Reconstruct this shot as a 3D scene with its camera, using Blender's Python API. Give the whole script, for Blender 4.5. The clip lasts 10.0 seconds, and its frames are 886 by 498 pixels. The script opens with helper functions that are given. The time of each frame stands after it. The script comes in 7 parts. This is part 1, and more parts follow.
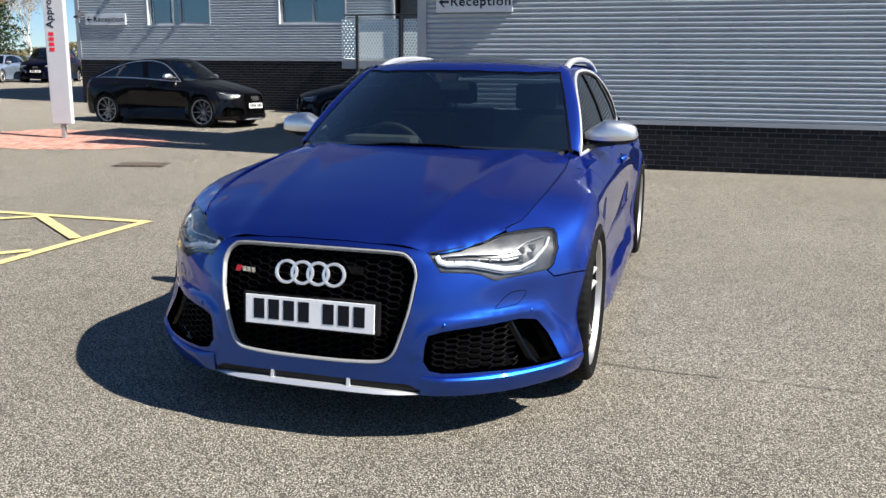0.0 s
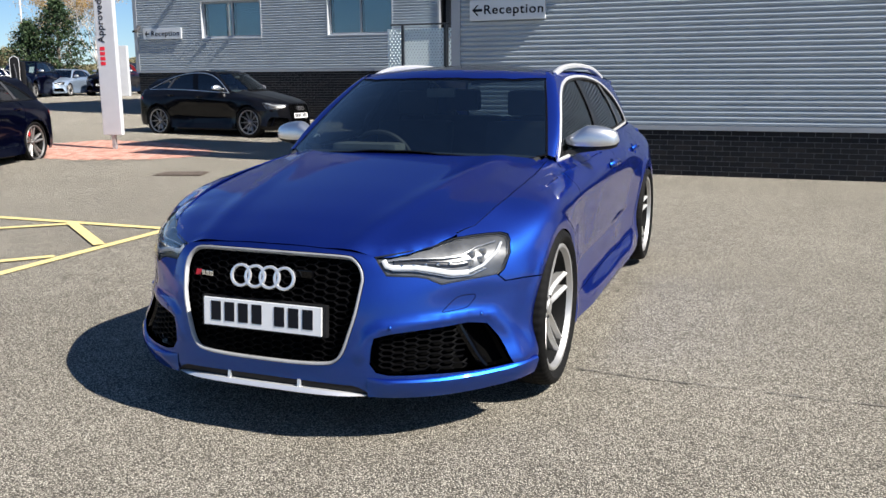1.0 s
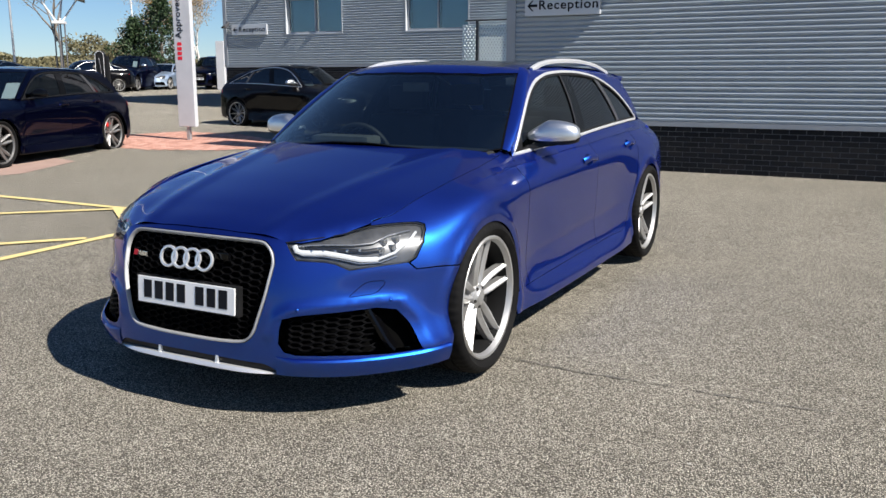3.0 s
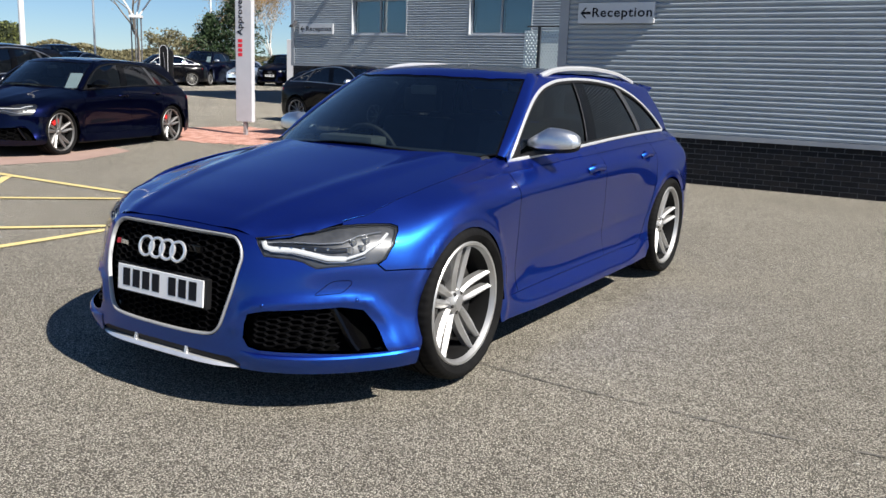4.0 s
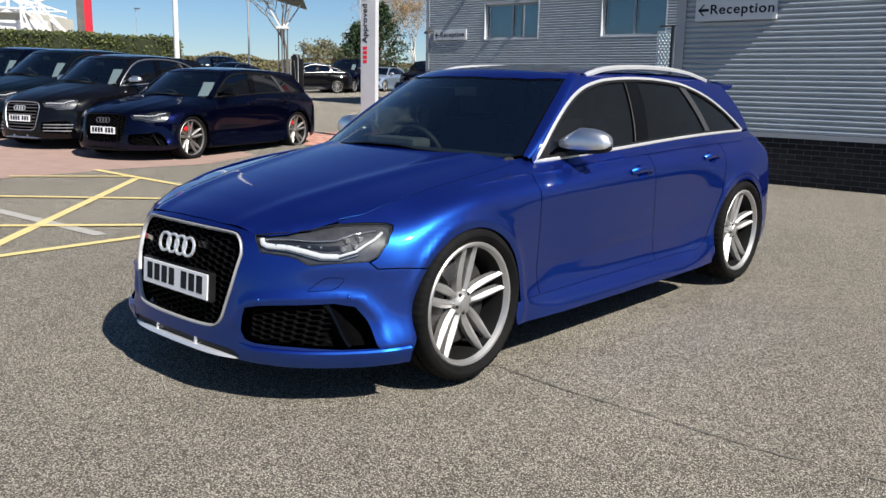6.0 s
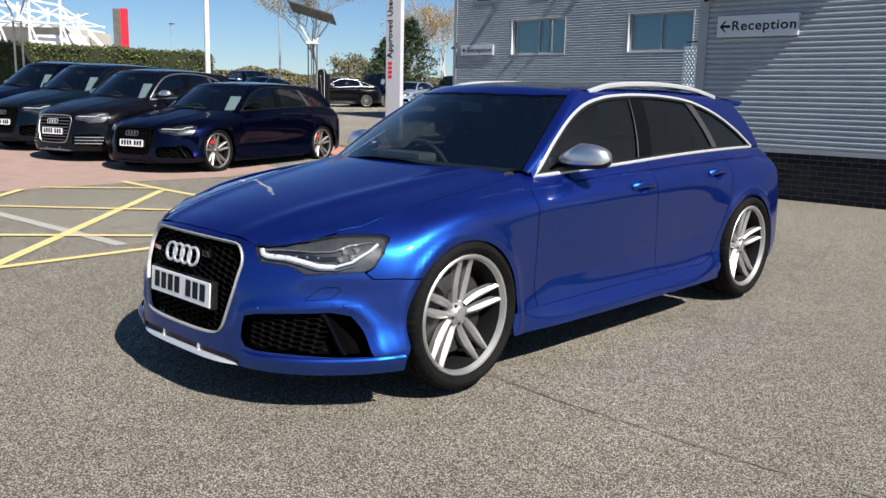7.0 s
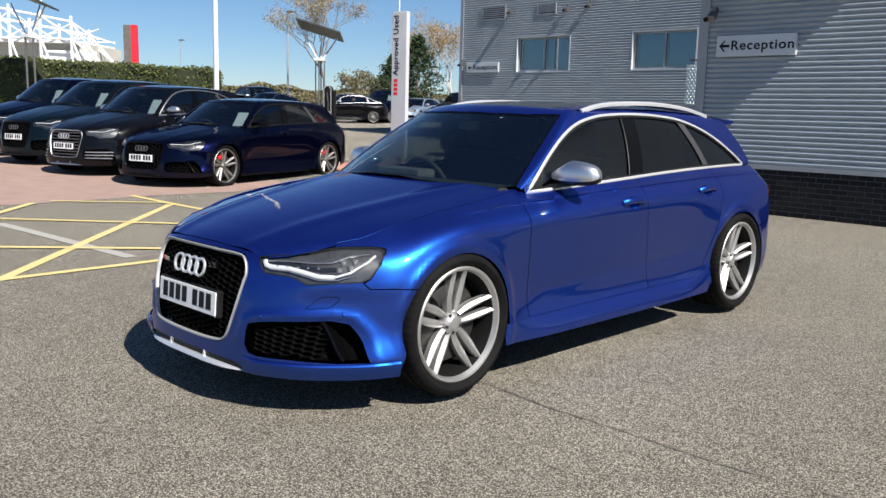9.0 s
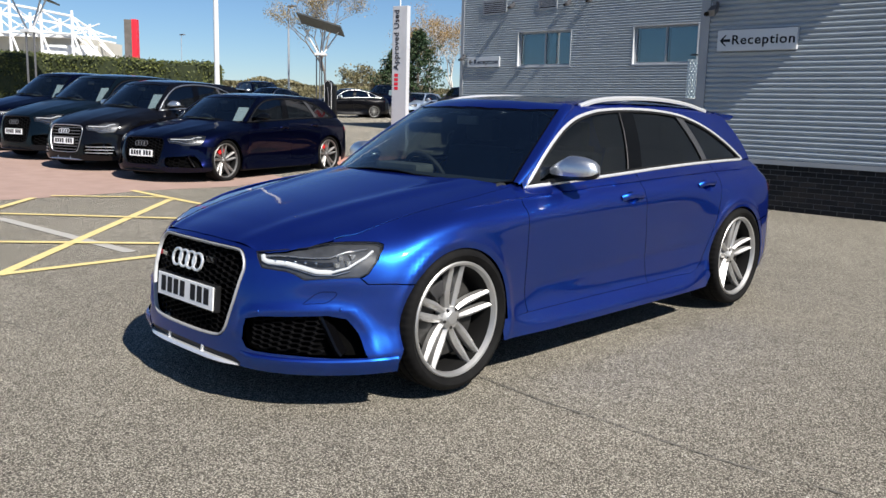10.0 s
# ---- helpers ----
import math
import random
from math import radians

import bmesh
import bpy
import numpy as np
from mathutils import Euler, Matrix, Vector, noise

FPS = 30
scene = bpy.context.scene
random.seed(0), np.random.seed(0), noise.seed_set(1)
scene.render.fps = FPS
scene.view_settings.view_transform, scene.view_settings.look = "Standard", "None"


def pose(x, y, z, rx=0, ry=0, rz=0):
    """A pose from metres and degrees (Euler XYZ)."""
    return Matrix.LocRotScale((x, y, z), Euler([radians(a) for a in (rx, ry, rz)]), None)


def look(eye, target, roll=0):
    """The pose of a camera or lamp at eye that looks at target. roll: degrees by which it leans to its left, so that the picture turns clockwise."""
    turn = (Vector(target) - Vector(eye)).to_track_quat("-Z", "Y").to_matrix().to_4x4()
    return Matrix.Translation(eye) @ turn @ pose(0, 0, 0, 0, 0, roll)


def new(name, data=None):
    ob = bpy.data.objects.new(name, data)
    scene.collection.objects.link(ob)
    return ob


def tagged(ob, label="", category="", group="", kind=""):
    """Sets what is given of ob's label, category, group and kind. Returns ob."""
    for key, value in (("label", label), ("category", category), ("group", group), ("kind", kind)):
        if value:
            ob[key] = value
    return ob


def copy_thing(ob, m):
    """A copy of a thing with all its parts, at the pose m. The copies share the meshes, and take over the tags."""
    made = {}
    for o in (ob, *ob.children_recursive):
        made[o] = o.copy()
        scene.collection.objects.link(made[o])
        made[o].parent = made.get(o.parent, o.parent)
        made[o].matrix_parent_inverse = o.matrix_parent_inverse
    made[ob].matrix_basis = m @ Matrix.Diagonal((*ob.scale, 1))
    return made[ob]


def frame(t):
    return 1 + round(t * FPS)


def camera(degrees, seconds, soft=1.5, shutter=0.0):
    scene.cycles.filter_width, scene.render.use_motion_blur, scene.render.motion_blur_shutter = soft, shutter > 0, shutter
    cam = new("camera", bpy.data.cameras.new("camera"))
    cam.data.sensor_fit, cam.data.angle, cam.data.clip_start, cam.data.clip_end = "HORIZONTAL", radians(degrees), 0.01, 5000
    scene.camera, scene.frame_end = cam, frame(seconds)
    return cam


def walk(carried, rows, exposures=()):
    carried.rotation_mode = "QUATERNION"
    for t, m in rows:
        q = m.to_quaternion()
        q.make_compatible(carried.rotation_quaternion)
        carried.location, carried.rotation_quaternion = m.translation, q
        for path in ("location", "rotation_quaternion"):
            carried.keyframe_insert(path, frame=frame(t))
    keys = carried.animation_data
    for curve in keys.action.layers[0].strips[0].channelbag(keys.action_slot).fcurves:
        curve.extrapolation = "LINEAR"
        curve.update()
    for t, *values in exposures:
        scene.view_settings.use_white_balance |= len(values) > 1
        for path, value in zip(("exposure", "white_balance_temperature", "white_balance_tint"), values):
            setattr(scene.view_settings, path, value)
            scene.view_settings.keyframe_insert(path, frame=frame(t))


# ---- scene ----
cam = camera(55.3, 10.0, soft=1.5)
PATH = [
    (0, (0.108, 0.175, 1.364), (-0.449, 2.054, 0.962), 0.6),
    (0.5, (0.263, 0.24, 1.359), (-0.361, 2.1, 0.971), -0.4),
    (1, (0.531, 0.259, 1.363), (-0.163, 2.095, 0.979), -0.2),
    (1.5, (0.704, 0.293, 1.360), (-0.034, 2.112, 0.974), 0.0),
    (2, (0.865, 0.381, 1.355), (0.079, 2.177, 0.961), -0.4),
    (3.5, (1.426, 0.521, 1.356), (0.464, 2.231, 0.966), 1.2),
    (4, (1.57, 0.661, 1.358), (0.537, 2.33, 0.971), 2.1),
    (4.5, (1.686, 0.771, 1.365), (0.566, 2.385, 0.990), 1.0),
    (5, (1.861, 0.885, 1.342), (0.646, 2.429, 0.965), 0.4),
    (5.5, (1.989, 0.98, 1.348), (0.716, 2.471, 0.955), 0.7),
    (7, (2.257, 1.073, 1.369), (0.889, 2.489, 1.014), 1.3),
    (7.5, (2.343, 1.03, 1.361), (0.96, 2.432, 1.016), 1.3),
    (8, (2.384, 0.994, 1.378), (0.998, 2.392, 1.022), 1.5),
    (8.5, (2.414, 0.973, 1.383), (1.03, 2.373, 1.032), 1.7),
    (9, (2.425, 0.979, 1.387), (1.041, 2.388, 1.068), 1.5),
    (9.5, (2.435, 0.989, 1.386), (1.05, 2.396, 1.069), 1.3),
    (10, (2.438, 0.991, 1.388), (1.054, 2.396, 1.057), 1.5),
]
walk(cam, [(t, look(eye, target, roll)) for t, eye, target, roll in PATH],
     exposures=[(0, 1.03, 6600, 10), (2, 0.97, 6600, 10), (3.5, 0.74, 6600, 10), (4.5, 0.80, 6600, 10), (5.5, 0.64, 6600, 10), (7.5, 0.73, 6600, 10), (10, 0.71, 6600, 10)])

# ---- daylight ----
from mathutils.bvhtree import BVHTree
from mathutils.geometry import delaunay_2d_cdt

SUN_EL, SUN_AZ = 44.5, -7.0
world = bpy.data.worlds.new("sky")
world.use_nodes = True
scene.world = world
wn = world.node_tree.nodes
sky = wn.new("ShaderNodeTexSky")
sky.sky_type = 'NISHITA'
sky.sun_disc = False
sky.sun_elevation = radians(SUN_EL)
sky.sun_rotation = radians(90.0 - SUN_AZ)
sky.air_density, sky.dust_density, sky.ozone_density = 0.9, 0.0, 9.0
wn["Background"].inputs[1].default_value = 0.060
world.node_tree.links.new(sky.outputs[0], wn["Background"].inputs[0])
sun = new("sun", bpy.data.lights.new("sun", 'SUN'))
sun.data.energy, sun.data.angle, sun.data.color = 5.0, radians(0.53), (1.0, 0.955, 0.885)
_d = Vector((math.cos(radians(SUN_EL)) * math.cos(radians(SUN_AZ)), math.cos(radians(SUN_EL)) * math.sin(radians(SUN_AZ)), math.sin(radians(SUN_EL))))
sun.matrix_world = look(_d * 50, (0, 0, 0))

# ---- materials ----
def material(name, color=(0.5, 0.5, 0.5), rough=0.5, metal=0.0, coat=0.0, spec=0.5):
    m = bpy.data.materials.new(name)
    m.use_nodes = True
    b = m.node_tree.nodes["Principled BSDF"]
    b.inputs["Base Color"].default_value = (*color, 1)
    b.inputs["Roughness"].default_value = rough
    b.inputs["Metallic"].default_value = metal
    b.inputs["Coat Weight"].default_value = coat
    b.inputs["Coat Roughness"].default_value = 0.03
    b.inputs["Specular IOR Level"].default_value = spec
    return m


def bsdf(m):
    return m.node_tree.nodes["Principled BSDF"]


def node(m, kind, **values):
    n = m.node_tree.nodes.new(kind)
    for k, v in values.items():
        n.inputs[k.replace("_", " ")].default_value = v
    return n


def wire(m, a, out, b, inp):
    m.node_tree.links.new(a.outputs[out], b.inputs[inp])


def coords(m):
    return node(m, "ShaderNodeTexCoord")


def noise_tex(m, scale, detail=4.0, rough=0.55, stretch=None):
    c = coords(m)
    n = node(m, "ShaderNodeTexNoise", Scale=scale, Detail=detail, Roughness=rough)
    if stretch:
        mp = node(m, "ShaderNodeMapping", Scale=stretch)
        wire(m, c, "Object", mp, "Vector")
        wire(m, mp, "Vector", n, "Vector")
    else:
        wire(m, c, "Object", n, "Vector")
    return n


def ramp(m, src, out, stops):
    r = m.node_tree.nodes.new("ShaderNodeValToRGB")
    e = r.color_ramp.elements
    while len(e) < len(stops):
        e.new(0.5)
    for el, (p, c) in zip(e, stops):
        el.position, el.color = p, (*c, 1)
    wire(m, src, out, r, "Fac")
    return r


def mixed(m, a, aout, b, bout, fac=0.5, mode='MIX', facnode=None, facout="Fac"):
    x = m.node_tree.nodes.new("ShaderNodeMix")
    x.data_type, x.blend_type = 'RGBA', mode
    x.inputs[0].default_value = fac
    m.node_tree.links.new(a.outputs[aout], x.inputs[6])
    m.node_tree.links.new(b.outputs[bout], x.inputs[7])
    if facnode:
        m.node_tree.links.new(facnode.outputs[facout], x.inputs[0])
    return x


def bump(m, src, out, strength=0.3, dist=0.01):
    b = node(m, "ShaderNodeBump", Strength=strength, Distance=dist)
    wire(m, src, out, b, "Height")
    wire(m, b, "Normal", bsdf(m), "Normal")
    return b


def grained(name, c0, c1, rough, scale=8.0, metal=0.0, coat=0.0, spec=0.5, fine=60.0, bumps=0.1, dist=0.002):
    """Two colours mixed by a coarse noise, a fine noise for relief."""
    m = material(name, c0, rough, metal, coat, spec)
    n = noise_tex(m, scale)
    r = ramp(m, n, "Fac", [(0.3, c0), (0.7, c1)])
    wire(m, r, "Color", bsdf(m), "Base Color")
    f = noise_tex(m, fine, 3.0)
    if bumps:
        bump(m, f, "Fac", bumps, dist)
    rr = ramp(m, f, "Fac", [(0.2, (max(0, rough - 0.08),) * 3), (0.8, (min(1, rough + 0.08),) * 3)])
    wire(m, rr, "Color", bsdf(m), "Roughness")
    return m


def paint(name, color, metal=0.75, rough=0.38):
    """Metallic lacquer: coloured flake under a clear coat."""
    m = material(name, color, rough, metal, 1.0)
    c = coords(m)
    v = node(m, "ShaderNodeTexVoronoi", Scale=1400.0)
    wire(m, c, "Object", v, "Vector")
    hs = node(m, "ShaderNodeHueSaturation", Color=(*color, 1))
    mr = node(m, "ShaderNodeMapRange", To_Min=0.7, To_Max=1.3)
    sep = m.node_tree.nodes.new("ShaderNodeSeparateColor")
    wire(m, v, "Color", sep, "Color")
    wire(m, sep, "Red", mr, "Value")
    wire(m, mr, "Result", hs, "Value")
    wire(m, hs, "Color", bsdf(m), "Base Color")
    d = noise_tex(m, 9.0, 2.0)
    dr = ramp(m, d, "Fac", [(0.3, (0.02,) * 3), (0.8, (0.06,) * 3)])
    wire(m, dr, "Color", bsdf(m), "Coat Roughness")
    return m


def glassy(name, tint, gloss=0.075, rough=0.0):
    """Tinted automotive or window glass as a thin pane: partly see-through, with a clear reflection."""
    m = bpy.data.materials.new(name)
    m.use_nodes = True
    nt = m.node_tree
    nt.nodes.remove(nt.nodes["Principled BSDF"])
    out = nt.nodes["Material Output"]
    tr = nt.nodes.new("ShaderNodeBsdfTransparent")
    tr.inputs[0].default_value = (*tint, 1)
    gl = nt.nodes.new("ShaderNodeBsdfGlossy")
    gl.inputs["Roughness"].default_value = rough
    lw = nt.nodes.new("ShaderNodeLayerWeight")
    lw.inputs[0].default_value = 0.5
    pw = nt.nodes.new("ShaderNodeMath")
    pw.operation = 'POWER'
    pw.inputs[1].default_value = 5.0
    nt.links.new(lw.outputs["Facing"], pw.inputs[0])
    fr = nt.nodes.new("ShaderNodeMapRange")
    fr.inputs["To Min"].default_value, fr.inputs["To Max"].default_value = gloss, 1.0
    nt.links.new(pw.outputs[0], fr.inputs["Value"])
    mx = nt.nodes.new("ShaderNodeMixShader")
    nt.links.new(fr.outputs[0], mx.inputs[0])
    nt.links.new(tr.outputs[0], mx.inputs[1])
    nt.links.new(gl.outputs[0], mx.inputs[2])
    nt.links.new(mx.outputs[0], out.inputs[0])
    return m


# asphalt: worn surface dressing, pale aggregate in a dark binder
M_ASPHALT = material("asphalt", (0.2, 0.19, 0.17), 0.88, spec=0.3)
_c = coords(M_ASPHALT)
_v = node(M_ASPHALT, "ShaderNodeTexVoronoi", Scale=145.0)
wire(M_ASPHALT, _c, "Object", _v, "Vector")
_sep = M_ASPHALT.node_tree.nodes.new("ShaderNodeSeparateColor")
wire(M_ASPHALT, _v, "Color", _sep, "Color")
_stone = ramp(M_ASPHALT, _sep, "Red", [(0.0, (0.20, 0.184, 0.156)), (0.3, (0.41, 0.380, 0.322)), (0.75, (0.56, 0.522, 0.445)), (1.0, (0.76, 0.715, 0.615))])
_bind = ramp(M_ASPHALT, _v, "Distance", [(0.30, (1, 1, 1)), (0.61, (0.23, 0.225, 0.216))])
_a = mixed(M_ASPHALT, _stone, "Color", _bind, "Color", 1.0, 'MULTIPLY')
_big = noise_tex(M_ASPHALT, 0.35, 5.0, 0.6)
_bigr = ramp(M_ASPHALT, _big, "Fac", [(0.3, (0.86, 0.85, 0.83)), (0.7, (1.12, 1.11, 1.09))])
_b = mixed(M_ASPHALT, _a, 2, _bigr, "Color", 1.0, 'MULTIPLY')
_mid = noise_tex(M_ASPHALT, 5.0, 5.0, 0.7)
_midr = ramp(M_ASPHALT, _mid, "Fac", [(0.3, (0.86, 0.86, 0.85)), (0.7, (1.1, 1.1, 1.1))])
_b2 = mixed(M_ASPHALT, _b, 2, _midr, "Color", 1.0, 'MULTIPLY')
wire(M_ASPHALT, _b2, 2, bsdf(M_ASPHALT), "Base Color")
_inv = ramp(M_ASPHALT, _v, "Distance", [(0.0, (1, 1, 1)), (0.8, (0, 0, 0))])
bump(M_ASPHALT, _inv, "Color", 1.0, 0.008)

M_SEAM = grained("asphalt_seam", (0.07, 0.066, 0.058), (0.21, 0.195, 0.168), 0.9, 35.0)
M_YELLOW = grained("yellow_road_paint", (0.63, 0.50, 0.20), (0.71, 0.58, 0.27), 0.7, 25.0, fine=90, bumps=0.4, dist=0.004)
M_WHITELINE = grained("faded_white_paint", (0.34, 0.33, 0.30), (0.42, 0.40, 0.37), 0.75, 18.0, fine=90, bumps=0.4, dist=0.004)
M_PINKPAVE = grained("dusty_red_tarmac", (0.30, 0.205, 0.17), (0.36, 0.25, 0.21), 0.88, 3.0, fine=120, bumps=0.4, dist=0.004)
M_CLAD = grained("grey_steel_cladding", (0.305, 0.35, 0.395), (0.345, 0.395, 0.44), 0.42, 1.5, metal=0.0, fine=30, bumps=0.03)
M_TRIMGREY = grained("grey_trim_steel", (0.30, 0.32, 0.35), (0.34, 0.36, 0.39), 0.45, 2.0, metal=0.3, fine=40, bumps=0.03)
M_MORTAR = grained("dark_mortar", (0.09, 0.092, 0.096), (0.14, 0.14, 0.145), 0.95, 30.0)
M_BRICK = material("black_brick", (0.02, 0.021, 0.025), 0.55, spec=0.2)
_oi = node(M_BRICK, "ShaderNodeObjectInfo")
_r = ramp(M_BRICK, _oi, "Random", [(0.0, (0.005, 0.0055, 0.007)), (0.6, (0.009, 0.0095, 0.012)), (1.0, (0.018, 0.0165, 0.017))])
_n = noise_tex(M_BRICK, 30.0)
_nr = ramp(M_BRICK, _n, "Fac", [(0.3, (0.7, 0.7, 0.7)), (0.75, (1.4, 1.4, 1.4))])
_m = mixed(M_BRICK, _r, "Color", _nr, "Color", 1.0, 'MULTIPLY')
wire(M_BRICK, _m, 2, bsdf(M_BRICK), "Base Color")
bump(M_BRICK, _n, "Fac", 0.3, 0.003)
M_WHITE = grained("white_panel", (0.66, 0.67, 0.68), (0.72, 0.73, 0.74), 0.4, 3.0, fine=40, bumps=0.02)
M_SILVERSIGN = grained("silver_sign_panel", (0.55, 0.57, 0.6), (0.6, 0.62, 0.65), 0.35, 3.0, metal=0.2, fine=40, bumps=0.02)
M_DARKLETTER = material("dark_lettering", (0.006, 0.007, 0.012), 0.5, spec=0.2)
M_REDLETTER = material("red_lettering", (0.7, 0.02, 0.04), 0.5)
M_GALV = grained("galvanised_steel", (0.5, 0.52, 0.54), (0.6, 0.62, 0.64), 0.45, 12.0, metal=0.7, fine=60, bumps=0.04)
M_BLACKPLASTIC = grained("black_plastic", (0.006, 0.006, 0.0065), (0.010, 0.010, 0.011), 0.5, 20.0, spec=0.25, fine=200, bumps=0.05, dist=0.0008)
M_GLOSSBLACK = material("gloss_black", (0.002, 0.002, 0.0025), 0.1, spec=0.22)
M_RUBBER = grained("tyre_rubber", (0.004, 0.004, 0.0043), (0.008, 0.0078, 0.0078), 0.75, 14.0, spec=0.12, fine=160, bumps=0.15, dist=0.001)
M_CHROME = material("bright_chrome", (0.82, 0.83, 0.84), 0.1, 1.0)
M_SATIN = grained("satin_aluminium", (0.72, 0.73, 0.75), (0.78, 0.79, 0.80), 0.36, 10.0, metal=1.0, fine=300, bumps=0.02, dist=0.0004)
M_RIM = grained("silver_alloy", (0.46, 0.457, 0.453), (0.53, 0.527, 0.522), 0.5, 6.0, metal=0.9, coat=0.1, fine=20, bumps=0.0)
# disc steel, its colour darkened for the shade behind the spokes
M_DISC = grained("shaded_disc_steel", (0.015, 0.015, 0.015), (0.03, 0.028, 0.026), 0.55, 8.0, metal=0.2)
M_CALIPER = material("red_caliper", (0.55, 0.02, 0.02), 0.35)
M_GREYMETAL = material("grey_cast_iron", (0.2, 0.2, 0.21), 0.5, 0.8)
M_PLATE = grained("number_plate_white", (0.84, 0.85, 0.86), (0.88, 0.89, 0.90), 0.3, 9.0, fine=300, bumps=0.02, dist=0.0003)
M_BLUE = paint("bright_blue_metallic", (0.022, 0.255, 0.92), 1.0, 0.37)
bsdf(M_BLUE).inputs["Coat Weight"].default_value = 1.0
bsdf(M_BLUE).inputs["Specular Tint"].default_value = (0.12, 0.25, 1.0, 1)
# flakes: a broad, deeper metallic lobe mixed in
_nt = M_BLUE.node_tree
_wide = _nt.nodes.new("ShaderNodeBsdfPrincipled")
for _k, _val in (("Metallic", 1.0), ("Roughness", 0.6), ("Coat Weight", 1.0), ("Coat Roughness", 0.03)):
    _wide.inputs[_k].default_value = _val
_wide.inputs["Base Color"].default_value = (0.009, 0.0085, 0.150, 1)
_wide.inputs["Specular Tint"].default_value = (0.12, 0.25, 1.0, 1)
_mix = _nt.nodes.new("ShaderNodeMixShader")
_mix.inputs[0].default_value = 0.77
for _b in (bsdf(M_BLUE), _wide):
    _b.inputs["Coat IOR"].default_value = 1.43
_nt.links.new(bsdf(M_BLUE).outputs[0], _mix.inputs[1])
_nt.links.new(_wide.outputs[0], _mix.inputs[2])
_nt.links.new(_mix.outputs[0], _nt.nodes["Material Output"].inputs[0])
M_NAVY = paint("navy_metallic", (0.002, 0.003, 0.018), 0.8, 0.3)
bsdf(M_NAVY).inputs["Specular Tint"].default_value = (0.10, 0.13, 0.42, 1)
M_BLACKCAR = paint("black_metallic", (0.003, 0.003, 0.004), 0.0, 0.3)
M_TEALCAR = paint("dark_teal_metallic", (0.003, 0.007, 0.011), 0.4, 0.32)
M_SILVERBLUE = paint("pale_blue_metallic", (0.33, 0.42, 0.55), 0.6, 0.38)
for _p in (M_BLACKCAR, M_TEALCAR, M_NAVY):
    bsdf(_p).inputs["Specular IOR Level"].default_value = 0.04
    bsdf(_p).inputs["Coat Weight"].default_value = 0.5
M_GLASS = glassy("clear_glass", (0.50, 0.57, 0.57), 0.15)
M_TINT = glassy("tinted_glass", (0.05, 0.058, 0.062), 0.12)
M_LENS = glassy("lamp_lens", (0.94, 0.95, 0.96), 0.05)
# near-black colour standing in for the shade inside openings and shut lines
M_GAPSHADE = grained("black_gap_shade", (0.0015, 0.0015, 0.0016), (0.003, 0.003, 0.003), 0.95, 20.0, spec=0.02)
M_CABIN = grained("dark_cabin_trim", (0.018, 0.020, 0.022), (0.028, 0.030, 0.033), 0.7, 12.0, fine=120)
M_DRL = material("white_light_guide", (0.52, 0.54, 0.56), 0.25, 0.0, 0.5)
M_PAPER = material("white_paper", (0.74, 0.78, 0.80), 0.6)
M_TAILRED = material("red_lamp", (0.35, 0.005, 0.008), 0.12, coat=1.0)

# ---- mesh helpers ----
def mesh_ob(name, verts, faces, mat, parent=None, label="", smooth=False, sharp=None, normals=None):
    """One mesh object from plain lists; parts take their thing as parent."""
    me = bpy.data.meshes.new(name)
    me.from_pydata([tuple(v) for v in verts], [], [tuple(f) for f in faces])
    me.materials.append(mat)
    if smooth:
        me.polygons.foreach_set("use_smooth", [True] * len(me.polygons))
        if sharp:
            me.set_sharp_from_angle(angle=radians(sharp))
    if normals is not None:
        me.normals_split_custom_set_from_vertices([tuple(n) for n in normals])
    me.update()
    ob = new(name, me)
    if parent:
        ob.parent = parent
    if label:
        tagged(ob, label)
    return ob


def part(name, bm, mat, parent=None, label="", smooth=False, sharp=35):
    me = bpy.data.meshes.new(name)
    bm.to_mesh(me)
    bm.free()
    me.materials.append(mat)
    if smooth:
        me.polygons.foreach_set("use_smooth", [True] * len(me.polygons))
        me.set_sharp_from_angle(angle=radians(sharp))
    ob = new(name, me)
    if parent:
        ob.parent = parent
    if label:
        tagged(ob, label)
    return ob


def thing(name, m, label, category, group=""):
    ob = new(name)
    ob.matrix_world = m
    ob.empty_display_size = 0.2
    return tagged(ob, label, category, group)


def bm_box(bm, x0, x1, y0, y1, z0, z1, bevel=0.0):
    ret = bmesh.ops.create_cube(bm, size=1.0)
    vs = ret["verts"]
    for v in vs:
        v.co = Vector(((x0 + x1) / 2 + v.co.x * (x1 - x0), (y0 + y1) / 2 + v.co.y * (y1 - y0), (z0 + z1) / 2 + v.co.z * (z1 - z0)))
    if bevel:
        es = list({e for v in vs for e in v.link_edges})
        bmesh.ops.bevel(bm, geom=es, offset=bevel, segments=2, affect='EDGES', profile=0.7)
    return bm


def box(x0, x1, y0, y1, z0, z1, bevel=0.0):
    return bm_box(bmesh.new(), x0, x1, y0, y1, z0, z1, bevel)


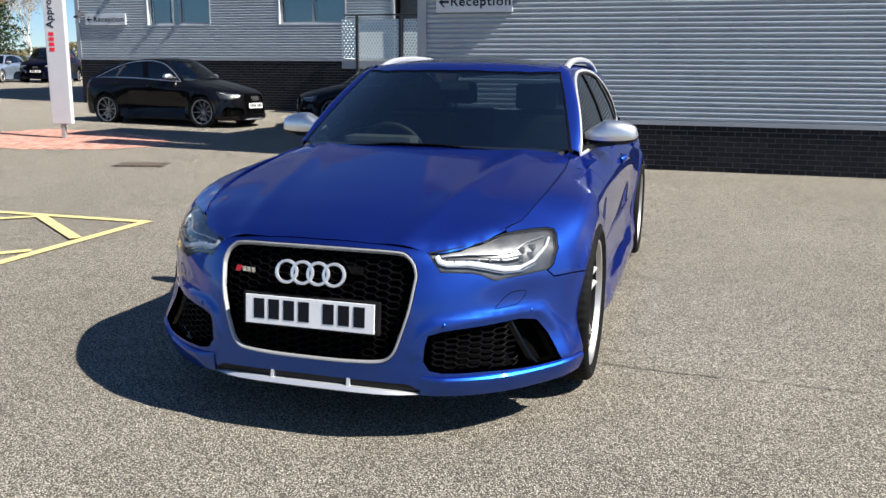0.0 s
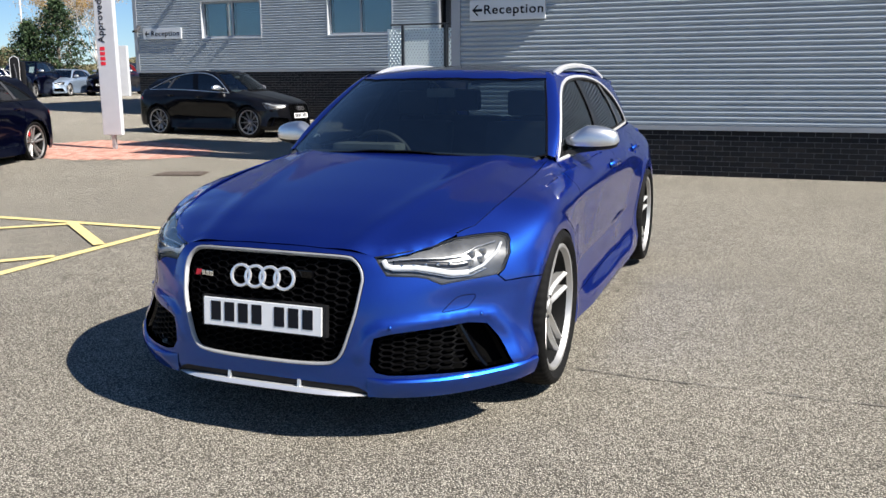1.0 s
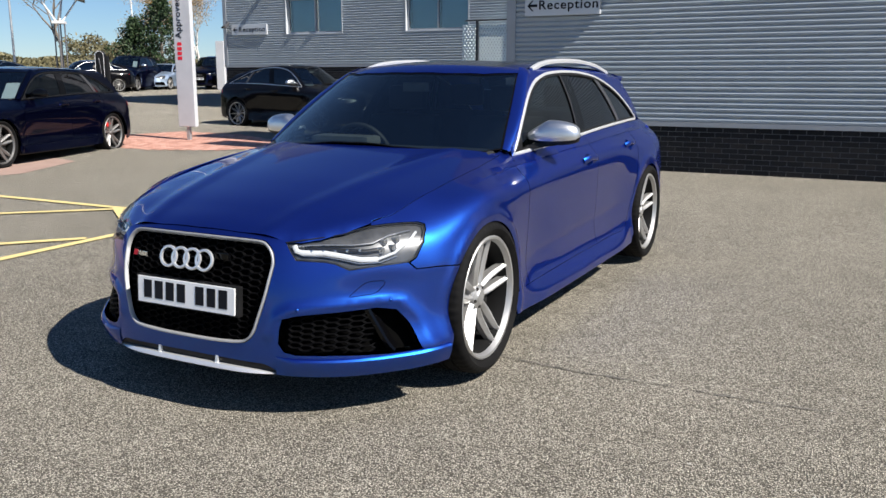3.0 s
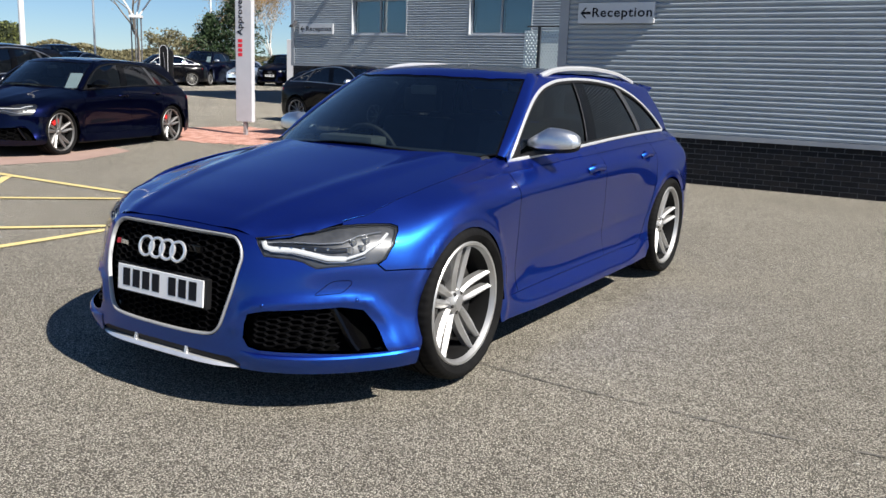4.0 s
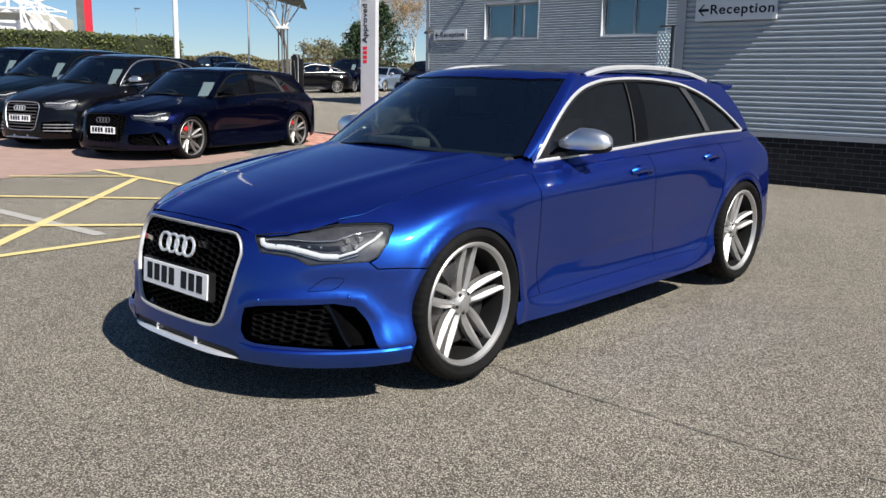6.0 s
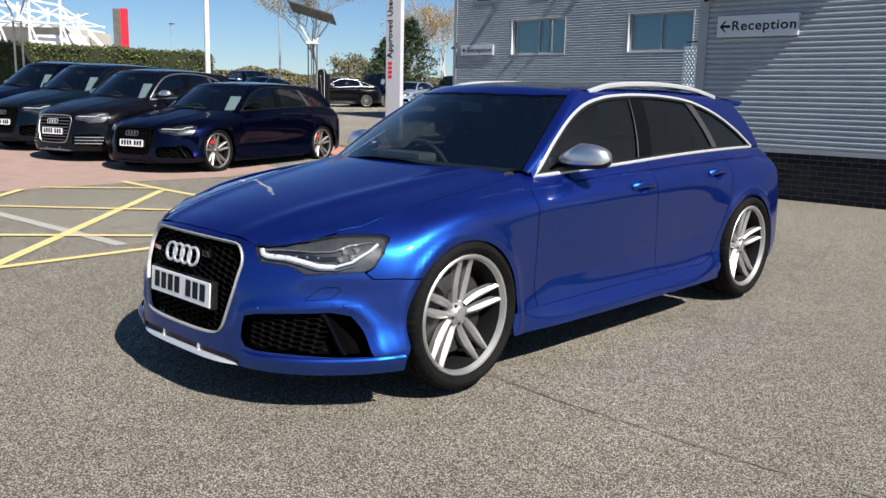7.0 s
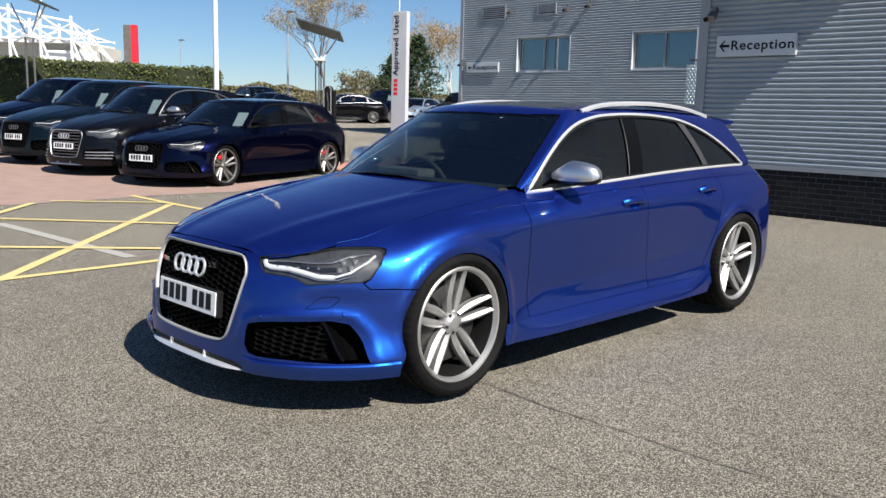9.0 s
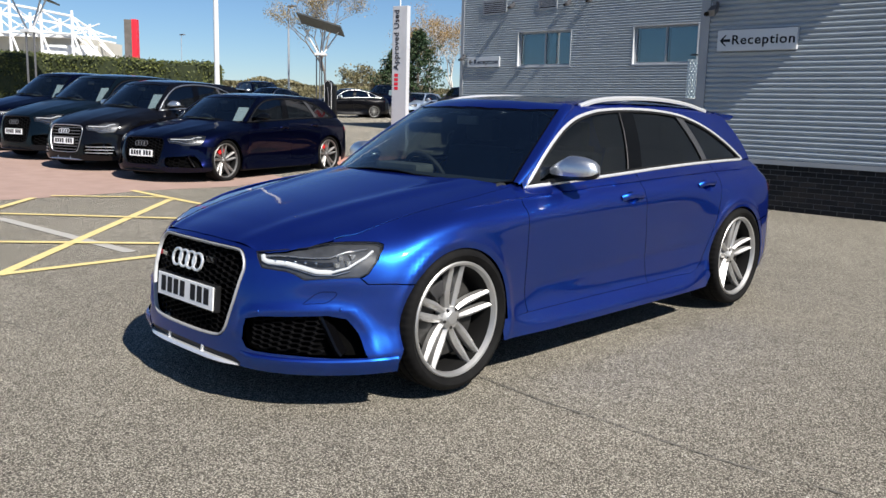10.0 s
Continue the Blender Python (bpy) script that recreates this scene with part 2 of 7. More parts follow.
def bm_tube(bm, a, b, r0, r1=None, n=12, caps=True):
    a, b = Vector(a), Vector(b)
    r1 = r0 if r1 is None else r1
    d = (b - a)
    q = d.to_track_quat('Z', 'Y').to_matrix()
    rings = []
    for p, r in ((a, r0), (b, r1)):
        rings.append([bm.verts.new(p + q @ Vector((math.cos(2 * math.pi * i / n) * r, math.sin(2 * math.pi * i / n) * r, 0))) for i in range(n)])
    for i in range(n):
        bm.faces.new((rings[0][i], rings[0][(i + 1) % n], rings[1][(i + 1) % n], rings[1][i]))
    if caps:
        bm.faces.new(rings[0][::-1])
        bm.faces.new(rings[1])
    return bm


def tube(a, b, r0, r1=None, n=12):
    return bm_tube(bmesh.new(), a, b, r0, r1, n)


def sweep(points, profile, closed=False, ups=None, cap=True):
    """verts and faces of a flat profile [(side, up)] carried along points; ups: the up direction at each point."""
    pts = [Vector(p) for p in points]
    n, k = len(pts), len(profile)
    verts, faces = [], []
    for i, p in enumerate(pts):
        a = pts[(i - 1) % n] if closed else pts[max(i - 1, 0)]
        b = pts[(i + 1) % n] if closed else pts[min(i + 1, n - 1)]
        t = (b - a).normalized()
        u = Vector(ups[i]) if ups is not None else Vector((0, 0, 1))
        s = t.cross(u).normalized()
        u = s.cross(t).normalized()
        for ps, pu in profile:
            verts.append(p + s * ps + u * pu)
    for i in range(n if closed else n - 1):
        j = (i + 1) % n
        for a in range(k):
            b = (a + 1) % k
            faces.append((i * k + a, i * k + b, j * k + b, j * k + a))
    if cap and not closed:
        faces.append(tuple(range(k))[::-1])
        faces.append(tuple(range((n - 1) * k, n * k)))
    return verts, faces


def text_ob(words, size, mat, m, parent=None, name="lettering", extrude=0.002, spread=1.0, wide=1.0, label="", bold=0.0):
    """Lettering in the built-in font, turned into a mesh, centred on the pose m, reading along its x with y up."""
    cu = bpy.data.curves.new(name, 'FONT')
    cu.body, cu.size, cu.extrude, cu.space_character = words, size, extrude, spread
    cu.offset = size * bold
    cu.align_x, cu.align_y = 'CENTER', 'CENTER'
    tmp = bpy.data.objects.new(name, cu)
    scene.collection.objects.link(tmp)
    bpy.context.view_layer.update()
    me = bpy.data.meshes.new_from_object(tmp.evaluated_get(bpy.context.evaluated_depsgraph_get()))
    bpy.data.objects.remove(tmp)
    bpy.data.curves.remove(cu)
    me.transform(Matrix.Diagonal((wide, 1, 1, 1)))
    me.materials.clear()
    me.materials.append(mat)
    me.name = name
    ob = new(name, me)
    if parent:
        ob.parent = parent
    ob.matrix_basis = m
    if label:
        tagged(ob, label)
    return ob


def inside(poly, pts):
    """Which of pts (n, 2) lie inside the polygon."""
    poly, pts = np.asarray(poly, float), np.asarray(pts, float).reshape(-1, 2)
    x, y = pts[:, 0], pts[:, 1]
    res = np.zeros(len(pts), bool)
    j = len(poly) - 1
    for i in range(len(poly)):
        xi, yi = poly[i]
        xj, yj = poly[j]
        if yi != yj:
            res ^= ((yi > y) != (yj > y)) & (x < (xj - xi) * (y - yi) / (yj - yi) + xi)
        j = i
    return res


def resample(loop, step):
    out = []
    for i in range(len(loop)):
        a, b = np.asarray(loop[i], float), np.asarray(loop[(i + 1) % len(loop)], float)
        k = max(1, int(round(np.linalg.norm(b - a) / step)))
        out += [a + (b - a) * t / k for t in range(k)]
    return np.array(out)


def filled(outer, holes, step):
    """Triangles over a flat region with holes: (points, triangles, loops of indices)."""
    loops = [resample(l, step) for l in [outer] + list(holes)]
    allb = np.concatenate(loops)
    lo, hi = allb.min(0), allb.max(0)
    gx = np.arange(lo[0] + step / 2, hi[0], step)
    gy = np.arange(lo[1] + step / 2, hi[1], step * 0.87)
    g = np.array([(x + (step / 2 if r % 2 else 0), y) for r, y in enumerate(gy) for x in gx]).reshape(-1, 2)
    keep = inside(loops[0], g)
    for h in loops[1:]:
        keep &= ~inside(h, g)
    g = g[keep]
    if len(g):
        d = np.full(len(g), 9e9)
        for i in range(0, len(allb), 200):
            d = np.minimum(d, ((g[:, None, :] - allb[None, i:i + 200, :]) ** 2).sum(2).min(1))
        g = g[d > (0.55 * step) ** 2]
    pts = np.concatenate([allb, g])
    edges, base, idx = [], 0, []
    for l in loops:
        n = len(l)
        edges += [(base + i, base + (i + 1) % n) for i in range(n)]
        idx.append(list(range(base, base + n)))
        base += n
    co, _, tri, ov, _, _ = delaunay_2d_cdt([Vector(p) for p in pts], edges, [], 0, 1e-6)
    co = np.array([(v.x, v.y) for v in co])
    tri = np.array([t for t in tri if len(t) == 3])
    cen = co[tri].mean(1)
    ok = inside(loops[0], cen)
    for h in loops[1:]:
        ok &= ~inside(h, cen)
    tri = tri[ok]
    remap = {}
    for new_i, olds in enumerate(ov):
        for o in olds:
            remap[o] = new_i
    idx = [[remap[i] for i in l if i in remap] for l in idx]
    return co, tri, idx


# ---- the ground ----
def ground_z(x, y):
    s = (y - x) * 0.7071 - 11.5
    return 0.021 * min(max(s, 0.0), 46.0)


def graded(lo, hi, near0, near1, fine, coarse):
    v = list(np.arange(near0, near1 + 1e-6, fine))
    step, x = fine, near1
    while x < hi:
        step = min(step * 1.35, coarse)
        x += step
        v.append(x)
    step, x = fine, near0
    while x > lo:
        step = min(step * 1.35, coarse)
        x -= step
        v.insert(0, x)
    return v


gx = graded(-1500, 1500, -30, 12, 1.0, 120)
gy = graded(-1500, 1500, -6, 30, 1.0, 120)
gv = [(x, y, ground_z(x, y)) for y in gy for x in gx]
gf = [(j * len(gx) + i, j * len(gx) + i + 1, (j + 1) * len(gx) + i + 1, (j + 1) * len(gx) + i) for j in range(len(gy) - 1) for i in range(len(gx) - 1)]
tagged(mesh_ob("ground", gv, gf, M_ASPHALT, smooth=True), "worn grey-brown asphalt car park surface", "ground", kind="structure")


def flat_patch(name, outline, mat, lift=0.004, step=0.5):
    """A thin sheet that follows the ground."""
    co, tri, _ = filled(outline, [], step)
    vs = [(x, y, ground_z(x, y) + lift) for x, y in co]
    fs = []
    for a, b, c in tri:
        n = (co[b][0] - co[a][0]) * (co[c][1] - co[a][1]) - (co[b][1] - co[a][1]) * (co[c][0] - co[a][0])
        fs.append((a, b, c) if n > 0 else (a, c, b))
    return mesh_ob(name, vs, fs, mat)


def stripe(name, a, b, width, mat, lift=0.008):
    a, b = Vector(a), Vector(b)
    s = Vector((-(b - a).y, (b - a).x)).normalized() * width / 2
    return flat_patch(name, [tuple(a + s), tuple(a - s), tuple(b - s), tuple(b + s)], mat, lift, 1.0)


# ---- buildings ----
PITCH = 0.076


def cladding(name, x0, x1, y, z0, z1, holes=()):
    """Horizontal sinusoidal steel sheet facing -y; holes: (x0, x1, z0, z1)."""
    verts, faces = [], []
    zs = []
    rib = ((0.0, 0.0), (0.10, 0.0), (0.30, 0.78), (0.36, 0.86), (0.60, 0.97), (0.66, 1.0), (0.69, 0.98), (0.86, 0.66), (0.91, 0.42), (0.97, 0.04))
    k = 0
    while z0 + k * PITCH < z1 - 0.001:
        zs += [(z0 + (k + a) * PITCH, y - 0.027 * b) for a, b in rib if z0 + (k + a) * PITCH <= z1]
        k += 1
    zs.append((z1, y))
    n = len(zs) - 1
    cuts = sorted({x0, x1, *[h for hole in holes for h in hole[:2]]})
    for a, b in zip(cuts[:-1], cuts[1:]):
        base = len(verts)
        for z, yy in zs:
            verts += [(a, yy, z), (b, yy, z)]
        for i in range(n):
            zm = (zs[i][0] + zs[i + 1][0]) / 2
            if any(h[0] < (a + b) / 2 < h[1] and h[2] < zm < h[3] for h in holes):
                continue
            faces.append((base + 2 * i, base + 2 * i + 1, base + 2 * i + 3, base + 2 * i + 2))
    return mesh_ob(name, verts, faces, M_CLAD)


WALL_R, WALL_L = 13.36, 23.40

R_TOP, R_X0, R_X1 = 7.6, -4.16, 26.0
L_X0, L_X1, L_TOP = -18.9, -3.0, 9.6
R_CLAD, L_CLAD = 0.73, 1.80
w = cladding("wall_reception_block", R_X0 + 0.05, R_X1, WALL_R, R_CLAD, R_TOP)
tagged(w, "grey horizontally ribbed steel cladding above a black brick plinth", "wall", kind="structure")
WINDOWS = [(-16.33, -14.17, 2.80, 3.91), (-11.85, -9.76, 2.80, 3.90)]
DOOR = (-8.35, -7.25, 1.80, 3.95)
w = cladding("wall_office_block", L_X0 + 0.05, L_X1, WALL_L, L_CLAD, L_TOP, WINDOWS + [DOOR])
tagged(w, "grey horizontally ribbed steel cladding with two windows", "wall", kind="structure")


def solid(name, b, mat, label, category="wall"):
    return tagged(part(name, box(*b), mat), label, category, kind="structure")


# backs, plinths, flashings, roofs
solid("wall_reception_core", (R_X0 + 0.03, R_X1, WALL_R + 0.03, 15.0, -0.3, R_TOP), M_TRIMGREY, "grey steel-clad side wall of the reception block")
solid("wall_reception_rear", (R_X0 + 0.03, R_X1, 15.0, 20.5, -0.3, 5.3), M_TRIMGREY, "grey steel-clad low rear wall of the reception block")
solid("wall_office_core_low", (L_X0 + 0.03, L_X1, WALL_L + 0.40, 46.0, -0.1, L_TOP), M_TRIMGREY, "grey steel-clad body of the office block")
solid("roof_reception", (R_X0 - 0.10, R_X1, WALL_R - 0.16, 15.1, R_TOP, R_TOP + 0.2), M_TRIMGREY, "grey steel roof edge", "roof")
solid("roof_office", (L_X0 - 0.15, L_X1, WALL_L - 0.06, 46.1, L_TOP, L_TOP + 0.2), M_TRIMGREY, "grey steel roof edge", "roof")
solid("trim_corner_reception", (R_X0 - 0.09, R_X0 + 0.06, WALL_R - 0.045, WALL_R + 0.12, R_CLAD, R_TOP), M_TRIMGREY, "folded grey steel corner flashing", "trim")
solid("trim_base_reception", (R_X0 - 0.09, R_X1, WALL_R - 0.04, WALL_R + 0.02, R_CLAD - 0.055, R_CLAD + 0.01), M_TRIMGREY, "grey steel drip flashing", "trim")
solid("trim_corner_office", (L_X0 - 0.08, L_X0 + 0.06, WALL_L - 0.045, WALL_L + 0.12, L_CLAD, L_TOP), M_TRIMGREY, "folded grey steel corner flashing", "trim")
solid("trim_base_office", (L_X0 - 0.08, L_X1, WALL_L - 0.04, WALL_L + 0.02, L_CLAD - 0.06, L_CLAD + 0.01), M_TRIMGREY, "grey steel drip flashing", "trim")
# unseen slab, added to cast the diagonal shadow on the ribbed wall
solid("unseen_shadow_slab", (-6.5, -1.15, WALL_R - 0.85, WALL_R - 0.05, 3.95, 4.15), M_TRIMGREY, "unseen grey steel slab that casts the diagonal shadow on the cladding", "canopy")
# inner reveals behind the two windows and the door
for n, (a, b, c, d) in enumerate(WINDOWS + [DOOR]):
    solid("wall_room_back", (a - 0.3, b + 0.3, WALL_L + 0.36, WALL_L + 0.39, c - 0.3, d + 0.3), M_MORTAR, "dark room behind the opening")


def window_unit(no, x0, x1, z0, z1):
    t = tagged(thing("window_%d" % no, pose(x0, WALL_L, z0), "grey aluminium two-pane window in the ribbed wall", "window"), kind="structure")
    w, h = x1 - x0, z1 - z0
    r = bmesh.new()
    for b in ((-0.03, w + 0.03, -0.032, 0.16, -0.03, 0.0), (-0.03, w + 0.03, -0.032, 0.16, h, h + 0.03), (-0.03, 0.0, -0.032, 0.16, 0.0, h), (w, w + 0.03, -0.032, 0.16, 0.0, h)):
        bm_box(r, *b)
    part("reveal", r, M_REVEAL, t, "pale folded steel reveal")
    f = bmesh.new()
    for b in ((0, w, 0.07, 0.16, 0, 0.06), (0, w, 0.07, 0.16, h - 0.06, h), (0, 0.06, 0.07, 0.16, 0.06, h - 0.06), (w - 0.06, w, 0.07, 0.16, 0.06, h - 0.06)):
        bm_box(f, *b)
    part("window_frame", f, M_TRIMGREY, t)
    part("mullion", box(w / 2 - 0.03, w / 2 + 0.03, 0.08, 0.15, 0.06, h - 0.06), M_TRIMGREY, t)
    part("window_sill", box(0.0, w, 0.0, 0.07, 0.0, 0.012), M_REVEAL, t)
    for k in range(2):
        a = 0.07 + k * (w / 2 - 0.04)
        part("pane", box(a, a + w / 2 - 0.1, 0.11, 0.118, 0.06, h - 0.06), M_WINGLASS, t)
        part("blind", box(a + 0.02, a + w / 2 - 0.14, 0.24, 0.244, 0.07, h - 0.07), M_BLIND, t, "pale roller blind behind the glass")
    return t


M_REVEAL = grained("pale_reveal_steel", (0.50, 0.53, 0.56), (0.56, 0.59, 0.62), 0.45, 3.0, fine=40, bumps=0.02)
M_WINGLASS = glassy("window_glass", (0.55, 0.72, 0.78), 0.16)
M_BLIND = grained("pale_blind", (0.34, 0.46, 0.52), (0.40, 0.52, 0.58), 0.8, 3.0)
for i, wdw in enumerate(WINDOWS):
    window_unit(i + 1, *wdw)
dr = tagged(thing("door_1", pose(DOOR[0], WALL_L, DOOR[2]), "dark open doorway with a grey steel frame above the landing", "door"), kind="structure")
part("door_frame", box(0, 0.07, -0.05, 0.1, 0, 2.15), M_TRIMGREY, dr)
part("door_frame", box(1.03, 1.10, -0.05, 0.1, 0, 2.15), M_TRIMGREY, dr)
part("door_leaf", box(0.07, 0.12, 0.1, 0.35, 0, 2.1), M_GLOSSBLACK, dr)

# landing with perforated guard panels
ld = tagged(thing("landing", pose(-9.42, 22.3, 0), "grey steel entrance landing on posts with perforated guard panels", "landing"), kind="structure")
part("deck", box(0, 4.6, 0, 1.06, 1.53, 1.74), M_TRIMGREY, ld)
M_RAILDARK = material("dark_grey_post", (0.03, 0.035, 0.04), 0.4, 0.3)
M_PERF = grained("pale_green_perforated_steel", (0.72, 0.82, 0.81), (0.78, 0.87, 0.86), 0.45, 3.0)


def perforated(w, h, t=0.004):
    """A steel sheet with rows of real round holes."""
    vs, fs = [], []
    d, r, k = 0.085, 0.017, 8
    nx, nz = int(w / d), int(h / (d * 0.87))
    dx, dz = w / nx, h / nz
    for j in range(nz):
        for i in range(nx):
            cx, cz = (i + (0.25 if j % 2 else 0.75)) * dx, (j + 0.5) * dz
            x0, x1, z0, z1 = i * dx, (i + 1) * dx, j * dz, (j + 1) * dz
            b = len(vs)
            ring = [(cx + r * math.cos(2 * math.pi * q / k + math.pi / k), cz + r * math.sin(2 * math.pi * q / k + math.pi / k)) for q in range(k)]
            ring = [(min(max(x, x0 + 0.004), x1 - 0.004), z) for x, z in ring]
            outer = [(x1, (z0 + z1) / 2 + 0.0), (x1, z1), ((x0 + x1) / 2, z1), (x0, z1), (x0, (z0 + z1) / 2), (x0, z0), ((x0 + x1) / 2, z0), (x1, z0)]
            vs += [(x, 0, z) for x, z in ring] + [(x, 0, z) for x, z in outer]
            for q in range(k):
                p = (q + 1) % k
                fs.append((b + q, b + p, b + k + (p if True else q), b + k + q))
    return vs, fs


for k, (a, b) in enumerate(((0.0, 0.42), (0.52, 1.66), (1.80, 3.0), (3.1, 4.5))):
    vs, fs = perforated(b - a, 1.04)
    o = mesh_ob("guard_panel", vs, fs, M_PERF, ld, "pale perforated steel guard panel")
    o.location = (a, 0.0, 1.80)
for x in (0.47, 1.73, 3.05, 4.45):
    part("guard_post", box(x - 0.035, x + 0.035, -0.06, -0.006, 1.45, 2.93), M_RAILDARK, ld)
part("handrail", tube((0.1, -0.03, 2.95), (4.6, -0.03, 2.95), 0.025), M_RAILDARK, ld)
vs, fs = perforated(0.9, 1.04)
o = mesh_ob("guard_panel", vs, fs, M_PERF, ld, "pale perforated steel guard panel")
o.location, o.rotation_euler = (0.0, 0.05, 1.80), (0, 0, radians(90))
for x in (0.3, 2.3, 4.3):
    part("support_post", box(x - 0.05, x + 0.05, 0.45, 0.55, 0.1, 1.53), M_TRIMGREY, ld)


# signs
def wall_sign(name, x0, x1, z0, z1, wall, size):
    t = thing(name, pose((x0 + x1) / 2, wall - 0.02, (z0 + z1) / 2), "silver wall sign with a dark arrow and the word Reception", "sign", "reception signs")
    w, h = x1 - x0, z1 - z0
    part("sign_panel", box(-w / 2, w / 2, -0.06, 0.0, -h / 2, h / 2, 0.006), M_SILVERSIGN, t)
    text_ob("Reception", size, M_DARKLETTER, pose(w * 0.085, -0.063, 0.0, 90, 0, 0), t, spread=1.12, wide=1.10, bold=0.016)
    s = h * 0.26
    ax = -w * 0.40
    vs = [(ax - s, 0, 0), (ax, 0, s), (ax + s * 0.35, 0, s), (ax - s * 0.35, 0, s * 0.25), (ax + s * 1.1, 0, s * 0.25), (ax + s * 1.1, 0, -s * 0.25), (ax - s * 0.35, 0, -s * 0.25), (ax + s * 0.35, 0, -s), (ax, 0, -s)]
    vs = [(x, -0.064, z) for x, _, z in vs]
    mesh_ob("arrow", vs, [tuple(range(len(vs)))[::-1]], M_DARKLETTER, t)
    return t


wall_sign("wall_sign", -3.93, -2.715, 2.33, 2.64, WALL_R, 0.192)
wall_sign("wall_sign", -18.58, -17.10, 2.80, 3.14, WALL_L, 0.222)

# louvred vents and wall lamps
for (a, b, c, d) in ((-17.96, -16.88, 4.56, 5.04), (-15.52, -14.75, 4.6, 4.97)):
    t = thing("wall_vent", pose(a, WALL_L - 0.02, c), "grey louvred vent on the ribbed wall", "vent", "wall vents")
    w, h = b - a, d - c
    fb = bmesh.new()
    for q in ((0, w, -0.03, 0, 0, 0.04), (0, w, -0.03, 0, h - 0.04, h), (0, 0.04, -0.03, 0, 0.04, h - 0.04), (w - 0.04, w, -0.03, 0, 0.04, h - 0.04)):
        bm_box(fb, *q)
    part("vent_frame", fb, M_TRIMGREY, t)
    part("backing", box(0.04, w - 0.04, -0.008, -0.002, 0.04, h - 0.04), M_BLACKPLASTIC, t)
    for k in range(6):
        z = 0.05 + k * (h - 0.1) / 6
        o = part("slat", box(0.04, w - 0.04, -0.055, -0.045, 0, 0.05), M_TRIMGREY, t)
        o.matrix_basis = pose(0, 0, z, -35) @ Matrix.Identity(4)
        o.location = (0, 0.012, z)
for x, z, wall in ((-16.55, 4.86, WALL_L), (-14.25, 4.80, WALL_L), (-4.0, 3.02, WALL_R), (-18.75, 3.2, WALL_L), (-13.4, 4.86, WALL_L)):
    t = thing("wall_camera", pose(x, wall - 0.02, z), "grey security camera on a bracket on the ribbed wall", "camera", "security cameras")
    part("bracket", box(-0.03, 0.03, -0.10, 0, -0.03, 0.05, 0.006), M_GREYMETAL, t)
    o = part("housing", box(-0.055, 0.055, -0.26, 0.0, -0.05, 0.05, 0.02), M_GREYMETAL, t)
    o.matrix_basis = pose(0, -0.07, -0.05, 22, 0, 15)
    part("eye", tube((0.0, -0.34, -0.16), (0.0, -0.30, -0.15), 0.035), M_GLOSSBLACK, t)

# ---- cars: a master skin in car space (x across, y from the nose back, z up), cut into panels ----
AX_F, AX_R, WHEEL_R = 0.92, 3.835, 0.352


def spline(knots, values, at):
    """Smooth curve (cubic Hermite, limited slopes) through values at knots."""
    k, v, t = np.asarray(knots, float), np.asarray(values, float), np.asarray(at, float)
    d = np.diff(v, axis=0) / np.diff(k).reshape((-1,) + (1,) * (v.ndim - 1))
    m = np.zeros_like(v)
    m[0], m[-1] = d[0], d[-1]
    h = np.diff(k)
    for i in range(1, len(k) - 1):
        m[i] = (d[i - 1] * h[i] + d[i] * h[i - 1]) / (h[i - 1] + h[i])
    i = np.clip(np.searchsorted(k, t, side="right") - 1, 0, len(k) - 2)
    s = (t - k[i]) / h[i]
    if v.ndim > 1:
        s = s.reshape((-1,) + (1,) * (v.ndim - 1))
        hh = h[i].reshape(s.shape)
    else:
        hh = h[i]
    return v[i] * (2 * s ** 3 - 3 * s ** 2 + 1) + m[i] * hh * (s ** 3 - 2 * s ** 2 + s) + v[i + 1] * (3 * s ** 2 - 2 * s ** 3) + m[i + 1] * hh * (s ** 3 - s ** 2)


